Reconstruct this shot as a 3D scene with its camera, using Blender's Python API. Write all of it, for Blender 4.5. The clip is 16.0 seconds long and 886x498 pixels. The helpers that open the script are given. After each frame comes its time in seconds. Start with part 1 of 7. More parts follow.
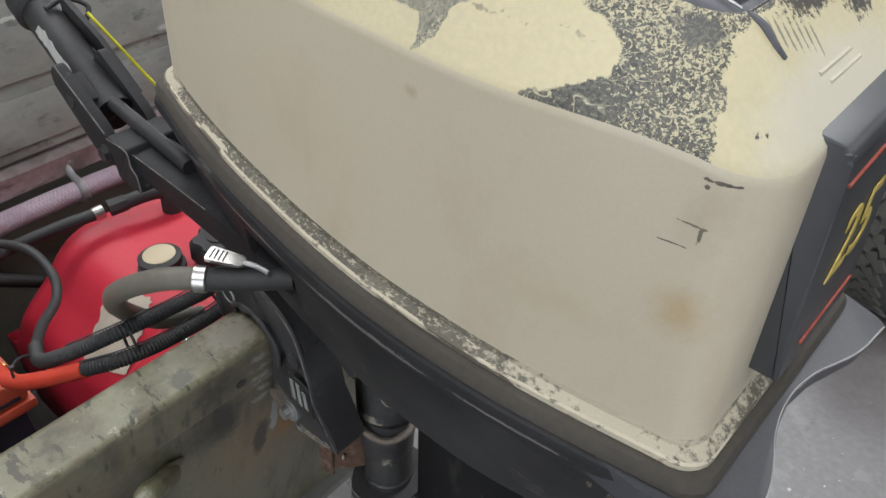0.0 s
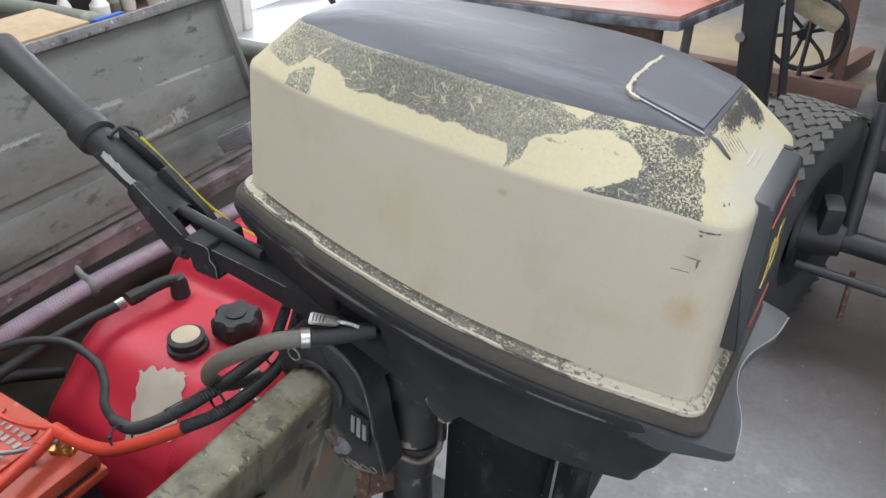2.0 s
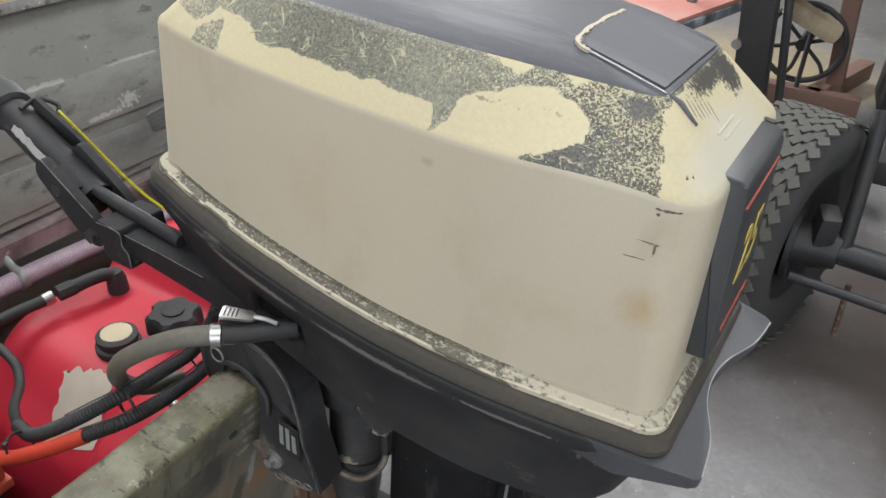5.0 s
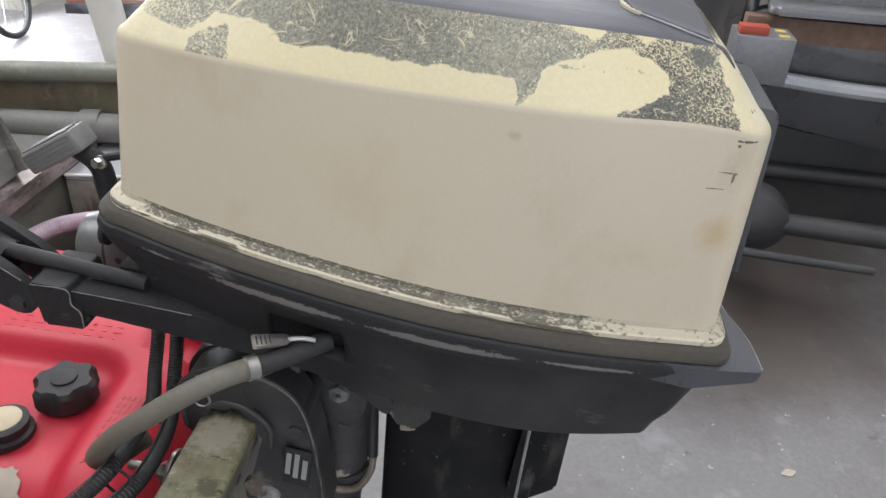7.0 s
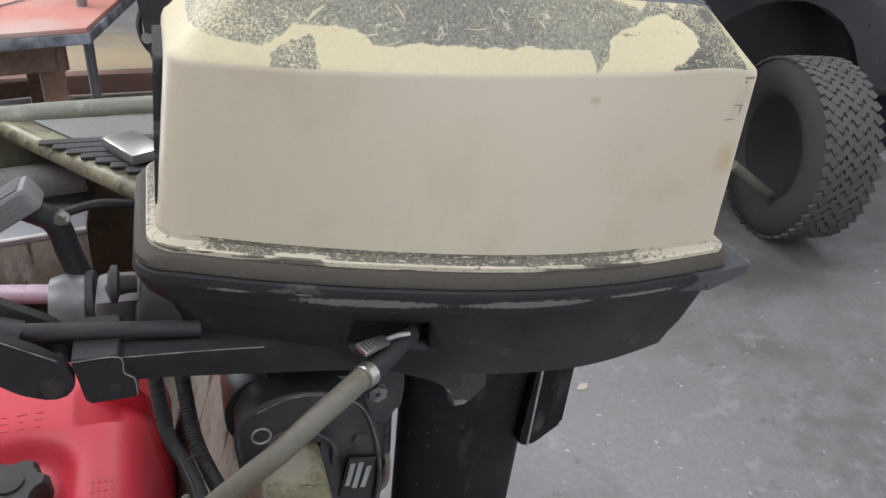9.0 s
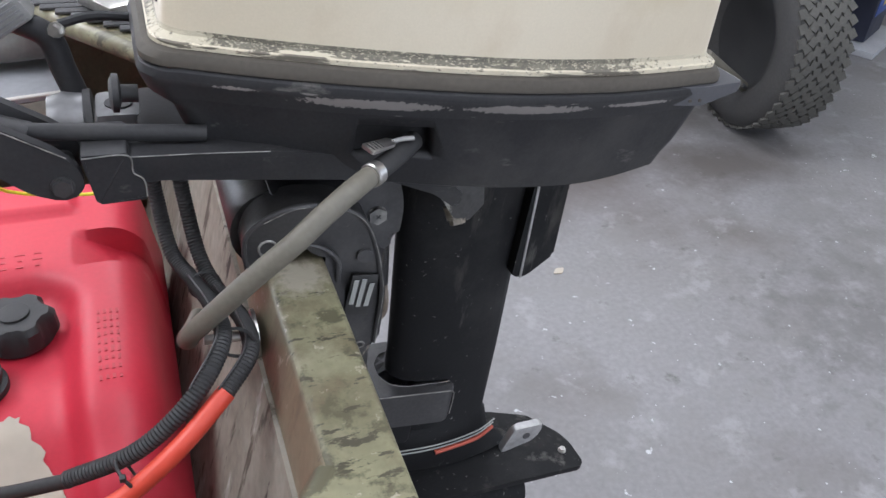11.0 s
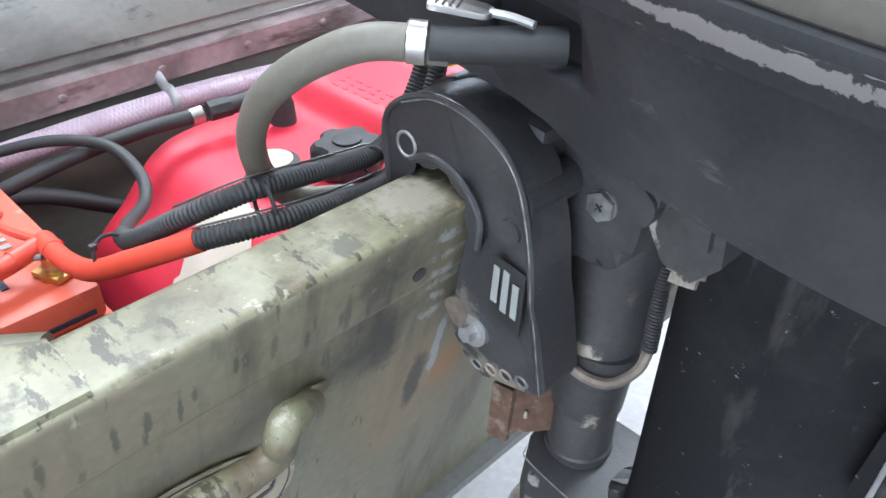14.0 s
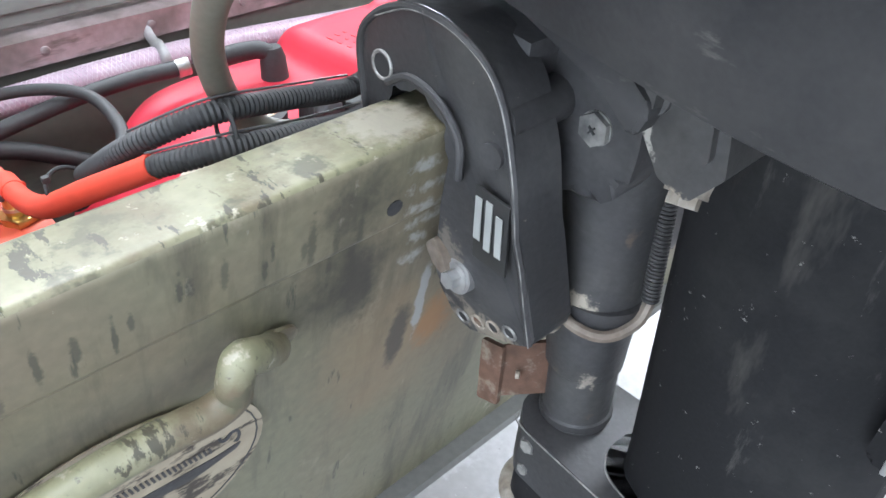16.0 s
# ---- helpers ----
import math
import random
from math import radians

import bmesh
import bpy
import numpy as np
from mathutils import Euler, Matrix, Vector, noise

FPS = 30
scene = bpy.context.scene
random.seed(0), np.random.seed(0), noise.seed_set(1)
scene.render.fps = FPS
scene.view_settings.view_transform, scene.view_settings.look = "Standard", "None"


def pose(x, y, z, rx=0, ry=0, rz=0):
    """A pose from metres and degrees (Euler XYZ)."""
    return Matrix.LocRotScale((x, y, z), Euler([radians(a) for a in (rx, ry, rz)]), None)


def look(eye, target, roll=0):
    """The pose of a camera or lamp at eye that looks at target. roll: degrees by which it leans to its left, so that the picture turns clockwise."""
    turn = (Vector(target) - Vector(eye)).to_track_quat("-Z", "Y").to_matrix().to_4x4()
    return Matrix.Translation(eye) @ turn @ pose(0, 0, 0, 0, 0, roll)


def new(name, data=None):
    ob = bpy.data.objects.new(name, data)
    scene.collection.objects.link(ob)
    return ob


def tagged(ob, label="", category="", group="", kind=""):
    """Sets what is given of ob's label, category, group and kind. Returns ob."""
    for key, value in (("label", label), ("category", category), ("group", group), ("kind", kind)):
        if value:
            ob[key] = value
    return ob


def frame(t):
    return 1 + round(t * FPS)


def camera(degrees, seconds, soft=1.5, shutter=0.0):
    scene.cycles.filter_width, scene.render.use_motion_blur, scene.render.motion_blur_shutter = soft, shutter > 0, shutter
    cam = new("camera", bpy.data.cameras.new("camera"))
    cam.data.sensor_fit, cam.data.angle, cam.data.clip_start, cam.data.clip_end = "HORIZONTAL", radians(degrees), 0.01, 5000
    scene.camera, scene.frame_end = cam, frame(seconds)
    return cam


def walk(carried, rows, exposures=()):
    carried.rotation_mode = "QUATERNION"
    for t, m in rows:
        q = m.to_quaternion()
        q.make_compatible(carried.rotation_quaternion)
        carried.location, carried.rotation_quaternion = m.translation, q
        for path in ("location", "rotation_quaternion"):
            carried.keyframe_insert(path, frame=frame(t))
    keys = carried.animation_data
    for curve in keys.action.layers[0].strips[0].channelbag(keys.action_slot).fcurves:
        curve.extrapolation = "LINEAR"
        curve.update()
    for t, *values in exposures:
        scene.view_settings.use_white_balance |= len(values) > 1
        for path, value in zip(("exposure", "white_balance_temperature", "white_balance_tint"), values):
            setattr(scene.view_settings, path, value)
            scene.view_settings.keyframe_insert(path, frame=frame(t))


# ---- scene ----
cam = camera(58.9, 16.0)
PATH = [
    (0, (0.455, -0.395, 1.733), (-0.583, 0.782, 0.493), 0.5),
    (0.5, (0.433, -0.47, 1.779), (-0.471, 0.837, 0.565), 0.0),
    (1, (0.41, -0.568, 1.808), (-0.341, 0.847, 0.61), 2.2),
    (1.5, (0.424, -0.628, 1.845), (-0.343, 0.84, 0.723), 2.2),
    (2, (0.443, -0.634, 1.858), (-0.41, 0.8, 0.754), 1.2),
    (2.5, (0.439, -0.617, 1.863), (-0.445, 0.821, 0.792), 2.7),
    (3, (0.446, -0.578, 1.864), (-0.447, 0.872, 0.814), 3.7),
    (3.5, (0.444, -0.55, 1.855), (-0.446, 0.9, 0.804), 4.2),
    (4, (0.445, -0.524, 1.837), (-0.443, 0.923, 0.781), 4.2),
    (4.5, (0.458, -0.534, 1.806), (-0.427, 0.902, 0.733), 3.5),
    (4.7, (0.463, -0.532, 1.789), (-0.426, 0.897, 0.709), 2.9),
    (6.8, (0.239, -0.657, 1.777), (-0.009, 1.023, 0.719), 2.8),
    (7, (0.211, -0.646, 1.766), (0.02, 1.045, 0.714), 3.6),
    (7.5, (0.12, -0.605, 1.743), (0.128, 1.105, 0.706), 3.2),
    (8, (0.036, -0.62, 1.749), (0.266, 1.081, 0.723), 3.7),
    (8.2, (-0.002, -0.629, 1.755), (0.37, 1.053, 0.738), 4.3),
    (10.3, (-0.178, -0.713, 1.71), (0.48, 0.869, 0.677), 4.4),
    (10.5, (-0.175, -0.717, 1.687), (0.472, 0.831, 0.598), 4.7),
    (11, (-0.162, -0.717, 1.675), (0.476, 0.767, 0.496), 5.0),
    (11.5, (-0.094, -0.725, 1.624), (0.307, 0.866, 0.478), 6.2),
    (11.8, (-0.016, -0.69, 1.592), (0.061, 0.946, 0.444), 6.7),
    (12, (0.051, -0.628, 1.564), (-0.152, 0.979, 0.392), 6.1),
    (12.3, (0.128, -0.554, 1.518), (-0.52, 0.908, 0.316), 3.7),
    (12.5, (0.148, -0.531, 1.506), (-0.672, 0.868, 0.336), 1.8),
    (13, (0.174, -0.528, 1.511), (-0.699, 0.855, 0.361), -1.0),
    (13.5, (0.224, -0.447, 1.483), (-0.813, 0.831, 0.348), -0.3),
    (14, (0.275, -0.42, 1.467), (-0.892, 0.733, 0.323), 0.1),
    (14.5, (0.304, -0.412, 1.42), (-0.884, 0.721, 0.277), 0.7),
    (15, (0.304, -0.398, 1.388), (-0.887, 0.721, 0.234), 0.4),
    (15.5, (0.296, -0.397, 1.397), (-0.895, 0.717, 0.24), -0.0),
    (16, (0.281, -0.39, 1.406), (-0.918, 0.726, 0.257), -0.3),
]
EXPOSURES = [(0.0, -0.58, 6250, 10), (1.5, -0.46, 5950, 12), (2.0, -0.47, 6000, 11), (2.5, -0.50, 6150, 11), (3.0, -0.42, 6900, 5), (3.5, -0.42, 6700, 3), (4.0, -0.53, 6350, 8), (4.5, -0.52, 6300, 9), (7.0, -0.47, 6250, 12), (8.0, -0.54, 6200, 12), (10.5, -0.34, 6000, 13), (11.3, -0.06, 5850, 13), (11.9, -0.26, 5600, 11), (12.5, 0.46, 5450, 10), (13.0, 0.58, 5450, 8), (13.5, 0.67, 5550, 8), (14.5, 0.95, 5680, 8), (15.2, 0.98, 5800, 9), (16.0, 0.99, 5750, 8)]
walk(cam, [(t, look(eye, target, roll)) for t, eye, target, roll in PATH], EXPOSURES)

# ---- world, sun, large lights ----
world = bpy.data.worlds.new("world")
scene.world = world
world.use_nodes = True
wn = world.node_tree
sky = wn.nodes.new("ShaderNodeTexSky")
sky.sky_type = "NISHITA"
sky.sun_disc = False
sky.sun_elevation, sky.sun_rotation = radians(50), radians(150)
wn.links.new(sky.outputs[0], wn.nodes["Background"].inputs[0])
wn.nodes["Background"].inputs[1].default_value = 0.12
sun = new("sun", bpy.data.lights.new("sun", "SUN"))
sun.data.energy, sun.data.angle, sun.data.color = 3.0, radians(0.5), (1.0, 0.95, 0.88)
sun.matrix_world = look((0, 0, 0), (-0.35, 0.55, -0.75))


def area(name, eye, target, sx, sy, power, colour):
    lamp = new(name, bpy.data.lights.new(name, "AREA"))
    lamp.data.shape, lamp.data.size, lamp.data.size_y = "RECTANGLE", sx, sy
    lamp.data.energy, lamp.data.color = power, colour
    lamp.matrix_world = look(eye, target)
    return lamp


# daylight of the wide shop doors behind the walker and at the far end, and of the roof lights
area("door_light_near", (2.2, -5.35, 1.9), (0.4, 0, 1.0), 4.6, 3.4, 150, (0.95, 0.97, 1.0))
area("door_light_far", (-3.62, 4.2, 1.3), (0, 2.5, 0.6), 1.3, 2.4, 150, (0.93, 0.96, 1.0))
# added fill for aft-facing surfaces, set in an assumed, unseen east opening
area("side_fill_light", (6.9, 0.0, 2.0), (0, 0, 1.2), 3.6, 3.2, 50, (0.97, 0.98, 1.0))
for lx, ly, lw in ((-2.2, 0.2, 112), (0.6, -1.6, 50), (0.4, 2.6, 74), (3.2, 0.6, 42), (-2.4, 4.4, 230), (3.4, 4.4, 50)):
    area("roof_light_daylight", (lx, ly, 3.95), (lx, ly, 0), 0.95, 2.3, lw, (1.0, 0.985, 0.96))



# ---- materials ----
def mat(name, base, rough=0.6, metal=0.0, grain=0.0, scale=60.0, second=None, amount=0.5, blotch=6.0, bump=0.0, bump_scale=None, spec=0.5, coat=0.0):
    """A principled material: base colour, a second colour in blotches, fine grain and relief."""
    m = bpy.data.materials.new(name)
    m.use_nodes = True
    n, l = m.node_tree.nodes, m.node_tree.links
    p = n["Principled BSDF"]
    p.inputs["Roughness"].default_value, p.inputs["Metallic"].default_value = rough, metal
    p.inputs["Specular IOR Level"].default_value, p.inputs["Coat Weight"].default_value = spec, coat
    tc = n.new("ShaderNodeTexCoord")
    big, fine = n.new("ShaderNodeTexNoise"), n.new("ShaderNodeTexNoise")
    for node, sc, det in ((big, blotch, 6.0), (fine, scale, 4.0)):
        node.inputs["Scale"].default_value, node.inputs["Detail"].default_value = sc, det
        l.new(tc.outputs["Object"], node.inputs["Vector"])
    ramp = n.new("ShaderNodeValToRGB")
    ramp.color_ramp.elements[0].position, ramp.color_ramp.elements[1].position = 0.42, 0.68
    c2 = second or tuple(c * 0.7 for c in base)
    ramp.color_ramp.elements[0].color = (*base, 1)
    ramp.color_ramp.elements[1].color = (*[a + (b - a) * amount for a, b in zip(base, c2)], 1)
    l.new(big.outputs[0], ramp.inputs[0])
    hsv = n.new("ShaderNodeHueSaturation")
    l.new(ramp.outputs[0], hsv.inputs["Color"])
    rng = n.new("ShaderNodeMapRange")
    rng.inputs["From Min"].default_value, rng.inputs["From Max"].default_value = 0.25, 0.75
    rng.inputs["To Min"].default_value, rng.inputs["To Max"].default_value = 1 - grain, 1 + grain
    l.new(fine.outputs[0], rng.inputs["Value"])
    l.new(rng.outputs[0], hsv.inputs["Value"])
    l.new(hsv.outputs[0], p.inputs["Base Color"])
    rr = n.new("ShaderNodeMapRange")
    rr.inputs["To Min"].default_value, rr.inputs["To Max"].default_value = max(0.03, rough - 0.1), min(1, rough + 0.1)
    l.new(big.outputs[0], rr.inputs["Value"])
    l.new(rr.outputs[0], p.inputs["Roughness"])
    if bump:
        b = n.new("ShaderNodeBump")
        b.inputs["Strength"].default_value, b.inputs["Distance"].default_value = bump, 0.002
        if bump_scale:
            nb = n.new("ShaderNodeTexNoise")
            nb.inputs["Scale"].default_value, nb.inputs["Detail"].default_value = bump_scale, 3.0
            l.new(tc.outputs["Object"], nb.inputs["Vector"])
            l.new(nb.outputs[0], b.inputs["Height"])
        else:
            l.new(fine.outputs[0], b.inputs["Height"])
        l.new(b.outputs[0], p.inputs["Normal"])
    m["hsv"], m["ramp"] = hsv.name, ramp.name
    return m


def worn(m, colour, scale, low, high, stretch=(1, 1, 1), rough=None, detail=6.0, shift=(0, 0, 0)):
    """Lays patches of another colour (scratches, chips, stains, painted sheen) over a material."""
    n, l = m.node_tree.nodes, m.node_tree.links
    p = n["Principled BSDF"]
    src = p.inputs["Base Color"].links[0].from_socket
    tc, mp, no, rp, mix = (n.new("ShaderNode" + k) for k in ("TexCoord", "Mapping", "TexNoise", "MapRange", "Mix"))
    mp.inputs["Scale"].default_value, mp.inputs["Location"].default_value = stretch, shift
    no.inputs["Scale"].default_value, no.inputs["Detail"].default_value = scale, detail
    no.inputs["Roughness"].default_value = 0.65
    rp.inputs["From Min"].default_value, rp.inputs["From Max"].default_value = low, high
    l.new(tc.outputs["Object"], mp.inputs[0])
    l.new(mp.outputs[0], no.inputs["Vector"])
    l.new(no.outputs[0], rp.inputs["Value"])
    mix.data_type = "RGBA"
    l.new(rp.outputs[0], mix.inputs[0])
    l.new(src, mix.inputs[6])
    mix.inputs[7].default_value = (*colour, 1)
    l.new(mix.outputs[2], p.inputs["Base Color"])
    return m


def veins(m, colour, scale, width, strength=0.8, shift=(0, 0, 0), stretch=(1, 1, 1)):
    """Lays sinuous broken stain lines over a material."""
    n, l = m.node_tree.nodes, m.node_tree.links
    p = n["Principled BSDF"]
    src = p.inputs["Base Color"].links[0].from_socket
    tc, mp, no, gate, sub, ab, rp, rg, mul, mix = (n.new("ShaderNode" + k) for k in ("TexCoord", "Mapping", "TexNoise", "TexNoise", "Math", "Math", "MapRange", "MapRange", "Math", "Mix"))
    mp.inputs["Location"].default_value, mp.inputs["Scale"].default_value = shift, stretch
    no.inputs["Scale"].default_value, no.inputs["Detail"].default_value, no.inputs["Distortion"].default_value = scale, 2.5, 0.6
    gate.inputs["Scale"].default_value, gate.inputs["Detail"].default_value = scale * 1.3, 3.0
    l.new(tc.outputs["Object"], mp.inputs[0])
    l.new(mp.outputs[0], no.inputs["Vector"])
    l.new(mp.outputs[0], gate.inputs["Vector"])
    sub.operation, ab.operation, mul.operation = "SUBTRACT", "ABSOLUTE", "MULTIPLY"
    sub.inputs[1].default_value = 0.52
    l.new(no.outputs[0], sub.inputs[0])
    l.new(sub.outputs[0], ab.inputs[0])
    rp.inputs["From Min"].default_value, rp.inputs["From Max"].default_value, rp.inputs["To Max"].default_value = width, 0.0, strength
    l.new(ab.outputs[0], rp.inputs["Value"])
    rg.inputs["From Min"].default_value, rg.inputs["From Max"].default_value = 0.46, 0.56
    l.new(gate.outputs[0], rg.inputs["Value"])
    l.new(rp.outputs[0], mul.inputs[0])
    l.new(rg.outputs[0], mul.inputs[1])
    mix.data_type = "RGBA"
    l.new(mul.outputs[0], mix.inputs[0])
    l.new(src, mix.inputs[6])
    mix.inputs[7].default_value = (*colour, 1)
    l.new(mix.outputs[2], p.inputs["Base Color"])
    return m


def patch(m, colour, centre, radii, ragged=0.8, scale=40.0, soft=0.3, strength=1.0):
    """Lays one spot of another colour and ragged outline at a place of the object."""
    n, l = m.node_tree.nodes, m.node_tree.links
    p = n["Principled BSDF"]
    src = p.inputs["Base Color"].links[0].from_socket
    tc, mp, no, ln, ma, rp, mix = (n.new("ShaderNode" + k) for k in ("TexCoord", "Mapping", "TexNoise", "VectorMath", "Math", "MapRange", "Mix"))
    mp.vector_type = "POINT"
    mp.inputs["Scale"].default_value = [1 / r for r in radii]
    mp.inputs["Location"].default_value = [-c / r for c, r in zip(centre, radii)]
    no.inputs["Scale"].default_value, no.inputs["Detail"].default_value, no.inputs["Roughness"].default_value = scale, 5.0, 0.65
    ln.operation = "LENGTH"
    ma.operation = "MULTIPLY_ADD"
    ma.inputs[1].default_value = ragged * 2
    l.new(tc.outputs["Object"], mp.inputs[0])
    l.new(tc.outputs["Object"], no.inputs["Vector"])
    l.new(mp.outputs[0], ln.inputs[0])
    l.new(no.outputs[0], ma.inputs[0])
    l.new(ln.outputs["Value"], ma.inputs[2])
    rp.inputs["From Min"].default_value, rp.inputs["From Max"].default_value = 1 + ragged, 1 + ragged - soft
    rp.inputs["To Max"].default_value = strength
    l.new(ma.outputs[0], rp.inputs["Value"])
    mix.data_type = "RGBA"
    l.new(rp.outputs[0], mix.inputs[0])
    l.new(src, mix.inputs[6])
    mix.inputs[7].default_value = (*colour, 1)
    l.new(mix.outputs[2], p.inputs["Base Color"])
    return m


CREAM = mat("cream_paint", (0.540, 0.483, 0.368), 0.42, grain=0.03, scale=500, second=(0.52, 0.455, 0.345), blotch=3.5, bump=0.02, bump_scale=300)
worn(CREAM, (0.45, 0.34, 0.18), 7, 0.70, 0.85)
worn(CREAM, (0.12, 0.10, 0.08), 60, 0.80, 0.84)
worn(CREAM, (0.46, 0.39, 0.28), 12, 0.52, 0.80, stretch=(1, 1, 0.6))
for cz, cx, rx, rz in ((0.3770, 0.246, 0.008, 0.0011), (0.3735, 0.2405, 0.0018, 0.0014), (0.3520, 0.2400, 0.0075, 0.0007), (0.3480, 0.2450, 0.0012, 0.0050), (0.3385, 0.2350, 0.0085, 0.0005)):
    patch(CREAM, (0.08, 0.07, 0.055), (cx, -0.112, cz), (rx, 0.03, rz), 1.3, 260, 0.3)
patch(CREAM, (0.38, 0.32, 0.22), (0.243, -0.112, 0.356), (0.012, 0.03, 0.022), 0.9, 60, 1.0, 0.5)
patch(CREAM, (0.40, 0.27, 0.10), (0.250, -0.12, 0.300), (0.020, 0.03, 0.022), 0.6, 60, 0.9, 0.6)
patch(CREAM, (0.36, 0.27, 0.17), (0.085, -0.14, 0.356), (0.007, 0.03, 0.005), 0.5, 150, 0.7, 0.6)
patch(CREAM, (0.45, 0.38, 0.24), (0.19, -0.13, 0.275), (0.05, 0.03, 0.025), 0.9, 40, 1.0, 0.45)
patch(CREAM, (0.52, 0.44, 0.30), (-0.02, -0.13, 0.29), (0.10, 0.04, 0.05), 0.9, 20, 1.2, 0.4)
TOPGREY = mat("dark_grey_cowl_top", (0.078, 0.079, 0.091), 0.52, metal=0.0, grain=0.10, scale=700, second=(0.115, 0.116, 0.132), blotch=4, bump=0.03, bump_scale=400)
# long pale streaks: scuffs, with the top's bluish sheen painted in
worn(TOPGREY, (0.20, 0.20, 0.22), 16, 0.52, 0.80, stretch=(0.30, 1.7, 1))
worn(TOPGREY, (0.26, 0.26, 0.27), 40, 0.66, 0.74, stretch=(0.12, 1.5, 1))
worn(TOPGREY, (0.40, 0.38, 0.33), 130, 0.79, 0.82)
CHAR = mat("charcoal_paint", (0.026, 0.026, 0.028), 0.52, grain=0.14, scale=300, second=(0.043, 0.043, 0.044), blotch=6, bump=0.06, bump_scale=200, spec=0.18)
worn(CHAR, (0.16, 0.155, 0.15), 90, 0.74, 0.80)
BLACK = mat("black_cast_metal", (0.036, 0.035, 0.036), 0.46, grain=0.2, scale=250, second=(0.058, 0.058, 0.062), blotch=9, bump=0.15, bump_scale=160)
worn(BLACK, (0.20, 0.19, 0.175), 60, 0.70, 0.75)
worn(BLACK, (0.15, 0.135, 0.115), 150, 0.68, 0.72)
patch(BLACK, (0.22, 0.19, 0.15), (-0.069, -0.080, -0.168), (0.045, 0.03, 0.013), 1.6, 120, 0.4, 0.9)
patch(BLACK, (0.17, 0.15, 0.125), (-0.100, -0.090, -0.120), (0.014, 0.02, 0.040), 1.6, 120, 0.4, 0.8)
SHAFT = mat("black_shaft_paint", (0.013, 0.013, 0.014), 0.58, grain=0.12, scale=400, second=(0.024, 0.024, 0.025), blotch=3, bump=0.04, bump_scale=220, spec=0.12)
worn(SHAFT, (0.20, 0.195, 0.185), 110, 0.665, 0.70)
worn(SHAFT, (0.10, 0.097, 0.09), 14, 0.62, 0.72, stretch=(1.6, 1.6, 0.35), detail=9.0)
worn(SHAFT, (0.040, 0.039, 0.038), 5, 0.50, 0.80)
worn(SHAFT, (0.16, 0.155, 0.145), 34, 0.71, 0.75, stretch=(1, 1, 0.6))
worn(SHAFT, (0.07, 0.066, 0.06), 14, 0.58, 0.72, stretch=(1, 1, 0.25))
worn(BLACK, (0.085, 0.083, 0.08), 8, 0.50, 0.75)
CHIPPED = mat("chipped_black_metal", (0.044, 0.043, 0.044), 0.5, grain=0.2, scale=200, second=(0.07, 0.068, 0.062), blotch=14, bump=0.3, bump_scale=120)
worn(CHIPPED, (0.20, 0.185, 0.16), 50, 0.70, 0.73)
patch(CHIPPED, (0.34, 0.29, 0.23), (0.047, -0.085, 0.016), (0.012, 0.040, 0.006), 2.6, 120, 0.5, 0.9)
patch(CHIPPED, (0.40, 0.38, 0.34), (0.022, -0.098, 0.044), (0.004, 0.020, 0.020), 2.6, 150, 0.5, 0.8)
patch(CHIPPED, (0.36, 0.32, 0.26), (-0.030, -0.050, -0.138), (0.016, 0.03, 0.010), 1.4, 120, 0.4, 0.9)
patch(CHIPPED, (0.34, 0.30, 0.25), (-0.016, -0.040, -0.215), (0.007, 0.03, 0.012), 1.4, 120, 0.4, 0.8)
worn(CHIPPED, (0.11, 0.085, 0.065), 26, 0.66, 0.74, shift=(2, 0, 1))
worn(CHAR, (0.068, 0.066, 0.064), 5, 0.48, 0.80)
worn(CHAR, (0.11, 0.105, 0.098), 30, 0.62, 0.72, stretch=(0.5, 1, 1.4))
SEAL = mat("rubber_seal", (0.066, 0.058, 0.047), 0.8, grain=0.12, scale=200, second=(0.085, 0.075, 0.062), blotch=9)
RUBBER = mat("black_rubber", (0.022, 0.022, 0.023), 0.6, grain=0.15, scale=200, second=(0.035, 0.035, 0.035), blotch=10, bump=0.1)
GREYHOSE = mat("grey_fuel_hose", (0.140, 0.130, 0.104), 0.55, grain=0.1, scale=200, second=(0.112, 0.103, 0.084), blotch=14)
STEEL = mat("bright_steel", (0.58, 0.57, 0.55), 0.32, metal=1.0, grain=0.1, scale=200, second=(0.4, 0.38, 0.36), blotch=30)
ALU = mat("dull_aluminium", (0.45, 0.45, 0.45), 0.5, metal=0.8, grain=0.15, scale=120, second=(0.3, 0.29, 0.27), blotch=25)
DULL = mat("brown_corroded_metal", (0.24, 0.205, 0.165), 0.7, metal=0.2, grain=0.25, scale=150, second=(0.40, 0.37, 0.32), amount=0.9, blotch=60, bump=0.4)
RUST = mat("rusty_steel", (0.115, 0.062, 0.040), 0.85, grain=0.3, scale=90, second=(0.075, 0.045, 0.03), blotch=30, bump=0.4)
worn(RUST, (0.20, 0.165, 0.125), 50, 0.52, 0.64, detail=8.0)
REDTANK = mat("red_polyethylene", (0.50, 0.020, 0.042), 0.50, grain=0.05, scale=160, second=(0.43, 0.026, 0.05), blotch=4, bump=0.05, bump_scale=90)
ORANGE = mat("orange_conduit", (0.60, 0.060, 0.032), 0.45, grain=0.06, scale=90, blotch=15)
GREYCAST = mat("grey_cast_aluminium", (0.19, 0.19, 0.195), 0.42, metal=0.3, grain=0.1, scale=150, second=(0.13, 0.13, 0.133), blotch=20, bump=0.05)
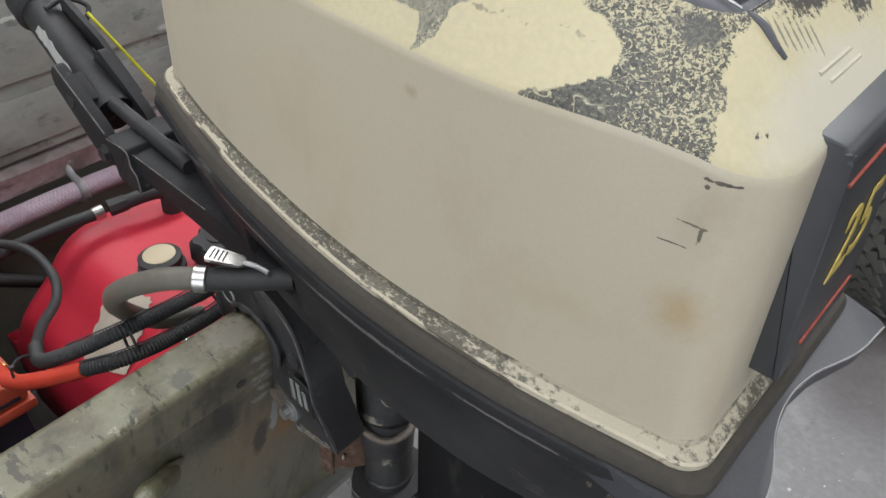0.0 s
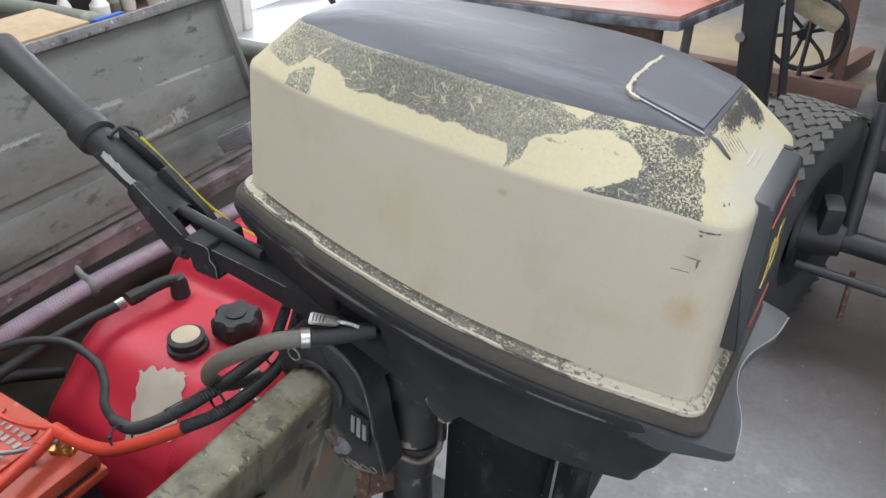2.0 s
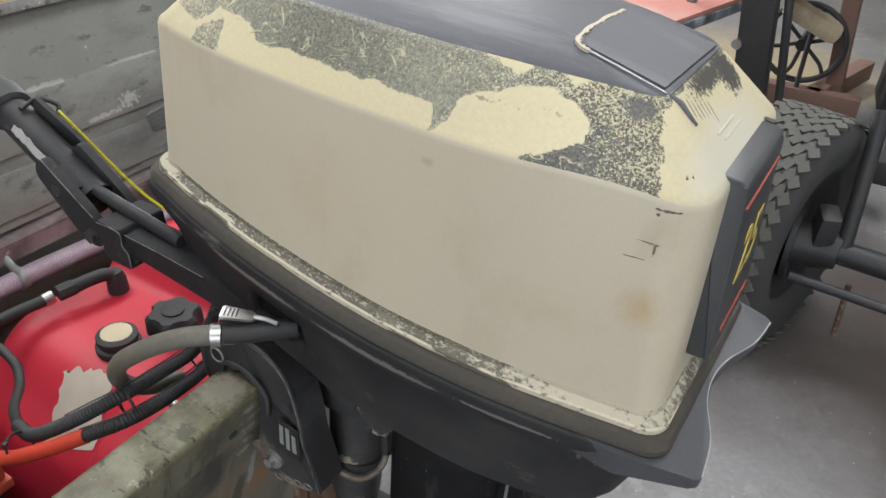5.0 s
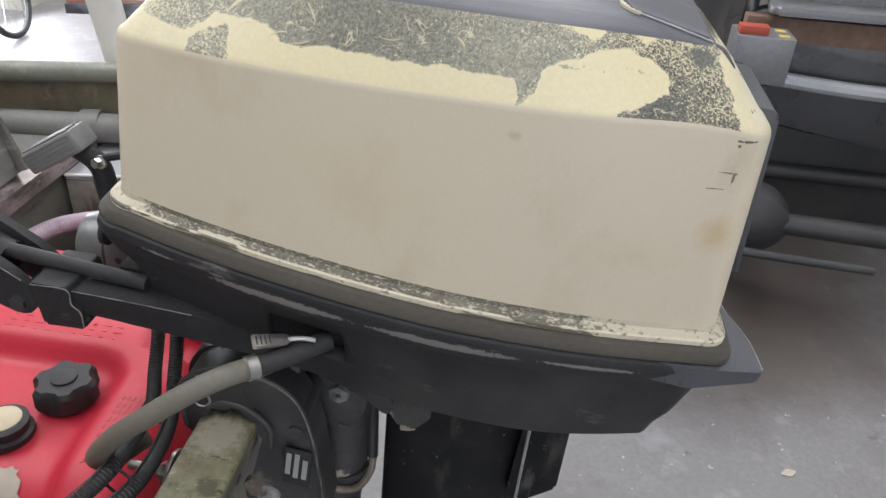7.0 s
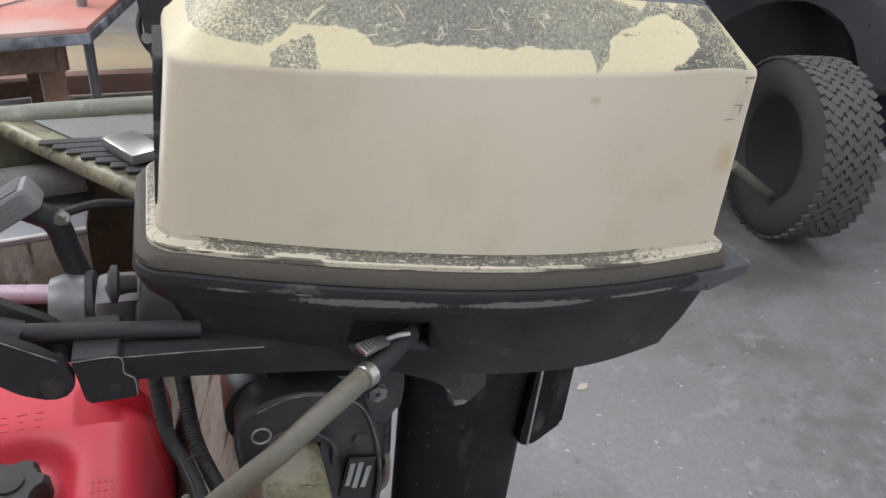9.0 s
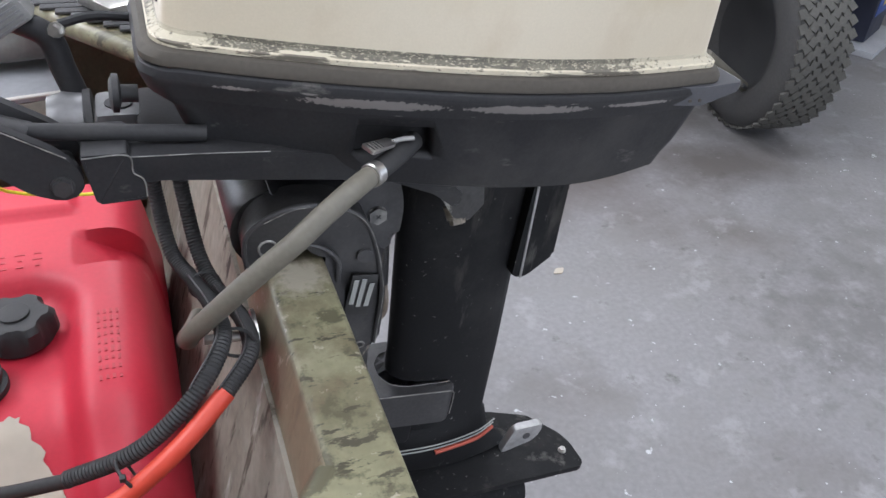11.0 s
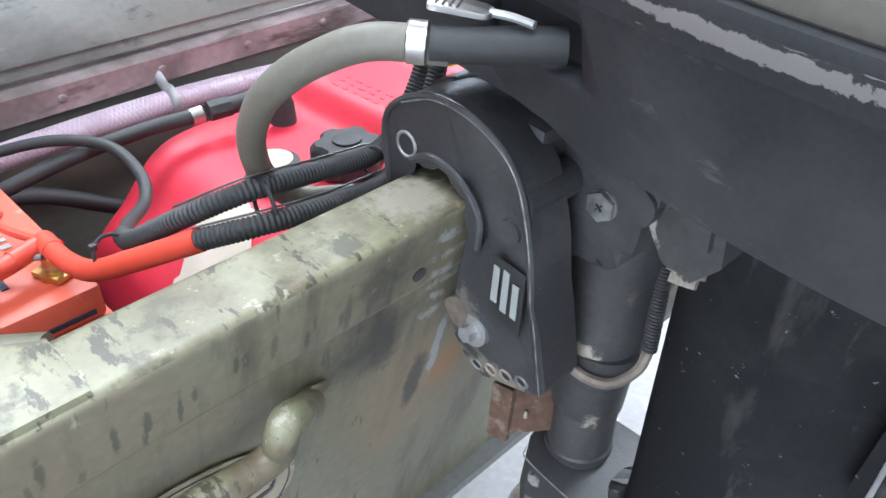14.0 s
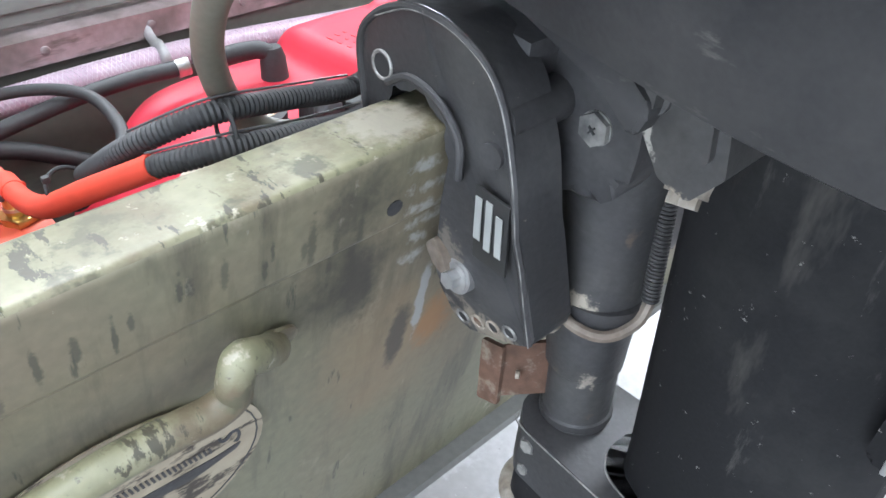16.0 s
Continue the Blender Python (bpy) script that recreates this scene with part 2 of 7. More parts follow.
PALEALU = mat("pale_bare_aluminium", (0.42, 0.43, 0.45), 0.5, metal=0.2, grain=0.08, scale=80, second=(0.33, 0.335, 0.345), blotch=5)
BATT = mat("orange_battery_plastic", (0.50, 0.080, 0.042), 0.5, grain=0.06, scale=90, second=(0.38, 0.065, 0.036), blotch=10)
worn(BATT, (0.55, 0.30, 0.20), 30, 0.66, 0.74)
NAVY = mat("navy_battery_case", (0.014, 0.017, 0.035), 0.5, grain=0.1, blotch=8)
OLIVE = mat("worn_olive_paint", (0.205, 0.198, 0.122), 0.45, grain=0.12, scale=110, second=(0.135, 0.124, 0.074), amount=1.0, blotch=9, bump=0.25, bump_scale=60)
worn(OLIVE, (0.26, 0.245, 0.17), 6, 0.50, 0.66)
worn(OLIVE, (0.125, 0.100, 0.062), 13, 0.50, 0.62, detail=8.0, shift=(1, 9, 2))
worn(OLIVE, (0.090, 0.084, 0.050), 24, 0.53, 0.60, detail=5.0, shift=(9, 4, 2))
worn(OLIVE, (0.33, 0.305, 0.235), 55, 0.62, 0.67, detail=4.0, shift=(2, 7, 1))
worn(OLIVE, (0.060, 0.055, 0.036), 36, 0.58, 0.61, stretch=(0.6, 1.7, 1), shift=(5, 1, 2))
worn(OLIVE, (0.11, 0.10, 0.07), 150, 0.64, 0.70)
patch(OLIVE, (0.34, 0.31, 0.25), (-0.055, -0.125, 1.2), (0.030, 0.034, 0.02), 0.8, 110, 0.5, 0.85)
GUNWALE = mat("grey_green_gunwale_paint", (0.190, 0.198, 0.158), 0.45, grain=0.1, scale=110, second=(0.13, 0.132, 0.105), blotch=8, bump=0.15, bump_scale=60)
worn(GUNWALE, (0.30, 0.295, 0.25), 12, 0.58, 0.70)
HULL = mat("stained_transom_paint", (0.175, 0.168, 0.110), 0.45, grain=0.12, scale=120, second=(0.195, 0.16, 0.110), amount=1.0, blotch=5, bump=0.15, bump_scale=50)
worn(HULL, (0.095, 0.085, 0.060), 12, 0.50, 0.70, stretch=(1, 2.4, 0.40))
worn(HULL, (0.30, 0.275, 0.21), 240, 0.70, 0.74)
worn(HULL, (0.29, 0.255, 0.185), 20, 0.60, 0.74, stretch=(1, 1.0, 0.7), shift=(3, 1, 2))
worn(HULL, (0.42, 0.39, 0.32), 30, 0.66, 0.72, stretch=(1, 1.0, 0.5))
patch(HULL, (0.27, 0.20, 0.12), (-0.08, -0.10, 0.98), (0.1, 0.09, 0.10), 0.8, 14, 1.0, 0.8)
patch(HULL, (0.30, 0.155, 0.06), (-0.083, -0.060, 0.990), (0.05, 0.026, 0.040), 0.9, 40, 0.6, 0.85)
# darker ragged patches to port of and below the clamp bracket
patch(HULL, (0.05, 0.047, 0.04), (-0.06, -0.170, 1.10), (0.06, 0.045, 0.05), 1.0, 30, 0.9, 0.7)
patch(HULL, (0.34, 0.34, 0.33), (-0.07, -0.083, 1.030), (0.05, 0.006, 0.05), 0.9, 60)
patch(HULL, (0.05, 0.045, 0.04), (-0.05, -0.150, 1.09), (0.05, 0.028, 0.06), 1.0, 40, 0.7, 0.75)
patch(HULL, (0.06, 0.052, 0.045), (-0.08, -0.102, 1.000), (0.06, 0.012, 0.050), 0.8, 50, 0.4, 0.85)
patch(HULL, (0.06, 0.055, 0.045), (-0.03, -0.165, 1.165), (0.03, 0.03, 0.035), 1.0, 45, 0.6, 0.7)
worn(HULL, (0.085, 0.080, 0.058), 34, 0.64, 0.70, stretch=(1, 2.4, 0.40), detail=4.0, shift=(2, 5, 1))
rd = random.Random(44)
for k in range(17):
    cy = -0.20 - 0.0165 * k + rd.uniform(-0.006, 0.006)
    patch(HULL, (0.055, 0.055, 0.042), (-0.035, cy, 1.166 - rd.uniform(0.0, 0.026)), (0.06, rd.uniform(0.0018, 0.0032), rd.uniform(0.007, 0.018)), 1.1, 150, 0.5, rd.uniform(0.5, 0.85))
for cy, cz, rz in ((-0.178, 1.130, 0.050), (-0.160, 1.140, 0.045), (-0.196, 1.156, 0.026), (-0.143, 1.085, 0.040)):
    patch(HULL, (0.055, 0.053, 0.042), (-0.035, cy, cz), (0.06, 0.0034, rz), 1.2, 130, 0.6, 0.6)
for cz, cy, ry in ((1.176, -0.112, 0.014), (1.158, -0.108, 0.018), (1.141, -0.106, 0.016), (1.122, -0.101, 0.020), (1.108, -0.100, 0.013), (1.090, -0.104, 0.012)):
    patch(HULL, (0.40, 0.40, 0.385), (-0.05, cy, cz), (0.05, ry, 0.0060), 2.4, 90, 0.9, 0.7)
DARKGREEN = mat("dark_green_lid_paint", (0.200, 0.203, 0.182), 0.45, grain=0.05, scale=150, second=(0.26, 0.262, 0.24), blotch=4, bump=0.1, bump_scale=40)
worn(DARKGREEN, (0.36, 0.35, 0.33), 18, 0.63, 0.74, stretch=(1, 0.5, 2.2))
worn(DARKGREEN, (0.42, 0.40, 0.36), 45, 0.70, 0.74)
worn(DARKGREEN, (0.075, 0.076, 0.070), 5, 0.46, 0.72, stretch=(1, 0.5, 1.2))
worn(DARKGREEN, (0.10, 0.10, 0.092), 30, 0.58, 0.68, stretch=(1, 0.6, 1.4), shift=(2, 3, 1))
for cy, cz, ry, rz in ((0.165, 0.196, 0.050, 0.0045), (0.345, 0.195, 0.075, 0.0030), (0.310, 0.130, 0.022, 0.014), (0.250, 0.118, 0.040, 0.005), (-0.05, 0.194, 0.09, 0.004), (-0.20, 0.140, 0.05, 0.012)):
    patch(DARKGREEN, (0.44, 0.43, 0.40), (0.012, cy, cz), (0.03, ry, rz), 1.4, 120, 0.4, 0.75)
TANBOARD = mat("bare_tan_board", (0.42, 0.31, 0.185), 0.75, grain=0.12, scale=70, second=(0.33, 0.24, 0.14), blotch=9, bump=0.2)
BULK = mat("dark_olive_bulkhead_paint", (0.150, 0.147, 0.122), 0.55, grain=0.08, scale=90, second=(0.085, 0.080, 0.064), blotch=6, bump=0.1, bump_scale=50)
worn(BULK, (0.20, 0.185, 0.155), 14, 0.60, 0.72, stretch=(1, 0.5, 1.6))
worn(BULK, (0.045, 0.042, 0.036), 9, 0.62, 0.74, stretch=(1, 0.4, 2.0))
DECKGREY = mat("grey_deck_paint", (0.16, 0.16, 0.15), 0.6, grain=0.12, scale=120, second=(0.11, 0.105, 0.095), blotch=6)
CARPET = mat("dark_ribbed_mat", (0.055, 0.055, 0.057), 0.9, grain=0.3, scale=260, blotch=10, bump=0.3)
PINKALU = mat("pinkish_aluminium_trim", (0.36, 0.29, 0.295), 0.45, metal=0.4, grain=0.1, scale=120, second=(0.16, 0.135, 0.125), amount=0.9, blotch=14)
worn(PINKALU, (0.12, 0.10, 0.09), 20, 0.56, 0.66, stretch=(1, 0.3, 1.5))
STRAP = mat("brown_worn_strap", (0.15, 0.12, 0.095), 0.6, metal=0.2, grain=0.2, scale=150, second=(0.26, 0.225, 0.185), amount=0.9, blotch=40, bump=0.2)
THREAD = mat("pale_pink_thread", (0.50, 0.43, 0.48), 0.4, grain=0.05, blotch=20)
BRAID = mat("braided_clear_hose", (0.42, 0.32, 0.38), 0.3, grain=0.1, scale=300, second=(0.34, 0.25, 0.31), blotch=20)
PLY = mat("weathered_plywood", (0.25, 0.228, 0.190), 0.8, grain=0.2, scale=60, second=(0.20, 0.175, 0.140), amount=0.9, blotch=9, bump=0.3)
worn(PLY, (0.07, 0.055, 0.04), 22, 0.56, 0.64, stretch=(1, 1.2, 0.22))
worn(PLY, (0.44, 0.42, 0.38), 16, 0.60, 0.70, stretch=(1, 1.2, 0.3))
worn(PLY, (0.045, 0.036, 0.028), 30, 0.62, 0.67, stretch=(1, 1.4, 0.16), shift=(4, 2, 1))
CONCRETE = mat("concrete_stains_and_shade", (0.205, 0.198, 0.201), 0.5, grain=0.12, scale=55, second=(0.185, 0.177, 0.174), amount=0.9, blotch=1.4, bump=0.12, bump_scale=80)
worn(CONCRETE, (0.105, 0.092, 0.080), 1.2, 0.52, 0.72, detail=8.0)
worn(CONCRETE, (0.19, 0.183, 0.178), 5.0, 0.50, 0.76, detail=9.0)
worn(CONCRETE, (0.29, 0.285, 0.288), 6.0, 0.56, 0.72, shift=(4, 2, 0), detail=10.0)
worn(CONCRETE, (0.10, 0.095, 0.088), 9, 0.62, 0.72, shift=(1, 5, 0), detail=9.0)
worn(CONCRETE, (0.09, 0.085, 0.08), 60, 0.70, 0.74)
worn(CONCRETE, (0.50, 0.50, 0.51), 17, 0.685, 0.72, detail=3.0)
worn(CONCRETE, (0.52, 0.52, 0.53), 44, 0.72, 0.75, detail=2.0, shift=(3, 3, 0))
worn(CONCRETE, (0.10, 0.09, 0.08), 26, 0.70, 0.74)
# shade beneath the truck and bare axle, painted into the concrete colour
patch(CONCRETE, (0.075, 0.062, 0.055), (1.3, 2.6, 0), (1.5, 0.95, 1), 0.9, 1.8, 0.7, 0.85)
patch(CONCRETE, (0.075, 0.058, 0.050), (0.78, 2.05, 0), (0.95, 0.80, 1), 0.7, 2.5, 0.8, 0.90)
# tan tone over the far floor by the cart
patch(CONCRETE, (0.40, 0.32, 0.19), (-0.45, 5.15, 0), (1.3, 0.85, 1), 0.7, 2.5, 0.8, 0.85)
# brown stain before the truck, with wheel shade mixed into its colour
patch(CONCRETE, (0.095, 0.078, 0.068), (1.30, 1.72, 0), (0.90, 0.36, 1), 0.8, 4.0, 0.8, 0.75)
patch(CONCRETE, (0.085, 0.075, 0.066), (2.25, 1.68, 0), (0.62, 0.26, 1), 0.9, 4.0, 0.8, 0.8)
patch(CONCRETE, (0.125, 0.122, 0.112), (2.40, 0.90, 0), (0.65, 0.55, 1), 2.2, 7.0, 1.6, 0.65)
patch(CONCRETE, (0.110, 0.107, 0.100), (1.95, 0.62, 0), (0.40, 0.40, 1), 2.6, 11.0, 1.0, 0.6)
WALLMAT = mat("pale_shop_wall", (0.50, 0.48, 0.44), 0.8, grain=0.06, scale=30, second=(0.40, 0.38, 0.34), blotch=2)
CEILMAT = mat("white_shop_ceiling", (0.70, 0.70, 0.68), 0.8, grain=0.04, blotch=2)
TYRE = mat("dusty_tyre_rubber", (0.046, 0.045, 0.045), 0.85, grain=0.15, scale=90, second=(0.062, 0.060, 0.056), blotch=8)
TREADDUST = mat("dusty_tread_rubber", (0.082, 0.079, 0.070), 0.85, grain=0.15, scale=90, second=(0.065, 0.063, 0.058), blotch=8)
REDTOP = mat("faded_red_table_top", (0.44, 0.19, 0.160), 0.6, grain=0.1, scale=60, second=(0.44, 0.33, 0.29), amount=0.8, blotch=3)
patch(REDTOP, (0.36, 0.32, 0.28), (0.05, -0.62, 0.79), (0.80, 0.30, 0.2), 0.8, 5, 0.9, 0.75)
BEAM = mat("faded_red_brown_beam", (0.20, 0.115, 0.090), 0.7, grain=0.08, scale=60, second=(0.24, 0.155, 0.125), blotch=4)
DARKWOOD = mat("dark_brown_wood", (0.19, 0.115, 0.080), 0.65, grain=0.2, scale=40, second=(0.09, 0.05, 0.035), blotch=7)
TAN = mat("tan_canvas", (0.48, 0.36, 0.17), 0.8, grain=0.08, blotch=5)
CARBLACK = mat("dusty_black_car_paint", (0.022, 0.022, 0.025), 0.28, grain=0.1, second=(0.06, 0.06, 0.062), blotch=3, coat=0.3)
CARGREY = mat("dusty_grey_steel", (0.20, 0.20, 0.21), 0.4, metal=0.4, grain=0.1, second=(0.13, 0.13, 0.135), blotch=4)
PAPER = mat("torn_paper_label", (0.44, 0.39, 0.32), 0.8, grain=0.08, scale=40, second=(0.42, 0.36, 0.28), blotch=18)
WHITEPL = mat("white_plastic", (0.75, 0.73, 0.68), 0.4, grain=0.03, blotch=6)
IVORY = mat("ivory_gauge_lens", (0.55, 0.47, 0.32), 0.45, grain=0.05, scale=80, second=(0.47, 0.38, 0.24), blotch=40)
YELLOW = mat("yellow_cord", (0.80, 0.75, 0.03), 0.6, grain=0.1, scale=300, blotch=20)
BRASS = mat("brass", (0.62, 0.45, 0.16), 0.35, metal=1.0, grain=0.1, blotch=30)
DARKBOX = mat("dark_metal_post", (0.03, 0.03, 0.032), 0.5, grain=0.15, second=(0.06, 0.055, 0.05), blotch=4)
GOLD = mat("gold_lettering", (0.62, 0.47, 0.12), 0.4, grain=0.04, blotch=20)
REDLINE = mat("red_pinstripe", (0.36, 0.06, 0.03), 0.5, grain=0.04, blotch=20)
SILVER = mat("silver_label_bar", (0.33, 0.34, 0.325), 0.4, grain=0.08, blotch=30)


# ---- mesh helpers ----
def mesh_of(bm, name, smooth=35):
    me = bpy.data.meshes.new(name)
    bmesh.ops.recalc_face_normals(bm, faces=bm.faces)
    bm.to_mesh(me)
    bm.free()
    for f in me.polygons:
        f.use_smooth = True
    me.set_sharp_from_angle(angle=radians(smooth))
    return me


def part(name, bm, material, parent=None, label="", smooth=35):
    """Links a bmesh as one mesh object under a thing or part."""
    me = mesh_of(bm, name, smooth)
    for mm in (material if isinstance(material, (list, tuple)) else [material]):
        me.materials.append(mm)
    ob = new(name, me)
    if parent:
        ob.parent = parent
    if label:
        ob["label"] = label
    return ob


def thing(name, label, category, m=None, group="", kind=""):
    ob = new(name)
    if m is not None:
        ob.matrix_world = m
    ob.empty_display_size = 0.02
    return tagged(ob, label, category, group, kind)


def solo(name, bm, material, label, category, m=None, kind="", group="", smooth=35):
    ob = part(name, bm, material, None, "", smooth)
    if m is not None:
        ob.matrix_world = m
    return tagged(ob, label, category, group, kind)


def box(bm, c, s, rot=None, bevel=0.0):
    """A box of centre c and full size s, turned by Euler degrees rot."""
    m = Matrix.Translation(c) @ (Euler([radians(a) for a in rot]).to_matrix().to_4x4() if rot else Matrix()) @ Matrix.Diagonal((*s, 1))
    r = bmesh.ops.create_cube(bm, size=1, matrix=m)
    if bevel:
        es = list({e for v in r["verts"] for e in v.link_edges})
        bmesh.ops.bevel(bm, geom=es, offset=bevel, segments=2, affect="EDGES", profile=0.6)
    return bm


def B(c, s, rot=None, bevel=0.0):
    return box(bmesh.new(), c, s, rot, bevel)


def turn_to(d):
    return Vector(d).to_track_quat("Z", "Y").to_matrix().to_4x4()


def rod(bm, a, b, r, r2=None, seg=20):
    """A cylinder or cone from a to b."""
    a, b = Vector(a), Vector(b)
    m = Matrix.Translation((a + b) / 2) @ turn_to(b - a)
    bmesh.ops.create_cone(bm, cap_ends=True, segments=seg, radius1=r, radius2=r if r2 is None else r2, depth=(b - a).length, matrix=m)
    return bm


def R(a, b, r, r2=None, seg=20):
    return rod(bmesh.new(), a, b, r, r2, seg)


def lathe(bm, prof, m=None, seg=32, wave=None):
    """Turns a profile of (radius, height) round z; wave(angle, radius, height) may change the radius."""
    m = m or Matrix()
    rings = []
    for r, h in prof:
        ring = []
        for k in range(seg):
            a = 2 * math.pi * k / seg
            rr = wave(a, r, h) if wave else r
            ring.append(bm.verts.new(m @ Vector((rr * math.cos(a), rr * math.sin(a), h))))
        rings.append(ring)
    for a, b in zip(rings, rings[1:]):
        for k in range(seg):
            bm.faces.new((a[k], a[(k + 1) % seg], b[(k + 1) % seg], b[k]))
    bm.faces.new(rings[0][::-1])
    bm.faces.new(rings[-1])
    return bm


def smooth_line(pts, n=12):
    """Catmull-Rom through the points."""
    p = [Vector(q) for q in pts]
    p = [2 * p[0] - p[1]] + p + [2 * p[-1] - p[-2]]
    out = []
    for i in range(1, len(p) - 2):
        for k in range(n):
            t = k / n
            out.append(0.5 * ((2 * p[i]) + (p[i + 1] - p[i - 1]) * t + (2 * p[i - 1] - 5 * p[i] + 4 * p[i + 1] - p[i + 2]) * t * t + (3 * p[i] - p[i - 1] - 3 * p[i + 1] + p[i + 2]) * t ** 3))
    out.append(p[-2])
    return out


def sweep(bm, line, r, seg=14, ridge=0.0, pitch=0.006, flat=1.0):
    """A tube of radius r along a line; ridge: depth of the corrugation."""
    pts = [Vector(line[0])]
    step = pitch / 2 if ridge else 0.0
    acc = 0.0
    if ridge:
        for a, b in zip(line, line[1:]):
            d = (b - a).length
            while acc + step <= d:
                acc += step
                pts.append(a + (b - a) * (acc / d))
            acc -= d
    else:
        pts = [Vector(q) for q in line]
    side = None
    rings = []
    for i, q in enumerate(pts):
        d = (pts[min(i + 1, len(pts) - 1)] - pts[max(i - 1, 0)]).normalized()
        if side is None:
            side = d.orthogonal().normalized()
        side = (side - d * side.dot(d)).normalized()
        up = d.cross(side)
        rr = r - (ridge if i % 2 else 0)
        rings.append([bm.verts.new(q + side * (rr * math.cos(2 * math.pi * k / seg)) + up * (rr * flat * math.sin(2 * math.pi * k / seg))) for k in range(seg)])
    for a, b in zip(rings, rings[1:]):
        for k in range(seg):
            bm.faces.new((a[k], a[(k + 1) % seg], b[(k + 1) % seg], b[k]))
    bm.faces.new(rings[0][::-1])
    bm.faces.new(rings[-1])
    return bm


def hose(pts, r, seg=14, ridge=0.0, pitch=0.006, n=12):
    return sweep(bmesh.new(), smooth_line(pts, n), r, seg, ridge, pitch)


def slab(bm, outline, a, b, axis="y", bevel=0.0, seg=2):
    """A flat outline of (u, v) pushed from a to b along an axis; y: u = x, v = z; z: u = x, v = y; x: u = y, v = z."""
    put = {"y": lambda u, v, w: (u, w, v), "z": lambda u, v, w: (u, v, w), "x": lambda u, v, w: (w, u, v)}[axis]
    lo = [bm.verts.new(put(u, v, a)) for u, v in outline]
    hi = [bm.verts.new(put(u, v, b)) for u, v in outline]
    n = len(outline)
    faces = [bm.faces.new(lo), bm.faces.new(hi[::-1])]
    for k in range(n):
        bm.faces.new((lo[k], hi[k], hi[(k + 1) % n], lo[(k + 1) % n]))
    if bevel:
        es = [e for f in faces for e in f.edges]
        bmesh.ops.bevel(bm, geom=es, offset=bevel, segments=seg, affect="EDGES", profile=0.6)
    return bm


def S(outline, a, b, axis="y", bevel=0.0, seg=2):
    return slab(bmesh.new(), outline, a, b, axis, bevel, seg)


def rounded(pts, r, n=5):
    """A closed outline with its corners rounded."""
    out = []
    for i, p in enumerate(pts):
        p, a, b = Vector(p), Vector(pts[i - 1]), Vector(pts[(i + 1) % len(pts)])
        da, db = a - p, b - p
        q = min(r, da.length * 0.45, db.length * 0.45)
        s, e = p + da.normalized() * q, p + db.normalized() * q
        for k in range(n + 1):
            t = k / n
            out.append(tuple(s * (1 - t) ** 2 + p * 2 * t * (1 - t) + e * t * t))
    return out


def hexbolt(bm, c, d, r, h, washer=1.3):
    """A hexagonal head with a washer, at c, facing d."""
    c, d = Vector(c), Vector(d).normalized()
    rod(bm, c, c + d * h * 0.25, r * washer, seg=20)
    rod(bm, c + d * h * 0.25, c + d * h, r, seg=6)
    return bm


def text(name, body, size, m, material, parent=None, depth=0.0004):
    cu = bpy.data.curves.new(name, "FONT")
    cu.body, cu.size, cu.extrude, cu.align_x, cu.align_y = body, size, depth, "CENTER", "CENTER"
    tmp = new(name, cu)
    me = bpy.data.meshes.new_from_object(tmp.evaluated_get(bpy.context.evaluated_depsgraph_get()))
    bpy.data.objects.remove(tmp)
    me.materials.append(material)
    ob = new(name, me)
    ob.parent = parent
    ob.matrix_local = m
    return ob


def lerp_table(table, x):
    for (a, u), (b, v) in zip(table, table[1:]):
        if x <= b:
            t = (x - a) / (b - a)
            t = max(0.0, t)
            return u + (v - u) * t
    return table[-1][1]


def spline_table(table, x):
    """Smooth reading of a table."""
    h = 0.02
    return sum(lerp_table(table, x + d) * w for d, w in ((-2 * h, 0.1), (-h, 0.22), (0, 0.36), (h, 0.22), (2 * h, 0.1)))


# ---- outboard motor ----
MOTOR = pose(0.08, 0, 1.2, 0, 5.5, 0)
motor = thing("outboard_motor", "worn cream and dark grey outboard motor clamped on a boat transom", "outboard motor", MOTOR)


def wpart(name, bm, material, parent=motor, label="", smooth=35):
    """A part of the motor whose mesh is drawn in world metres."""
    bmesh.ops.transform(bm, matrix=MOTOR.inverted(), verts=bm.verts)
    return part(name, bm, material, parent, label, smooth)


BOTTOM = [(-0.26, 0.080), (-0.19, 0.102), (-0.10, 0.121), (0.0, 0.134), (0.07, 0.138), (0.16, 0.133), (0.22, 0.123), (0.30, 0.106)]
RIDGE = [(-0.25, 0.072), (-0.20, 0.092), (-0.15, 0.105), (-0.10, 0.112), (0.0, 0.118), (0.05, 0.123), (0.10, 0.130), (0.15, 0.131), (0.20, 0.122), (0.27, 0.100)]
SEAM = [(-0.21, 0.044), (-0.15, 0.069), (-0.10, 0.084), (-0.05, 0.091), (0.0, 0.095), (0.05, 0.098), (0.10, 0.098), (0.15, 0.091), (0.19, 0.078), (0.22, 0.066), (0.25, 0.060)]
RIDGE_Z = [(-0.24, 0.352), (-0.15, 0.359), (0.0, 0.367), (0.10, 0.378), (0.20, 0.3875), (0.24, 0.3835), (0.27, 0.3780), (0.31, 0.3760)]
SEAM_Z = [(-0.21, 0.397), (-0.15, 0.406), (-0.05, 0.418), (0.05, 0.424), (0.12, 0.428), (0.17, 0.427), (0.22, 0.424), (0.25, 0.421)]


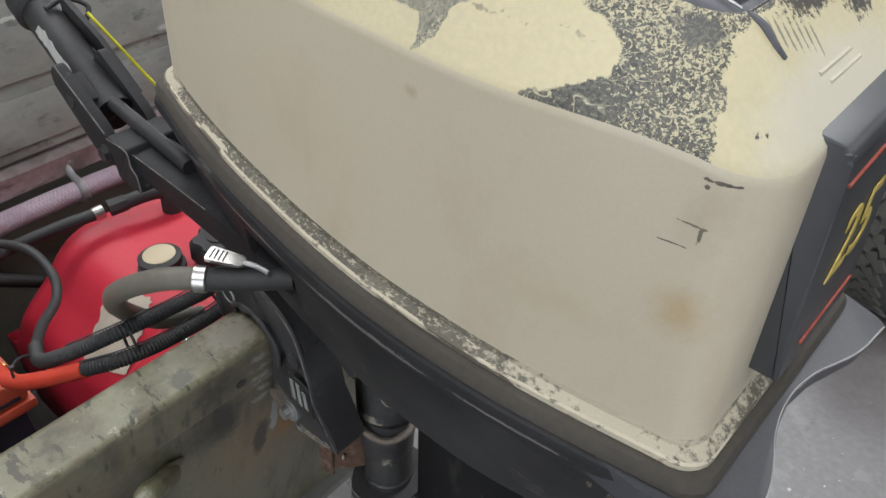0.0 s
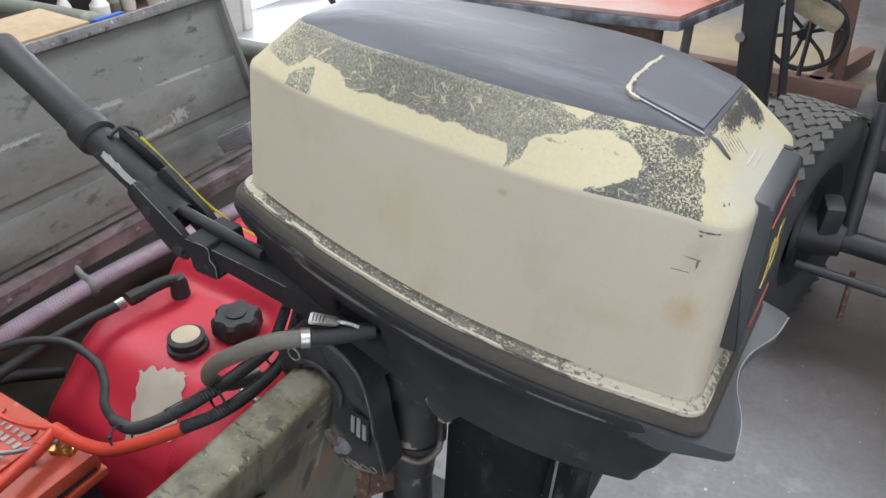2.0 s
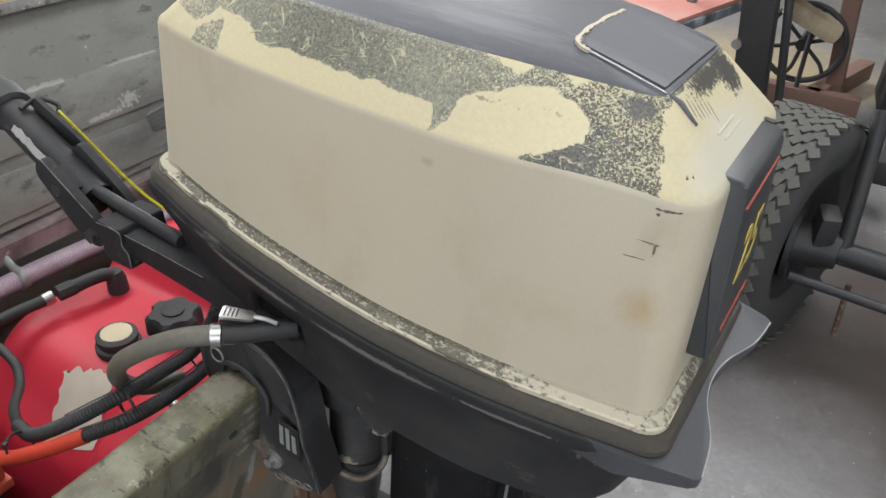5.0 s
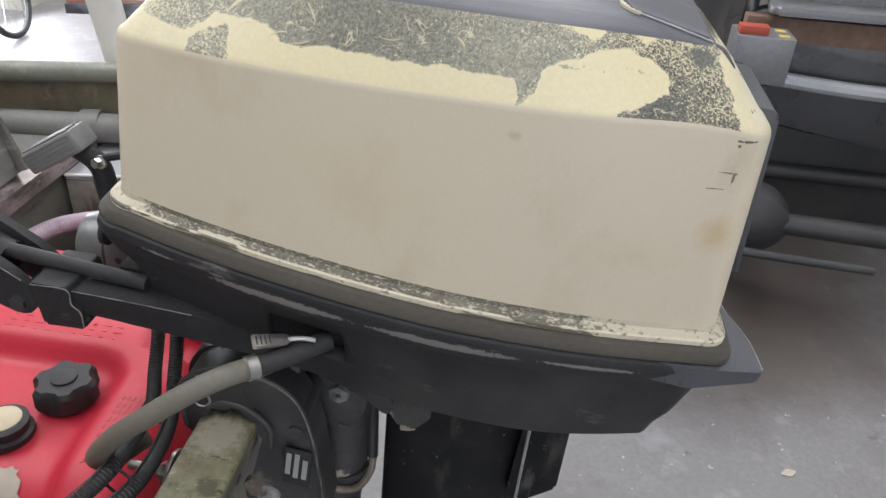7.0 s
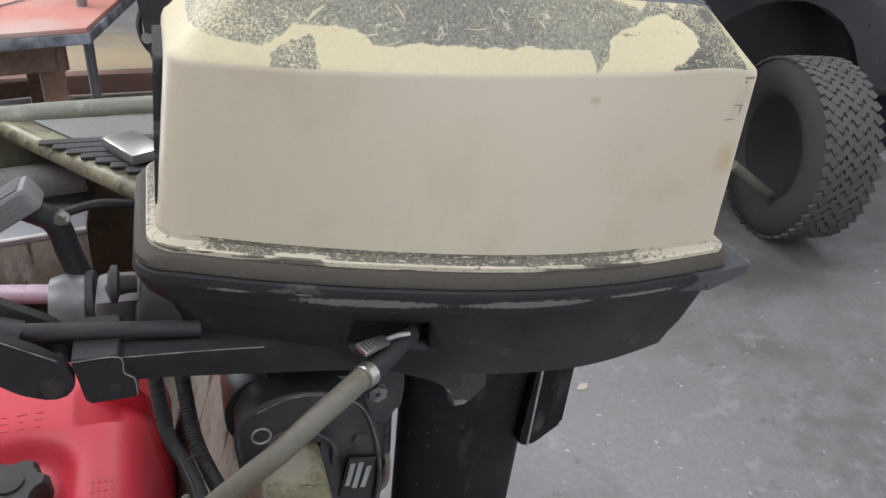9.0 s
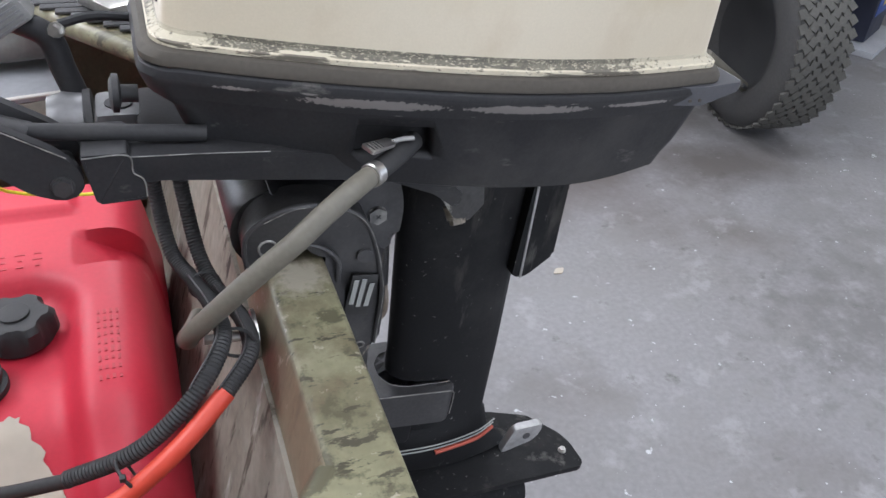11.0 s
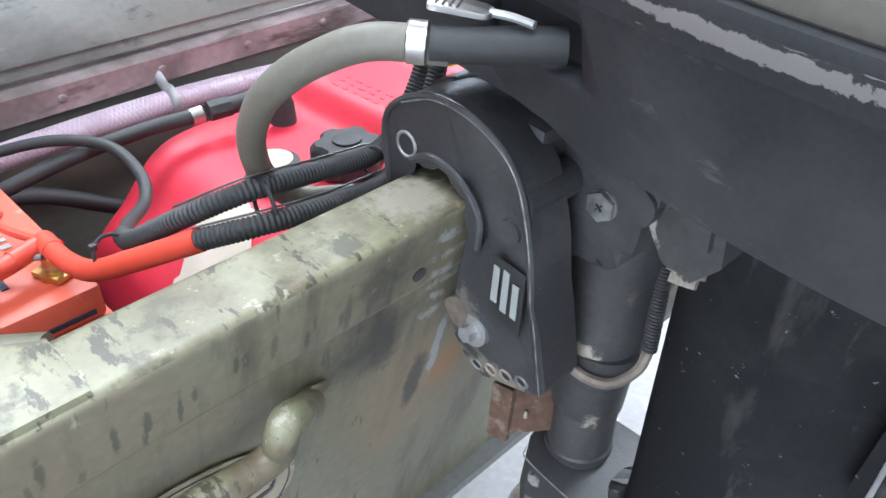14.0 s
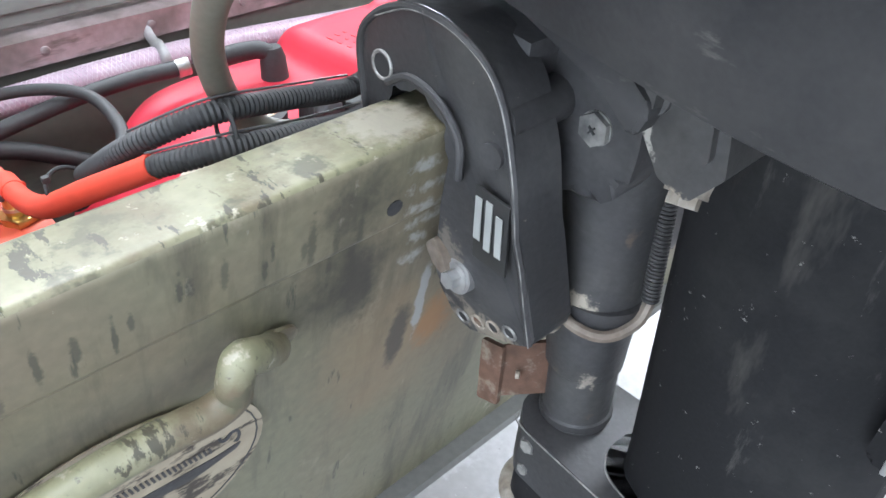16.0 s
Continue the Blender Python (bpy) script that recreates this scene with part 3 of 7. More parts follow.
def ring(xf, xr, table, grow=0.0, rf=0.03, rr=0.022, ns=30, nc=6, ne=5, times=1.0):
    """The outline of a cowl at one level: port side from front to rear, the rear, starboard side back, the front."""
    hw = lambda x: spline_table(table, x) * times + grow
    pts = []
    for k in range(ns):
        x = xf + rf + (xr - rr - xf - rf) * k / (ns - 1)
        pts.append((x, -hw(x)))
    h = hw(xr - rr)
    for k in range(1, nc + 1):
        a = math.pi / 2 * k / nc
        pts.append((xr - rr + rr * math.sin(a), -(h - rr) - rr * math.cos(a)))
    for k in range(1, ne):
        pts.append((xr, -(h - rr) + 2 * (h - rr) * k / ne))
    for k in range(nc + 1):
        a = math.pi / 2 * k / nc
        pts.append((xr - rr + rr * math.cos(a), h - rr + rr * math.sin(a)))
    for k in range(1, ns):
        x = xr - rr - (xr - rr - xf - rf) * k / (ns - 1)
        pts.append((x, hw(x)))
    h = hw(xf + rf)
    for k in range(1, nc + 1):
        a = math.pi / 2 * k / nc
        pts.append((xf + rf - rf * math.sin(a), h - rf + rf * math.cos(a)))
    for k in range(1, ne):
        pts.append((xf, h - rf - 2 * (h - rf) * k / ne))
    for k in range(nc):
        a = math.pi / 2 * k / nc
        pts.append((xf + rf - rf * math.cos(a), -(h - rf) - rf * math.sin(a)))
    return pts


def loft(levels, mats, close_low=True, close_high=True, heights=None):
    """Skins level outlines; mats gives a material number for each band. UV: x, band height."""
    bm = bmesh.new()
    uv = bm.loops.layers.uv.new("band")
    rows = [[bm.verts.new((x, y, z(x) if callable(z) else z)) for x, y in pts] for pts, z in levels]
    n = len(rows[0])
    for i, (a, b) in enumerate(zip(rows, rows[1:])):
        for k in range(n):
            vs = (a[k], a[(k + 1) % n], b[(k + 1) % n], b[k])
            f = bm.faces.new(vs)
            f.material_index = mats[i]
            lo, hi = heights[i] if heights else (0, 1)
            for lp, v in zip(f.loops, (lo, lo, hi, hi)):
                lp[uv].uv = (lp.vert.co.x, v)
    if close_low:
        bm.faces.new(rows[0][::-1]).material_index = mats[0]
    if close_high:
        bm.faces.new(rows[-1]).material_index = mats[-1]
    return bm


def x_curve(m, x_socket, curve):
    """A curve of motor length, read through a colour ramp; values from -0.5 to 1.5."""
    n, l = m.node_tree.nodes, m.node_tree.links
    cr = n.new("ShaderNodeValToRGB")
    els = cr.color_ramp.elements
    while len(els) < len(curve):
        els.new(0.5)
    for e, (x, h) in zip(els, curve):
        g = (h + 0.5) / 2
        e.position, e.color = (x + 0.26) / 0.53, (g, g, g, 1)
    l.new(x_socket, cr.inputs[0])
    return cr.outputs[0]


def maths(m, op, a, b, c=None):
    n, l = m.node_tree.nodes, m.node_tree.links
    node = n.new("ShaderNodeMath")
    node.operation = op
    for k, q in enumerate((a, b, c)):
        if q is None:
            continue
        if isinstance(q, (int, float)):
            node.inputs[k].default_value = q
        else:
            l.new(q, node.inputs[k])
    return node.outputs[0]


def bevel_paint():
    """Yellowed cream with a dark decal stripe worn to specks."""
    m = mat("worn_stripe_paint", (0.60, 0.535, 0.335), 0.5, grain=0.05, scale=300, second=(0.575, 0.515, 0.35), blotch=9, bump=0.08, bump_scale=260)
    n, l = m.node_tree.nodes, m.node_tree.links
    p = n["Principled BSDF"]
    uvn, sep, xn, tc = (n.new("ShaderNode" + k) for k in ("UVMap", "SeparateXYZ", "MapRange", "TexCoord"))
    uvn.uv_map = "band"
    l.new(uvn.outputs[0], sep.inputs[0])

    def noise(scale, detail, rough, distort=0.0):
        no = n.new("ShaderNodeTexNoise")
        no.inputs["Scale"].default_value, no.inputs["Detail"].default_value = scale, detail
        no.inputs["Roughness"].default_value, no.inputs["Distortion"].default_value = rough, distort
        l.new(tc.outputs["Object"], no.inputs["Vector"])
        return no.outputs[0]

    # the edges of the film are ragged in both directions
    xj = maths(m, "MULTIPLY_ADD", noise(90, 6.0, 0.7), 0.016, maths(m, "ADD", sep.outputs[0], -0.008))
    xn.inputs["From Min"].default_value, xn.inputs["From Max"].default_value = -0.26, 0.27
    l.new(xj, xn.inputs["Value"])
    v = maths(m, "MULTIPLY_ADD", noise(70, 7.0, 0.75), 0.10, maths(m, "MULTIPLY_ADD", sep.outputs[1], 0.5, 0.20))

    def band(lower, upper):
        outs = []
        for curve, sign in ((lower, 1), (upper, -1)):
            c = x_curve(m, xn.outputs[0], curve)
            d = maths(m, "SUBTRACT", v, c) if sign > 0 else maths(m, "SUBTRACT", c, v)
            st = n.new("ShaderNodeMapRange")
            st.inputs["From Min"].default_value, st.inputs["From Max"].default_value = -0.006, 0.006
            l.new(d, st.inputs["Value"])
            outs.append(st.outputs[0])
        return maths(m, "MULTIPLY", outs[0], outs[1])

    main = band([(-0.26, 0.60), (-0.215, 0.36), (-0.178, 0.24), (-0.166, 0.34), (-0.152, 0.57), (-0.108, 0.53), (-0.096, 0.34), (-0.080, 0.29), (-0.069, 0.36), (-0.032, 0.34), (0.015, 0.31), (0.022, 0.36), (0.044, 0.31), (0.078, 0.31), (0.0805, 0.05), (0.084, 0.02), (0.089, 0.10), (0.0945, 0.33), (0.096, 0.50), (0.111, 0.61), (0.128, 0.75), (0.149, 0.86), (0.167, 0.72), (0.176, 0.65), (0.182, 0.54), (0.1845, 0.29), (0.190, -0.4), (0.27, -0.4)],
                [(-0.26, 0.85), (-0.22, 1.05), (0.085, 1.2), (0.100, 1.0), (0.112, 0.945), (0.124, 0.88), (0.127, 0.92), (0.131, 0.99), (0.138, 1.2), (0.154, 1.0), (0.163, 0.90), (0.171, 1.0), (0.180, 1.3), (0.208, 1.3), (0.216, 1.05), (0.220, 0.78), (0.224, 0.58), (0.234, 0.15), (0.241, -0.12), (0.25, -0.5)])
    low = band([(-0.26, -0.4), (0.27, -0.4)], [(-0.26, -0.5), (-0.176, -0.5), (-0.1665, 0.20), (-0.150, 0.38), (-0.138, 0.44), (-0.132, -0.5), (0.140, -0.5), (0.149, 0.0), (0.168, 0.13), (0.184, 0.32), (0.194, 0.40), (0.198, -0.5), (0.27, -0.5)])
    mask = maths(m, "MAXIMUM", main, low)
    # how far the film has worn through, and how dark what is left of it is
    wear = x_curve(m, xn.outputs[0], [(-0.26, 0.74), (-0.20, 0.62), (-0.160, 0.46), (-0.10, 0.16), (0.02, 0.20), (0.06, 0.32), (0.10, 0.24), (0.135, 0.36), (0.165, 0.52), (0.25, 0.57)])
    speck = maths(m, "MULTIPLY_ADD", noise(20, 4.0, 0.5), 0.45, maths(m, "ADD", noise(560, 2.5, 0.7, 0.8), maths(m, "MULTIPLY_ADD", wear, 0.5, -0.25)))
    st = n.new("ShaderNodeMapRange")
    st.inputs["From Min"].default_value, st.inputs["From Max"].default_value = 0.775, 0.815
    st.inputs["To Min"].default_value, st.inputs["To Max"].default_value = 1.0, 0.12
    l.new(speck, st.inputs["Value"])
    fac = maths(m, "MULTIPLY", mask, st.outputs[0])
    grain = noise(420, 3.0, 0.8)
    films = []
    for a, b in (((0.140, 0.140, 0.116, 1), (0.34, 0.325, 0.245, 1)), ((0.045, 0.045, 0.042, 1), (0.16, 0.155, 0.125, 1))):
        gm = n.new("ShaderNodeValToRGB")
        l.new(grain, gm.inputs[0])
        gm.color_ramp.elements[0].position, gm.color_ramp.elements[1].position = 0.38, 0.66
        gm.color_ramp.elements[0].color, gm.color_ramp.elements[1].color = a, b
        films.append(gm.outputs[0])
    film_mix, mix = n.new("ShaderNodeMix"), n.new("ShaderNodeMix")
    film_mix.data_type = mix.data_type = "RGBA"
    l.new(maths(m, "MULTIPLY_ADD", x_curve(m, xn.outputs[0], [(-0.26, 0.0), (-0.10, 0.05), (-0.05, 0.45), (0.02, 0.25), (0.06, 0.0), (0.12, 0.1), (0.165, 1.0), (0.27, 1.0)]), 2.0, -0.5), film_mix.inputs[0])
    l.new(films[0], film_mix.inputs[6])
    l.new(films[1], film_mix.inputs[7])
    l.new(fac, mix.inputs[0])
    l.new(p.inputs["Base Color"].links[0].from_socket, mix.inputs[6])
    l.new(film_mix.outputs[2], mix.inputs[7])
    l.new(mix.outputs[2], p.inputs["Base Color"])
    # pale scratches and scraped flecks
    veins(m, (0.56, 0.505, 0.34), 60, 0.010, 0.9, (3, 2, 1), (0.5, 1, 0.8))
    worn(m, (0.57, 0.515, 0.34), 75, 0.70, 0.715, stretch=(0.6, 1, 1.3))
    worn(m, (0.42, 0.385, 0.28), 11, 0.55, 0.90, stretch=(0.7, 1, 1))
    return m


BEVEL = bevel_paint()
patch(BEVEL, (0.60, 0.565, 0.46), (0.258, -0.02, 0.395), (0.030, 0.10, 0.034), 0.5, 60, 0.5, 0.85)
patch(BEVEL, (0.095, 0.094, 0.088), (0.203, -0.079, 0.4190), (0.014, 0.010, 0.008), 1.0, 180, 0.35, 0.85)
for cx, cy, cz, rx in ((0.128, -0.110, 0.4055, 0.014), (0.150, -0.105, 0.4090, 0.016), (0.112, -0.112, 0.4045, 0.008)):
    patch(BEVEL, (0.10, 0.095, 0.078), (cx, cy, cz), (rx, 0.0014, 0.0020), 1.6, 260, 0.5, 0.6)
for k in range(7):
    patch(BEVEL, (0.15, 0.145, 0.13), (0.226 + 0.0016 * k, -0.050 + 0.0055 * k, 0.4185 - 0.0016 * k), (0.009, 0.0011, 0.010), 1.2, 260, 0.4, 0.8)
worn(BEVEL, (0.08, 0.07, 0.05), 120, 0.74, 0.78)
patch(BEVEL, (0.045, 0.043, 0.038), (0.226, 0.042, 0.418), (0.018, 0.018, 0.030), 1.0, 240, 0.25)
patch(BEVEL, (0.06, 0.055, 0.045), (0.221, 0.005, 0.417), (0.008, 0.040, 0.020), 1.2, 320, 0.25)
patch(BEVEL, (0.05, 0.045, 0.04), (0.250, -0.095, 0.394), (0.004, 0.006, 0.0025), 1.8, 300, 0.25)
FLANGE = mat("chipped_flange_paint", (0.105, 0.095, 0.072), 0.6, grain=0.2, scale=400, second=(0.17, 0.155, 0.118), amount=1.0, blotch=60)
worn(FLANGE, (0.38, 0.345, 0.26), 620, 0.55, 0.60, stretch=(0.45, 0.45, 1.3), detail=4.0)
worn(FLANGE, (0.52, 0.475, 0.36), 70, 0.575, 0.60, stretch=(0.30, 0.30, 2.2), detail=8.0)
patch(FLANGE, (0.54, 0.49, 0.37), (0.235, -0.10, 0.208), (0.075, 0.10, 0.02), 1.6, 160, 0.4, 0.85)
patch(FLANGE, (0.54, 0.49, 0.37), (-0.235, -0.10, 0.208), (0.030, 0.12, 0.02), 1.4, 160, 0.4, 0.8)
BEAD = mat("chipped_bead_paint", (0.58, 0.525, 0.40), 0.55, grain=0.06, scale=300, second=(0.44, 0.395, 0.30), blotch=30)
worn(BEAD, (0.12, 0.106, 0.082), 40, 0.53, 0.56, stretch=(0.30, 0.30, 2.0), detail=8.0)
worn(BEAD, (0.20, 0.18, 0.14), 260, 0.58, 0.63, stretch=(0.5, 0.5, 1.0))
LIPGREY = mat("dark_grey_lip_paint", (0.060, 0.061, 0.069), 0.45, grain=0.1, scale=400, second=(0.078, 0.079, 0.088), blotch=6, bump=0.04, bump_scale=300)
worn(LIPGREY, (0.28, 0.27, 0.26), 70, 0.72, 0.75)
SCUFF = mat("scuffed_charcoal_paint", (0.029, 0.029, 0.031), 0.52, grain=0.14, scale=300, second=(0.043, 0.043, 0.044), blotch=6, bump=0.06, bump_scale=200, spec=0.25)
worn(SCUFF, (0.19, 0.178, 0.168), 30, 0.62, 0.64, stretch=(0.35, 0.35, 2.2))
for cx, rx, cz, rz in ((-0.085, 0.066, 0.1690, 0.0055), (0.062, 0.062, 0.1695, 0.0050), (0.185, 0.042, 0.1720, 0.0026), (-0.195, 0.020, 0.174, 0.0026)):
    patch(SCUFF, (0.225, 0.208, 0.198), (cx, -0.142, cz), (rx, 0.05, rz), 0.75, 210, 0.12, 0.9)

cowl = part("cowl", loft([
    (ring(-0.250, 0.286, BOTTOM, -0.004), 0.196),
    (ring(-0.257, 0.292, BOTTOM, 0.001), 0.199),
    (ring(-0.257, 0.292, BOTTOM, 0.001), 0.2030),
    (ring(-0.256, 0.291, BOTTOM, -0.0006), 0.2042),
    (ring(-0.250, 0.284, BOTTOM, -0.0062), 0.2080),
    (ring(-0.249, 0.283, BOTTOM, -0.007, rr=0.024), 0.2120),
    (ring(-0.2415, 0.2685, RIDGE, 0.0030, rr=0.036), lambda x: spline_table(RIDGE_Z, x) - 0.0035),
    (ring(-0.2400, 0.2670, RIDGE, 0.0018, rr=0.036), lambda x: spline_table(RIDGE_Z, x) + 0.0010),
    (ring(-0.2365, 0.2625, RIDGE, -0.0012, rr=0.036), lambda x: spline_table(RIDGE_Z, x) + 0.0040),
    (ring(-0.205, 0.221, SEAM, 0.002), lambda x: spline_table(SEAM_Z, x) - 0.002),
    (ring(-0.199, 0.214, SEAM, -0.002), lambda x: spline_table(SEAM_Z, x) + 0.0015),
    (ring(-0.185, 0.198, SEAM, -0.010), lambda x: spline_table(SEAM_Z, x) + 0.004),
    (ring(-0.160, 0.165, SEAM, 0, times=0.68), lambda x: spline_table(SEAM_Z, x) + 0.010),
    (ring(-0.120, 0.125, SEAM, 0, times=0.38, rf=0.02, rr=0.02), lambda x: spline_table(SEAM_Z, x) + 0.014),
    (ring(-0.060, 0.080, SEAM, 0, times=0.12, rf=0.006, rr=0.006), lambda x: spline_table(SEAM_Z, x) + 0.0155),
], [0, 4, 4, 1, 1, 0, 0, 2, 2, 2, 3, 3, 3, 3], heights=[(0, 1)] * 7 + [(0, 0.04), (0.04, 0.95), (0.95, 1.0)] + [(0, 1)] * 4), [CREAM, FLANGE, BEVEL, TOPGREY, BEAD], motor, "cream painted cowl with a worn dark stripe and grey top")

# air scoop on the top, open to the rear
bm = bmesh.new()
top = [(0.1425, -0.020, 0.4407), (0.1438, -0.044, 0.4405), (0.1490, -0.0585, 0.4396), (0.2120, -0.0600, 0.4288), (0.2145, 0.0570, 0.4285), (0.1510, 0.0450, 0.4393), (0.1450, 0.0330, 0.4403), (0.1428, 0.0080, 0.4407)]
hi = [bm.verts.new(p) for p in top]
lo = [bm.verts.new((x, y, z - 0.014)) for x, y, z in top]
bm.faces.new(hi)
bm.faces.new(lo[::-1])
for k in range(8):
    bm.faces.new((hi[k], hi[(k + 1) % 8], lo[(k + 1) % 8], lo[k]))
bmesh.ops.bevel(bm, geom=[e for e in bm.edges if e.verts[0] in hi and e.verts[1] in hi], offset=0.0025, segments=2, affect="EDGES")
part("air_scoop", bm, TOPGREY, cowl, "dark grey raised air scoop")


def ribbon(line, widths, thick=0.0008):
    """A thin strip of uneven width lying along a line on the cowl's top."""
    bm = bmesh.new()
    prev = None
    for i, q in enumerate(line):
        d = (line[min(i + 1, len(line) - 1)] - line[max(i - 1, 0)])
        s = Vector((-d.y, d.x, 0)).normalized()
        a, b = widths[i]
        row = [bm.verts.new(q + s * a), bm.verts.new(q - s * b), bm.verts.new(q - s * b - Vector((0, 0, thick))), bm.verts.new(q + s * a - Vector((0, 0, thick)))]
        if prev:
            for k in range(4):
                bm.faces.new((prev[k], prev[(k + 1) % 4], row[(k + 1) % 4], row[k]))
        else:
            bm.faces.new(row)
        prev = row
    bm.faces.new(prev[::-1])
    return bm


re = random.Random(9)
ln = smooth_line([(0.1560, -0.0605, 0.4385), (0.1465, -0.0585, 0.4400), (0.1415, -0.0440, 0.4406), (0.1403, -0.020, 0.4410), (0.1408, 0.008, 0.4410), (0.1428, 0.0340, 0.4406)], 14)
part("scoop_edge", ribbon(ln, [(0.0012 + 0.0006 * math.sin(k * 0.37), 0.0014 + 0.0022 * abs(math.sin(k * 0.23)) * math.sin(k * 0.61) ** 2) for k in range(len(ln))], 0.0022), CREAM, cowl, "chipped cream edge")
part("scoop_edge", hose([(0.156, -0.0600, 0.4375), (0.18, -0.0608, 0.4335), (0.212, -0.0615, 0.4275)], 0.0008, 6), ALU, cowl, "bright worn edge")
part("scoop_mouth", S([(-0.055, 0.4150), (0.052, 0.4150), (0.052, 0.4255), (-0.055, 0.4255)], 0.2075, 0.2150, "x"), RUBBER, cowl, "dark scoop opening")


def on_bevel(x, v, off=0.0010):
    """A point of the bevelled band: v runs from the ridge to the seam."""
    a = Vector((x, -(spline_table(RIDGE, x) - 0.0012), spline_table(RIDGE_Z, x) + 0.0040))
    b = Vector((x, -(spline_table(SEAM, x) + 0.002), spline_table(SEAM_Z, x) - 0.002))
    return a.lerp(b, v) + Vector((0, -0.55, 0.83)) * off


def smear(line, w):
    """A pale smear of scraped paint along (x, v) points."""
    pts = smooth_line([(x, v, 0) for x, v in line], 6)
    bm = bmesh.new()
    prev = None
    for i, q in enumerate(pts):
        d = (pts[min(i + 1, len(pts) - 1)] - pts[max(i - 1, 0)])
        d = Vector((d.x, d.y * 0.065, 0)).normalized()
        t = w * (0.35 + 0.65 * math.sin(math.pi * (i + 0.6) / (len(pts) + 0.2))) * re.uniform(0.8, 1.15)
        row = [bm.verts.new(on_bevel(q.x - d.y * t, q.y + d.x * t / 0.065)), bm.verts.new(on_bevel(q.x + d.y * t, q.y - d.x * t / 0.065))]
        row += [bm.verts.new(v.co + Vector((0, 0.0008, -0.0012))) for v in row[::-1]]
        if prev:
            for k in range(4):
                bm.faces.new((prev[k], prev[(k + 1) % 4], row[(k + 1) % 4], row[k]))
        else:
            bm.faces.new(row)
        prev = row
    bm.faces.new(prev[::-1])
    return bm


SMEAR = mat("pale_scraped_paint", (0.58, 0.52, 0.35), 0.55, grain=0.08, scale=200, blotch=20)
for line, w in (([(-0.145, 0.52), (-0.137, 0.74), (-0.130, 0.84)], 0.0014), ([(-0.136, 0.62), (-0.128, 0.50), (-0.116, 0.52)], 0.0006), ([(-0.080, 0.90), (-0.076, 0.80), (-0.072, 0.66)], 0.0009), ([(-0.105, 0.36), (-0.098, 0.44), (-0.092, 0.46)], 0.0006), ([(-0.088, 0.30), (-0.080, 0.33), (-0.074, 0.38)], 0.0006),
                ([(-0.165, 0.62), (-0.158, 0.66), (-0.150, 0.60)], 0.0007), ([(-0.024, 0.57), (-0.014, 0.56), (-0.006, 0.60)], 0.0005), ([(0.032, 0.72), (0.036, 0.66), (0.038, 0.60)], 0.0010)):
    part("paint_smear", smear(line, w), SMEAR, cowl, "pale paint smear")

# rear plate with the model number, standing proud of the cowl
bm = S(rounded([(0.262, 0.2355), (0.2975, 0.2385), (0.2800, 0.3785), (0.2765, 0.3830), (0.255, 0.3855)], 0.003, 3), -0.0535, 0.0565, "y", 0.003)
rear_plate = part("rear_plate", bm, mat("dark_grey_plate", (0.050, 0.052, 0.057), 0.40, grain=0.1, second=(0.072, 0.074, 0.078), blotch=9), cowl, "dark grey rear plate")
digits = text("number_lettering", "25", 0.058, pose(0.2893, 0.002, 0.3115, 90, 0, 90) @ pose(0, 0, 0, -7.1, 0, 0), GOLD, rear_plate)
for vtx in digits.data.vertices:
    vtx.co.x += 0.22 * vtx.co.y
for z0, y0, w in ((0.364, 0.0, 0.098), (0.256, 0.004, 0.078)):
    part("pinstripe", B((0.2980 - (z0 - 0.2385) * 0.1237, y0, z0), (0.0014, w, 0.0014), (0, -7.1, 0)), REDLINE, rear_plate, "thin red pinstripe")
for y0 in (-0.0505, 0.0535):
    part("plate_edge", hose([(0.2785, y0, 0.3800), (0.2965, y0, 0.2420)], 0.0006, 6), ALU, rear_plate, "worn bright edge")
part("plate_gap", B((0.262, 0.0605, 0.379), (0.016, 0.008, 0.012), None, 0.002), RUBBER, cowl, "dark gap beside the plate")
part("scoop_cheek", hose([(0.213, -0.0570, 0.4245), (0.222, -0.0560, 0.4215), (0.229, -0.0540, 0.4145), (0.234, -0.0515, 0.4090)], 0.0020, 8), TOPGREY, cowl, "dark ridge beside the scoop")
for x0, y0 in ((0.2460, -0.010), (0.2505, -0.004)):
    part("moulded_rib", hose([(x0, y0 - 0.020, 0.6445 - x0), (x0, y0 + 0.020, 0.6445 - x0)], 0.0014, 6), BEVEL, cowl)
part("front_panel", S(rounded([(-0.060, 0.222), (0.060, 0.222), (0.052, 0.345), (-0.052, 0.345)], 0.012), -0.2495, -0.238, "x", 0.003), CHAR, cowl, "dark front panel")

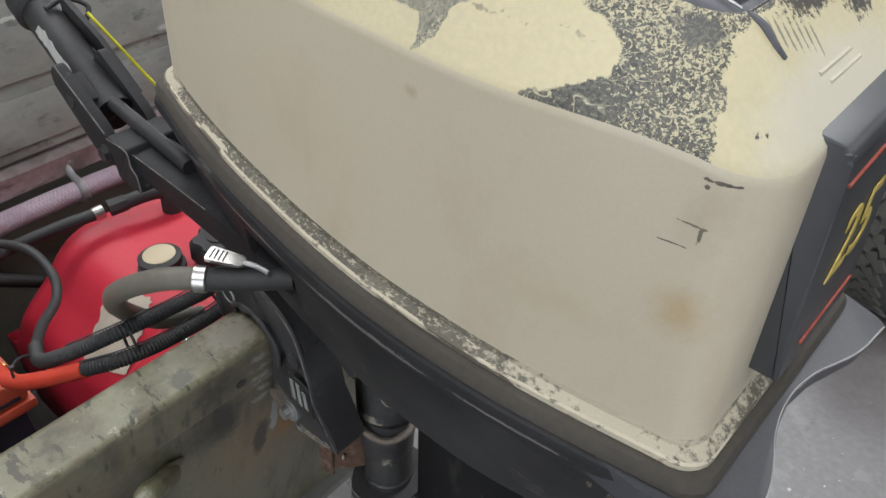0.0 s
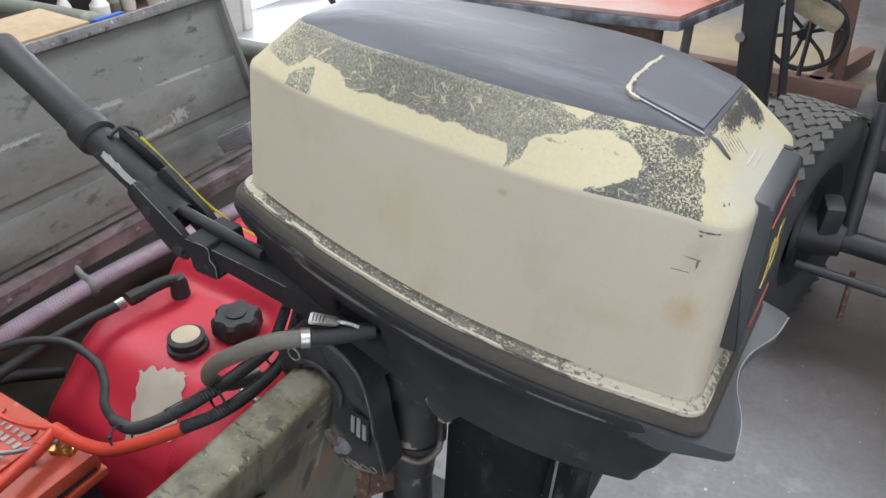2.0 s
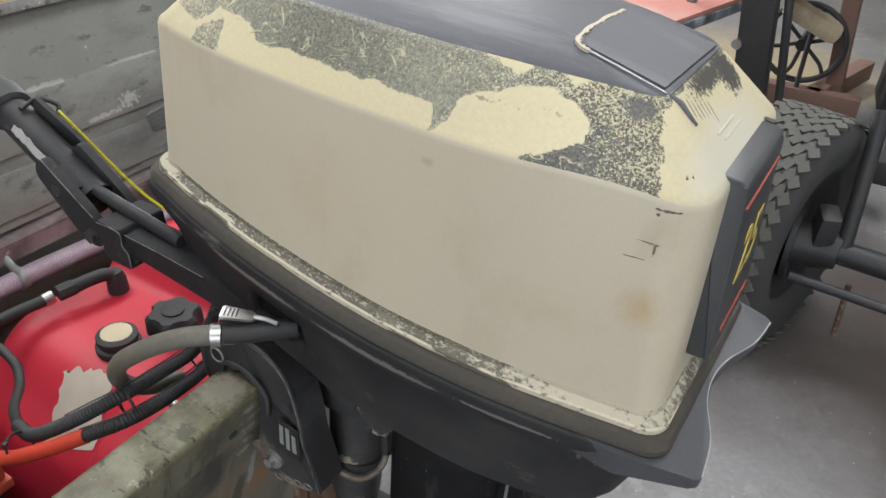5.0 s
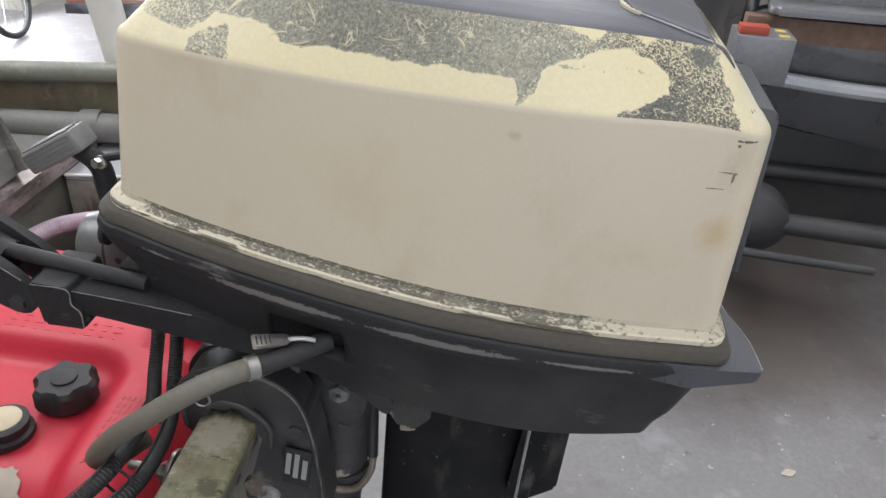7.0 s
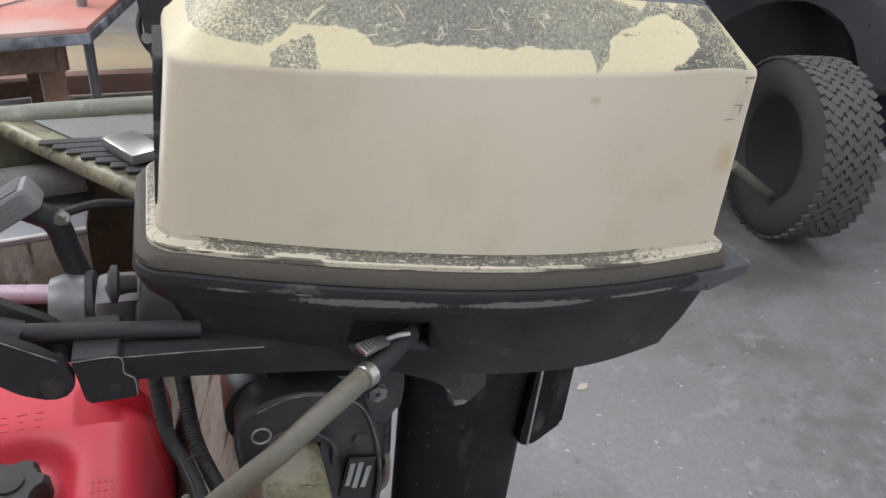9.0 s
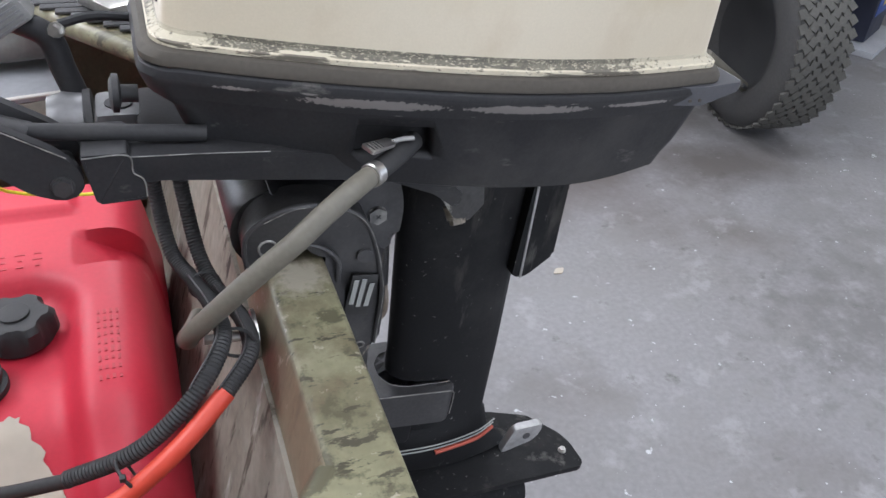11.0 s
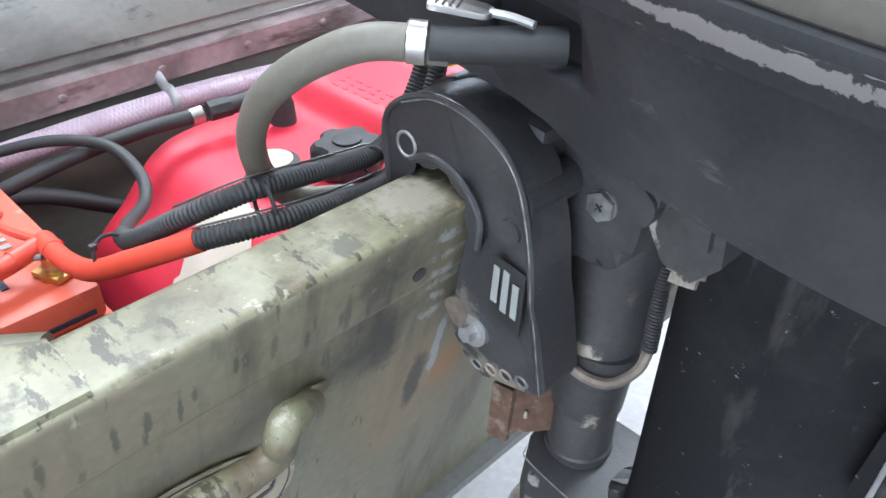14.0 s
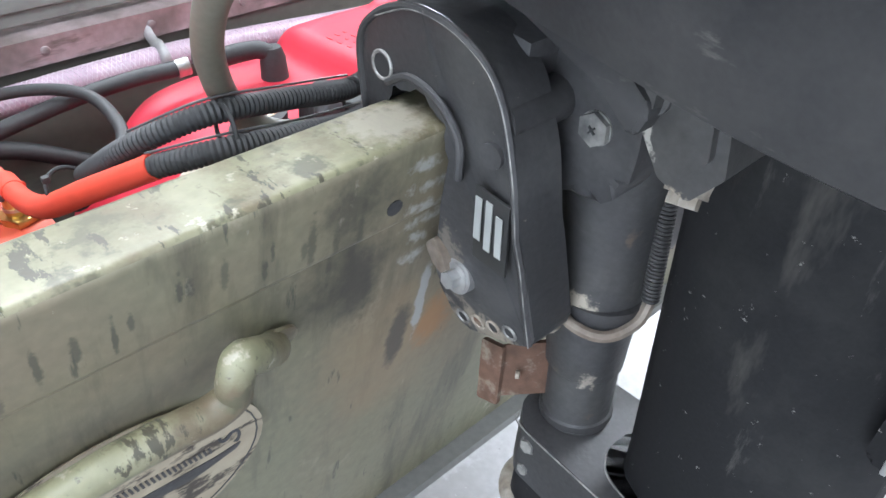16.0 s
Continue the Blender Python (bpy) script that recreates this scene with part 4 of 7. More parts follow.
# lower cowl with its seal
PAN_Z = [(-0.25, 0.112), (-0.18, 0.092), (-0.08, 0.078), (0.10, 0.068), (0.16, 0.067), (0.23, 0.074), (0.262, 0.080), (0.32, 0.086)]
part("cowl_seal", loft([
    (ring(-0.262, 0.296, BOTTOM, 0.005), 0.183), (ring(-0.266, 0.300, BOTTOM, 0.0085), 0.186),
    (ring(-0.266, 0.300, BOTTOM, 0.0085), 0.191), (ring(-0.262, 0.297, BOTTOM, 0.005), 0.1965), (ring(-0.255, 0.290, BOTTOM, 0.0), 0.1985)], [0] * 4), SEAL, motor, "grey-brown rubber seal")
pan = part("lower_cowl", loft([
    (ring(-0.150, 0.235, BOTTOM, -0.055), lambda x: spline_table(PAN_Z, x) - 0.004),
    (ring(-0.205, 0.256, BOTTOM, -0.022, rr=0.014), lambda x: spline_table(PAN_Z, x)),
    (ring(-0.226, 0.260, BOTTOM, -0.012, rr=0.014), lambda x: spline_table(PAN_Z, x) + 0.006),
    (ring(-0.235, 0.263, BOTTOM, -0.0075, rr=0.014), lambda x: spline_table(PAN_Z, x) + 0.022),
    (ring(-0.241, 0.273, BOTTOM, -0.0045, rr=0.016), lambda x: spline_table(PAN_Z, x) + 0.036),
    (ring(-0.260, 0.286, BOTTOM, 0.003), 0.157),
    (ring(-0.266, 0.299, BOTTOM, 0.0092), 0.1705),
    (ring(-0.268, 0.301, BOTTOM, 0.0112), 0.1765),
    (ring(-0.266, 0.300, BOTTOM, 0.0098), 0.1822),
    (ring(-0.262, 0.296, BOTTOM, 0.006), 0.185)], [0, 0, 0, 0, 0, 1, 1, 0, 0]), [CHAR, SCUFF], motor, "charcoal lower cowl with scuffed rim")
LIP = [(0.200, -0.124), (0.268, -0.1275), (0.328, -0.1125), (0.3225, -0.070), (0.3085, -0.030), (0.3045, 0.0)]
bm = S(rounded(LIP + [(x, -y) for x, y in LIP[-2::-1]], 0.006), 0.164, 0.1845, "z", 0.0025)
for v in bm.verts:
    if v.co.z < 0.172:
        v.co.z += 0.010 * max(0.0, min(1.0, (v.co.x - 0.27) / 0.055))
part("rear_lip", bm, LIPGREY, pan, "dark grey carrying lip")
part("lip_edge", hose([(0.327, -0.1085, 0.1838), (0.3220, -0.070, 0.1838), (0.3080, -0.030, 0.1838), (0.3040, 0.0, 0.1838), (0.3080, 0.030, 0.1838), (0.3220, 0.070, 0.1838), (0.327, 0.1085, 0.1838)], 0.0009, 6), ALU, pan, "worn bright edge")
for c in ((0.245, -0.1365, 0.174), (0.258, -0.135, 0.174)):
    part("paint_chip", R(c, (c[0], c[1] - 0.0012, c[2]), 0.0018, seg=9), SEAL, pan)
lm = Matrix.Translation((-0.0782, -0.1505, 0.1405)) @ pose(0, 0, 0, 5, 2, 28)
bm = S(rounded([(-0.0165, -0.0075), (0.013, -0.0055), (0.0165, 0.0), (0.013, 0.0055), (-0.0165, 0.0075)], 0.002), -0.0016, 0.0016, "z", 0.0007)
bmesh.ops.transform(bm, matrix=lm, verts=bm.verts)
latch = part("cowl_latch", bm, STEEL, motor, "worn chrome cowl latch lever")
for k in range(4):
    bm = B((-0.0125 + 0.0036 * k, 0.0, 0.0016), (0.0012, 0.0100, 0.0008))
    bmesh.ops.transform(bm, matrix=lm, verts=bm.verts)
    part("latch_groove", bm, BLACK, latch)
part("latch_arm", hose([(-0.066, -0.1445, 0.1405), (-0.056, -0.1400, 0.1405), (-0.044, -0.1375, 0.1400)], 0.0022, 8), ALU, motor)


def carve(ob, bm):
    """Cuts the shape of a closed bmesh out of a part."""
    tool = new("cutter", mesh_of(bm, "cutter"))
    tool.parent = ob.parent
    tool.data.materials.append(ob.data.materials[0])
    mod = ob.modifiers.new("cut", "BOOLEAN")
    mod.operation, mod.object, mod.solver = "DIFFERENCE", tool, "EXACT"
    me = bpy.data.meshes.new_from_object(ob.evaluated_get(bpy.context.evaluated_depsgraph_get()))
    ob.modifiers.remove(mod)
    bpy.data.objects.remove(tool)
    ob.data = me


carve(pan, S(rounded([(-0.092, 0.1130), (-0.018, 0.1150), (-0.022, 0.1470), (-0.092, 0.1470)], 0.004), -0.165, -0.106, "y"))

# shaft housing: lens section swept down
def housing(stations, seg=22):
    bm = bmesh.new()
    rows = []
    for z, xf, xr, h in stations:
        row = []
        for k in range(seg):
            a = 2 * math.pi * k / seg
            c, s = math.cos(a), math.sin(a)
            u = 0.5 - 0.5 * c
            row.append(bm.verts.new((xf + (xr - xf) * u, h * math.copysign(abs(s) ** 0.75, s) * (1.0 if u < 0.5 else 1 - 0.35 * (u - 0.5) * 2), z)))
        rows.append(row)
    for a, b in zip(rows, rows[1:]):
        for k in range(seg):
            bm.faces.new((a[k], a[(k + 1) % seg], b[(k + 1) % seg], b[k]))
    bm.faces.new(rows[0][::-1])
    bm.faces.new(rows[-1])
    return bm


shaft = part("shaft_housing", housing([(0.10, 0.004, 0.172, 0.050), (0.03, 0.006, 0.168, 0.044), (-0.10, 0.014, 0.176, 0.038), (-0.25, 0.024, 0.183, 0.035), (-0.375, 0.026, 0.186, 0.036), (-0.382, 0.016, 0.192, 0.041), (-0.44, 0.005, 0.21, 0.044), (-0.46, -0.01, 0.25, 0.038)]), SHAFT, motor, "black drive shaft housing")
part("rear_relief", S(rounded([(0.160, 0.05), (0.205, 0.05), (0.212, -0.085), (0.180, -0.115), (0.160, -0.115)], 0.006), -0.034, 0.034, "y", 0.004), SHAFT, shaft, "black exhaust relief box")
part("casting_seam", B((0.168, -0.0335, -0.030), (0.0035, 0.003, 0.175), (0, -3, 0), 0.001), ALU, shaft, "worn bright seam")
cav = part("cavitation_plate", S(rounded([(-0.03, -0.045), (0.10, -0.088), (0.340, -0.080), (0.350, -0.074), (0.347, -0.034), (0.338, -0.010), (0.300, 0.036), (0.240, 0.056), (0.10, 0.080), (-0.03, 0.045)], 0.006), -0.478, -0.468, "z", 0.003), SHAFT, motor, "black anti-cavitation plate with chipped rear")
part("plate_bolt", hexbolt(bmesh.new(), (0.326, -0.046, -0.468), (0, 0, 1), 0.005, 0.006), STEEL, cav, "bright bolt head")
part("anode", S(rounded([(0.20, -0.425), (0.255, -0.405), (0.262, -0.375), (0.215, -0.378)], 0.008), -0.062, -0.050, "y", 0.003), ALU, cav, "pale zinc anode")
part("anode_hole", R((0.237, -0.0625, -0.395), (0.237, -0.060, -0.395), 0.006), BLACK, cav)
part("torpedo", R((-0.06, 0, -0.60), (0.30, 0, -0.60), 0.036, 0.030, 24), SHAFT, motor, "black gearcase")
part("gearcase", housing([(-0.46, -0.015, 0.24, 0.036), (-0.56, -0.01, 0.22, 0.03), (-0.61, -0.01, 0.20, 0.02)]), SHAFT, motor)
part("skeg", S([(0.02, -0.61), (0.17, -0.61), (0.20, -0.72), (0.12, -0.74)], -0.005, 0.005, "y", 0.002), SHAFT, motor)
for k, (mm, dz) in enumerate(((SILVER, 0.0), (SILVER, 0.007), (REDLINE, -0.009))):
    part("pinstripe", hose([(0.03, -0.0472, -0.405 + dz), (0.10, -0.0495, -0.402 + dz), (0.16, -0.046, -0.392 + dz), (0.192, -0.036, -0.383 + dz)][1 if k == 2 else 0:], 0.0010 if k != 2 else 0.0034, 6), mm, shaft, "thin label stripe")

EDGE = mat("patchy_bare_edge", (0.29, 0.282, 0.265), 0.5, metal=0.4, grain=0.2, scale=200, second=(0.10, 0.10, 0.10), amount=1.0, blotch=60)
# swivel bracket and clamp brackets, square to the transom
OUT = [(-0.099, 1.175), (-0.103, 1.232), (-0.085, 1.256), (-0.050, 1.268), (-0.012, 1.262), (0.018, 1.240), (0.033, 1.195), (0.040, 1.140), (0.040, 1.056), (0.022, 1.044), (-0.038, 1.022), (-0.056, 1.070), (-0.034, 1.130), (-0.018, 1.190), (-0.030, 1.212), (-0.060, 1.218), (-0.080, 1.205), (-0.086, 1.175)]
DATA = mat("black_label_plate", (0.03, 0.03, 0.03), 0.4, grain=0.1)


def tuck(bm, side=-1):
    """The brackets draw in towards their lower ends."""
    for v in bm.verts:
        v.co.y -= side * 0.22 * max(0.0, 1.15 - v.co.z)
    return bm


for side in (-1, 1):
    a, b = (-0.104, -0.066) if side < 0 else (0.066, 0.104)
    br = wpart("clamp_bracket", tuck(S(rounded(OUT, 0.012, 4), a, b, "y", 0.004), side), BLACK, motor, "black cast transom clamp bracket")
    rim = [(-0.099, 1.185), (-0.101, 1.232), (-0.083, 1.254), (-0.050, 1.265), (-0.012, 1.259), (0.016, 1.238), (0.030, 1.195), (0.036, 1.140), (0.035, 1.090), (0.034, 1.054)]
    y0 = -0.1045 if side < 0 else 0.1045
    wpart("raised_rim", tuck(hose([(x, y0 + side * -0.0006, z) for x, z in rim], 0.0026, 8), side), BLACK, br)
    if side < 0:
        wpart("worn_edge", tuck(hose([(x + 0.0012, y0 - 0.0016, z - 0.001) for x, z in rim[2:]], 0.0005, 6)), EDGE, br, "bright worn paint edge")
        wpart("inner_rim", hose([(-0.075, y0, 1.213), (-0.055, y0, 1.222), (-0.030, y0, 1.216), (-0.012, y0, 1.196), (-0.012, y0, 1.170)], 0.0028, 8), BLACK, br)
        wpart("eye_ring", sweep(bmesh.new(), [Vector((-0.0795 + 0.0088 * math.cos(a * math.pi / 12), -0.1045, 1.2225 + 0.0088 * math.sin(a * math.pi / 12))) for a in range(25)], 0.0013, 6), EDGE, br, "worn bright ring")
        wpart("eye_hole", R((-0.0795, -0.1000, 1.2225), (-0.0795, -0.1046, 1.2225), 0.0080), RUBBER, br, "open hole")
        wpart("boss", R((0.016, -0.104, 1.197), (0.016, -0.107, 1.197), 0.008), BLACK, br)
        plate = wpart("data_plate", tuck(B((0.013, -0.1050, 1.142), (0.028, 0.0022, 0.060), (0, 9, 0), 0.0008)), DATA, br, "black plate with unreadable silver bars")
        for dx, h, dz in ((-0.009, 0.034, 0.003), (-0.001, 0.040, 0.0), (0.0075, 0.034, -0.004)):
            wpart("label_bar", tuck(B((0.014 + dx, -0.1063, 1.147 + dz), (0.0052, 0.0008, h), (0, 9, 0))), SILVER, plate)
        for k, (x, z) in enumerate(((-0.031, 1.038), (-0.015, 1.043), (0.001, 1.048), (0.017, 1.054))):
            hole = wpart("trim_hole", tuck(sweep(bmesh.new(), [Vector((x + 0.0055 * math.cos(a * math.pi / 8), -0.1045, z + 0.0055 * math.sin(a * math.pi / 8))) for a in range(17)], 0.0013, 6)), DULL if k in (1, 2) else EDGE, br, "worn hole rim")
            wpart("hole_core", tuck(R((x, -0.1020, z), (x, -0.1046, z), 0.0050, seg=14)), RUST if k == 1 else RUBBER, hole)
        wpart("mounting_bolt", hexbolt(R((-0.024, -0.086, 1.084), (-0.024, -0.094, 1.085), 0.013), (-0.024, -0.093, 1.085), (0, -1, 0.1), 0.0066, 0.010, 1.6), ALU, br, "stainless mounting bolt with washer")
        wpart("bolt_plate", S(rounded([(-0.050, 1.102), (-0.040, 1.112), (-0.032, 1.100), (-0.028, 1.086), (-0.040, 1.086)], 0.004), -0.099, -0.090, "y", 0.001), STRAP, br, "pale corroded tab")
wpart("tilt_tube", R((0.014, -0.100, 1.215), (0.014, 0.100, 1.215), 0.014), BLACK)
wpart("bracket_bridge", B((-0.030, 0, 1.245), (0.085, 0.150, 0.030), (0, 8, 0), 0.008), BLACK)
wpart("drum", R((-0.062, -0.066, 1.215), (-0.062, 0.066, 1.215), 0.048, seg=32), BLACK, motor, "rounded black casting")
swivel = wpart("swivel_bracket", S(rounded([(-0.004, 1.262), (0.066, 1.260), (0.076, 1.215), (0.070, 1.170), (0.040, 1.150), (0.006, 1.165)], 0.018), -0.050, 0.050, "y", 0.010, 3), BLACK, motor, "black swivel bracket")
wpart("hex_nut", hexbolt(bmesh.new(), (0.045, -0.050, 1.206), (0, -1, 0), 0.0108, 0.005, 1.0), EDGE, swivel, "grey hex nut")
wpart("nut_cross", B((0.045, -0.0555, 1.206), (0.006, 0.001, 0.0012), (0, 45, 0)), RUBBER, swivel)
wpart("nut_cross", B((0.045, -0.0556, 1.206), (0.0012, 0.001, 0.006), (0, 45, 0)), RUBBER, swivel)
tube = wpart("swivel_tube", R((0.036, -0.003, 1.20), (0.020, 0.0, 0.90), 0.0280, seg=28), CHIPPED, motor, "black swivel tube with chipped paint")
wpart("tube_casting", lathe(bmesh.new(), [(0.0285, 0.0), (0.0305, 0.003), (0.0315, 0.030), (0.0335, 0.060), (0.0345, 0.075), (0.0350, 0.150), (0.040, 0.200), (0.044, 0.225)], Matrix.Translation((0.0245, -0.002, 0.985)) @ turn_to((0.06, -0.01, 1)), 32), CHIPPED, tube)
wpart("tube_foot", lathe(bmesh.new(), [(0.0285, 0.0), (0.0302, 0.002), (0.0302, 0.008), (0.0285, 0.010)], Matrix.Translation((0.0215, 0.0, 0.925)), 28), BLACK, tube)


def tipped(bm):
    """Tips the yoke aft with the motor."""
    bmesh.ops.rotate(bm, verts=bm.verts, cent=(0.08, 0, 0.917), matrix=Euler((0, radians(6), 0)).to_matrix())
    return bm


FORK = [(-0.014, -0.026), (0.004, -0.047), (0.08, -0.0515), (0.150, -0.0545), (0.161, -0.048), (0.160, -0.038), (0.100, -0.0375), (0.076, -0.030), (0.064, -0.012)]
yoke = wpart("lower_yoke", tipped(S(rounded(FORK + [(x, -y) for x, y in FORK[::-1]], 0.008), 0.858, 0.918, "z", 0.004)), BLACK, motor, "black forked lower mount yoke")
wpart("yoke_foot", tipped(S(rounded([(-0.010, -0.024), (0.004, -0.0455), (0.08, -0.050), (0.110, -0.0505), (0.110, 0.0505), (0.004, 0.0455), (-0.010, 0.024)], 0.008), 0.822, 0.860, "z", 0.004)), SHAFT, yoke)
wpart("worn_edge", tipped(hose([(-0.008, -0.037, 0.9165), (0.004, -0.0472, 0.9165), (0.08, -0.0517, 0.9165), (0.146, -0.0543, 0.9165), (0.157, -0.0535, 0.913), (0.1605, -0.0515, 0.900), (0.160, -0.0515, 0.868)], 0.0007, 6)), EDGE, yoke, "thin bare paint edge")
wpart("worn_edge", tipped(hose([(0.066, -0.016, 0.918), (0.077, -0.0305, 0.918), (0.100, -0.0375, 0.918), (0.156, -0.0385, 0.918)], 0.0006, 6)), EDGE, yoke)
wpart("yoke_bolt", hexbolt(bmesh.new(), (0.013, -0.0465, 0.909), (0, -1, 0.1), 0.0062, 0.004), EDGE, yoke, "worn bolt head")
wpart("yoke_bolt", hexbolt(bmesh.new(), (0.010, -0.0460, 0.878), (0, -1, 0.1), 0.0052, 0.004), EDGE, yoke, "worn bolt head")
stop = wpart("rusty_stop", S(rounded([(-0.034, 1.000), (-0.012, 1.004), (-0.016, 0.940), (-0.038, 0.934)], 0.002), -0.056, -0.052, "y", 0.001), RUST, motor, "rusty bent trim stop")
wpart("stop_web", S(rounded([(-0.020, -0.056), (-0.016, -0.052), (0.008, -0.022), (0.004, -0.020)], 0.001), 0.948, 1.002, "z", 0.0008), RUST, stop)
wpart("stop_hole", R((-0.004, -0.044, 0.974), (-0.0065, -0.0455, 0.974), 0.0035, seg=10), DULL, stop)
wpart("thrust_washer", lathe(bmesh.new(), [(0.030, 0.0), (0.048, 0.004), (0.050, 0.012), (0.046, 0.020), (0.030, 0.030)], Matrix.Translation((0.012, -0.004, 0.806)), 28), DULL, motor, "pale corroded washer")
wpart("pivot_stub", R((0.014, 0, 0.76), (0.012, 0, 0.81), 0.030, seg=24), BLACK, motor)
# steering link under the lower cowl, and the return spring
wpart("steering_arm", S(rounded([(-0.205, 1.343), (-0.127, 1.338), (-0.072, 1.333), (0.000, 1.318), (0.050, 1.302), (0.092, 1.282), (0.116, 1.260), (0.108, 1.243), (0.084, 1.264), (0.033, 1.288), (-0.038, 1.299), (-0.162, 1.316), (-0.205, 1.318)], 0.006), -0.113, -0.072, "y", 0.003), CHAR, motor, "charcoal steering arm bar")
wpart("worn_edge", hose([(-0.185, -0.1135, 1.3415), (-0.127, -0.1135, 1.3375), (-0.072, -0.1135, 1.3325)], 0.0005, 5), EDGE, motor)
link = wpart("link_block", S(rounded([(0.092, 1.268), (0.144, 1.272), (0.147, 1.232), (0.131, 1.214), (0.114, 1.220), (0.098, 1.246)], 0.002), -0.096, -0.056, "y", 0.0015), CHIPPED, motor, "chipped steering link block")
wpart("link_plate", S(rounded([(0.103, 1.262), (0.139, 1.266), (0.140, 1.240), (0.127, 1.226), (0.117, 1.230), (0.106, 1.246)], 0.002), -0.101, -0.096, "y", 0.001), CHIPPED, link)
wpart("link_collar", R((0.122, -0.076, 1.222), (0.123, -0.082, 1.210), 0.0125, 0.0105, 20), DULL, link, "corroded collar")
wpart("link_bolt", hexbolt(bmesh.new(), (0.123, -0.082, 1.211), (0.1, -0.5, -0.8), 0.0085, 0.008), DULL, link, "worn steel bolt")
wpart("link_bolt", hexbolt(bmesh.new(), (0.108, -0.100, 1.262), (0, -1, 0.2), 0.0075, 0.010), CHIPPED, link, "chipped bolt head")
wpart("link_lug", S(rounded([(0.086, 1.276), (0.104, 1.280), (0.106, 1.250), (0.094, 1.252)], 0.003), -0.110, -0.090, "y", 0.002), CHIPPED, link)
wpart("link_bolt", hexbolt(bmesh.new(), (0.155, -0.046, 1.241), (0, -1, -0.3), 0.006, 0.008), CHIPPED, motor)
coil = [(0.070 + 0.0056 * math.cos(a * 0.55), 0.0056 * math.sin(a * 0.55), 1.172 - 0.104 * a / 380) for a in range(381)]
spring = wpart("return_spring", sweep(bmesh.new(), [Vector(p) for p in coil], 0.00125, 6), DARKBOX, motor, "coiled steel spring")
wpart("spring_rod", hose([(0.074, 0.0, 1.230), (0.071, 0.0, 1.150)], 0.0022, 6), BLACK, spring)
wpart("spring_rod", hose([(0.071, 0.0, 1.070), (0.070, -0.012, 1.054), (0.060, -0.032, 1.047), (0.040, -0.041, 1.049), (0.012, -0.040, 1.058), (-0.002, -0.040, 1.070)], 0.0044, 8), STRAP, spring, "corroded bent hook")
wpart("corroded_collar", R((0.036, -0.005, 1.062), (0.036, -0.005, 1.050), 0.0325, 0.032, 24), BLACK, motor)
wpart("grease_cap", R((0.018, -0.038, 1.040), (0.018, -0.044, 1.040), 0.008, seg=14), DULL, motor)

# tiller arm, folded up towards the bow
arm = wpart("tiller_bracket", S(rounded([(-0.222, 1.349), (-0.186, 1.348), (-0.184, 1.330), (-0.177, 1.322), (-0.176, 1.303), (-0.216, 1.303)], 0.003), -0.118, -0.060, "y", 0.003), CHAR, motor, "charcoal steering handle bracket")
wpart("worn_edge", hose([(-0.221, -0.1185, 1.347), (-0.187, -0.1185, 1.346), (-0.1845, -0.1185, 1.330), (-0.1775, -0.1185, 1.322), (-0.177, -0.1185, 1.306)], 0.0006, 5), EDGE, arm)
LUG = [(-0.264, 1.318), (-0.238, 1.306), (-0.222, 1.316), (-0.224, 1.336), (-0.240, 1.354), (-0.304, 1.398), (-0.322, 1.376)]
for a, b in ((-0.114, -0.104), (-0.068, -0.058)):
    wpart("bracket_lug", S(rounded(LUG, 0.009), a, b, "y", 0.002), CHAR, arm, "hinged handle lug")
wpart("worn_edge", hose([(-0.232, -0.1145, 1.347), (-0.241, -0.1145, 1.353), (-0.303, -0.1145, 1.396)], 0.0006, 5), EDGE, arm)
wpart("hinge_bolt", hexbolt(R((-0.239, -0.060, 1.322), (-0.239, -0.114, 1.322), 0.0085), (-0.239, -0.114, 1.322), (0, -1, 0), 0.0080, 0.006, 1.15), BLACK, arm)
wpart("link_rod", R((-0.290, -0.084, 1.362), (-0.122, -0.092, 1.345), 0.0072), CHAR, arm, "charcoal throttle rod")
A, E = Vector((-0.262, -0.085, 1.345)), Vector((-0.655, -0.030, 1.475))
D = (E - A).normalized()
tiller = wpart("tiller_handle", sweep(bmesh.new(), [A, A + D * 0.19], 0.021, 20), CHAR, motor, "charcoal twist-grip tiller handle")
wpart("grip_collar", lathe(bmesh.new(), [(0.022, 0.0), (0.027, 0.004), (0.027, 0.032), (0.024, 0.036)], Matrix.Translation(A + D * 0.175) @ turn_to(D), 28), RUBBER, tiller)
wpart("grip", lathe(bmesh.new(), [(0.020, 0.0), (0.022, 0.01), (0.021, 0.10), (0.0225, 0.19), (0.0225, 0.205), (0.016, 0.212)], Matrix.Translation(A + D * 0.205) @ turn_to(D), 28), RUBBER, tiller, "black rubber twist grip")
bm = bmesh.new()
rs = random.Random(12)
nrm = Vector((0, -0.86, 0.5))
nrm = (nrm - D * nrm.dot(D)).normalized()
sd = D.cross(nrm)
prev = None
for i in range(17):
    c = A + D * (0.045 + 0.095 * i / 16) + nrm * 0.0205
    w = (0.0042 + rs.uniform(-0.0015, 0.0012), 0.0048 + rs.uniform(-0.0008, 0.0008))
    row = [bm.verts.new(c + sd * w[0] + nrm * 0.0012), bm.verts.new(c - sd * w[1] + nrm * 0.0012), bm.verts.new(c - sd * w[1] - nrm * 0.002), bm.verts.new(c + sd * w[0] - nrm * 0.002)]
    if prev:
        for k in range(4):
            bm.faces.new((prev[k], prev[(k + 1) % 4], row[(k + 1) % 4], row[k]))
    else:
        bm.faces.new(row)
    prev = row
bm.faces.new(prev[::-1])
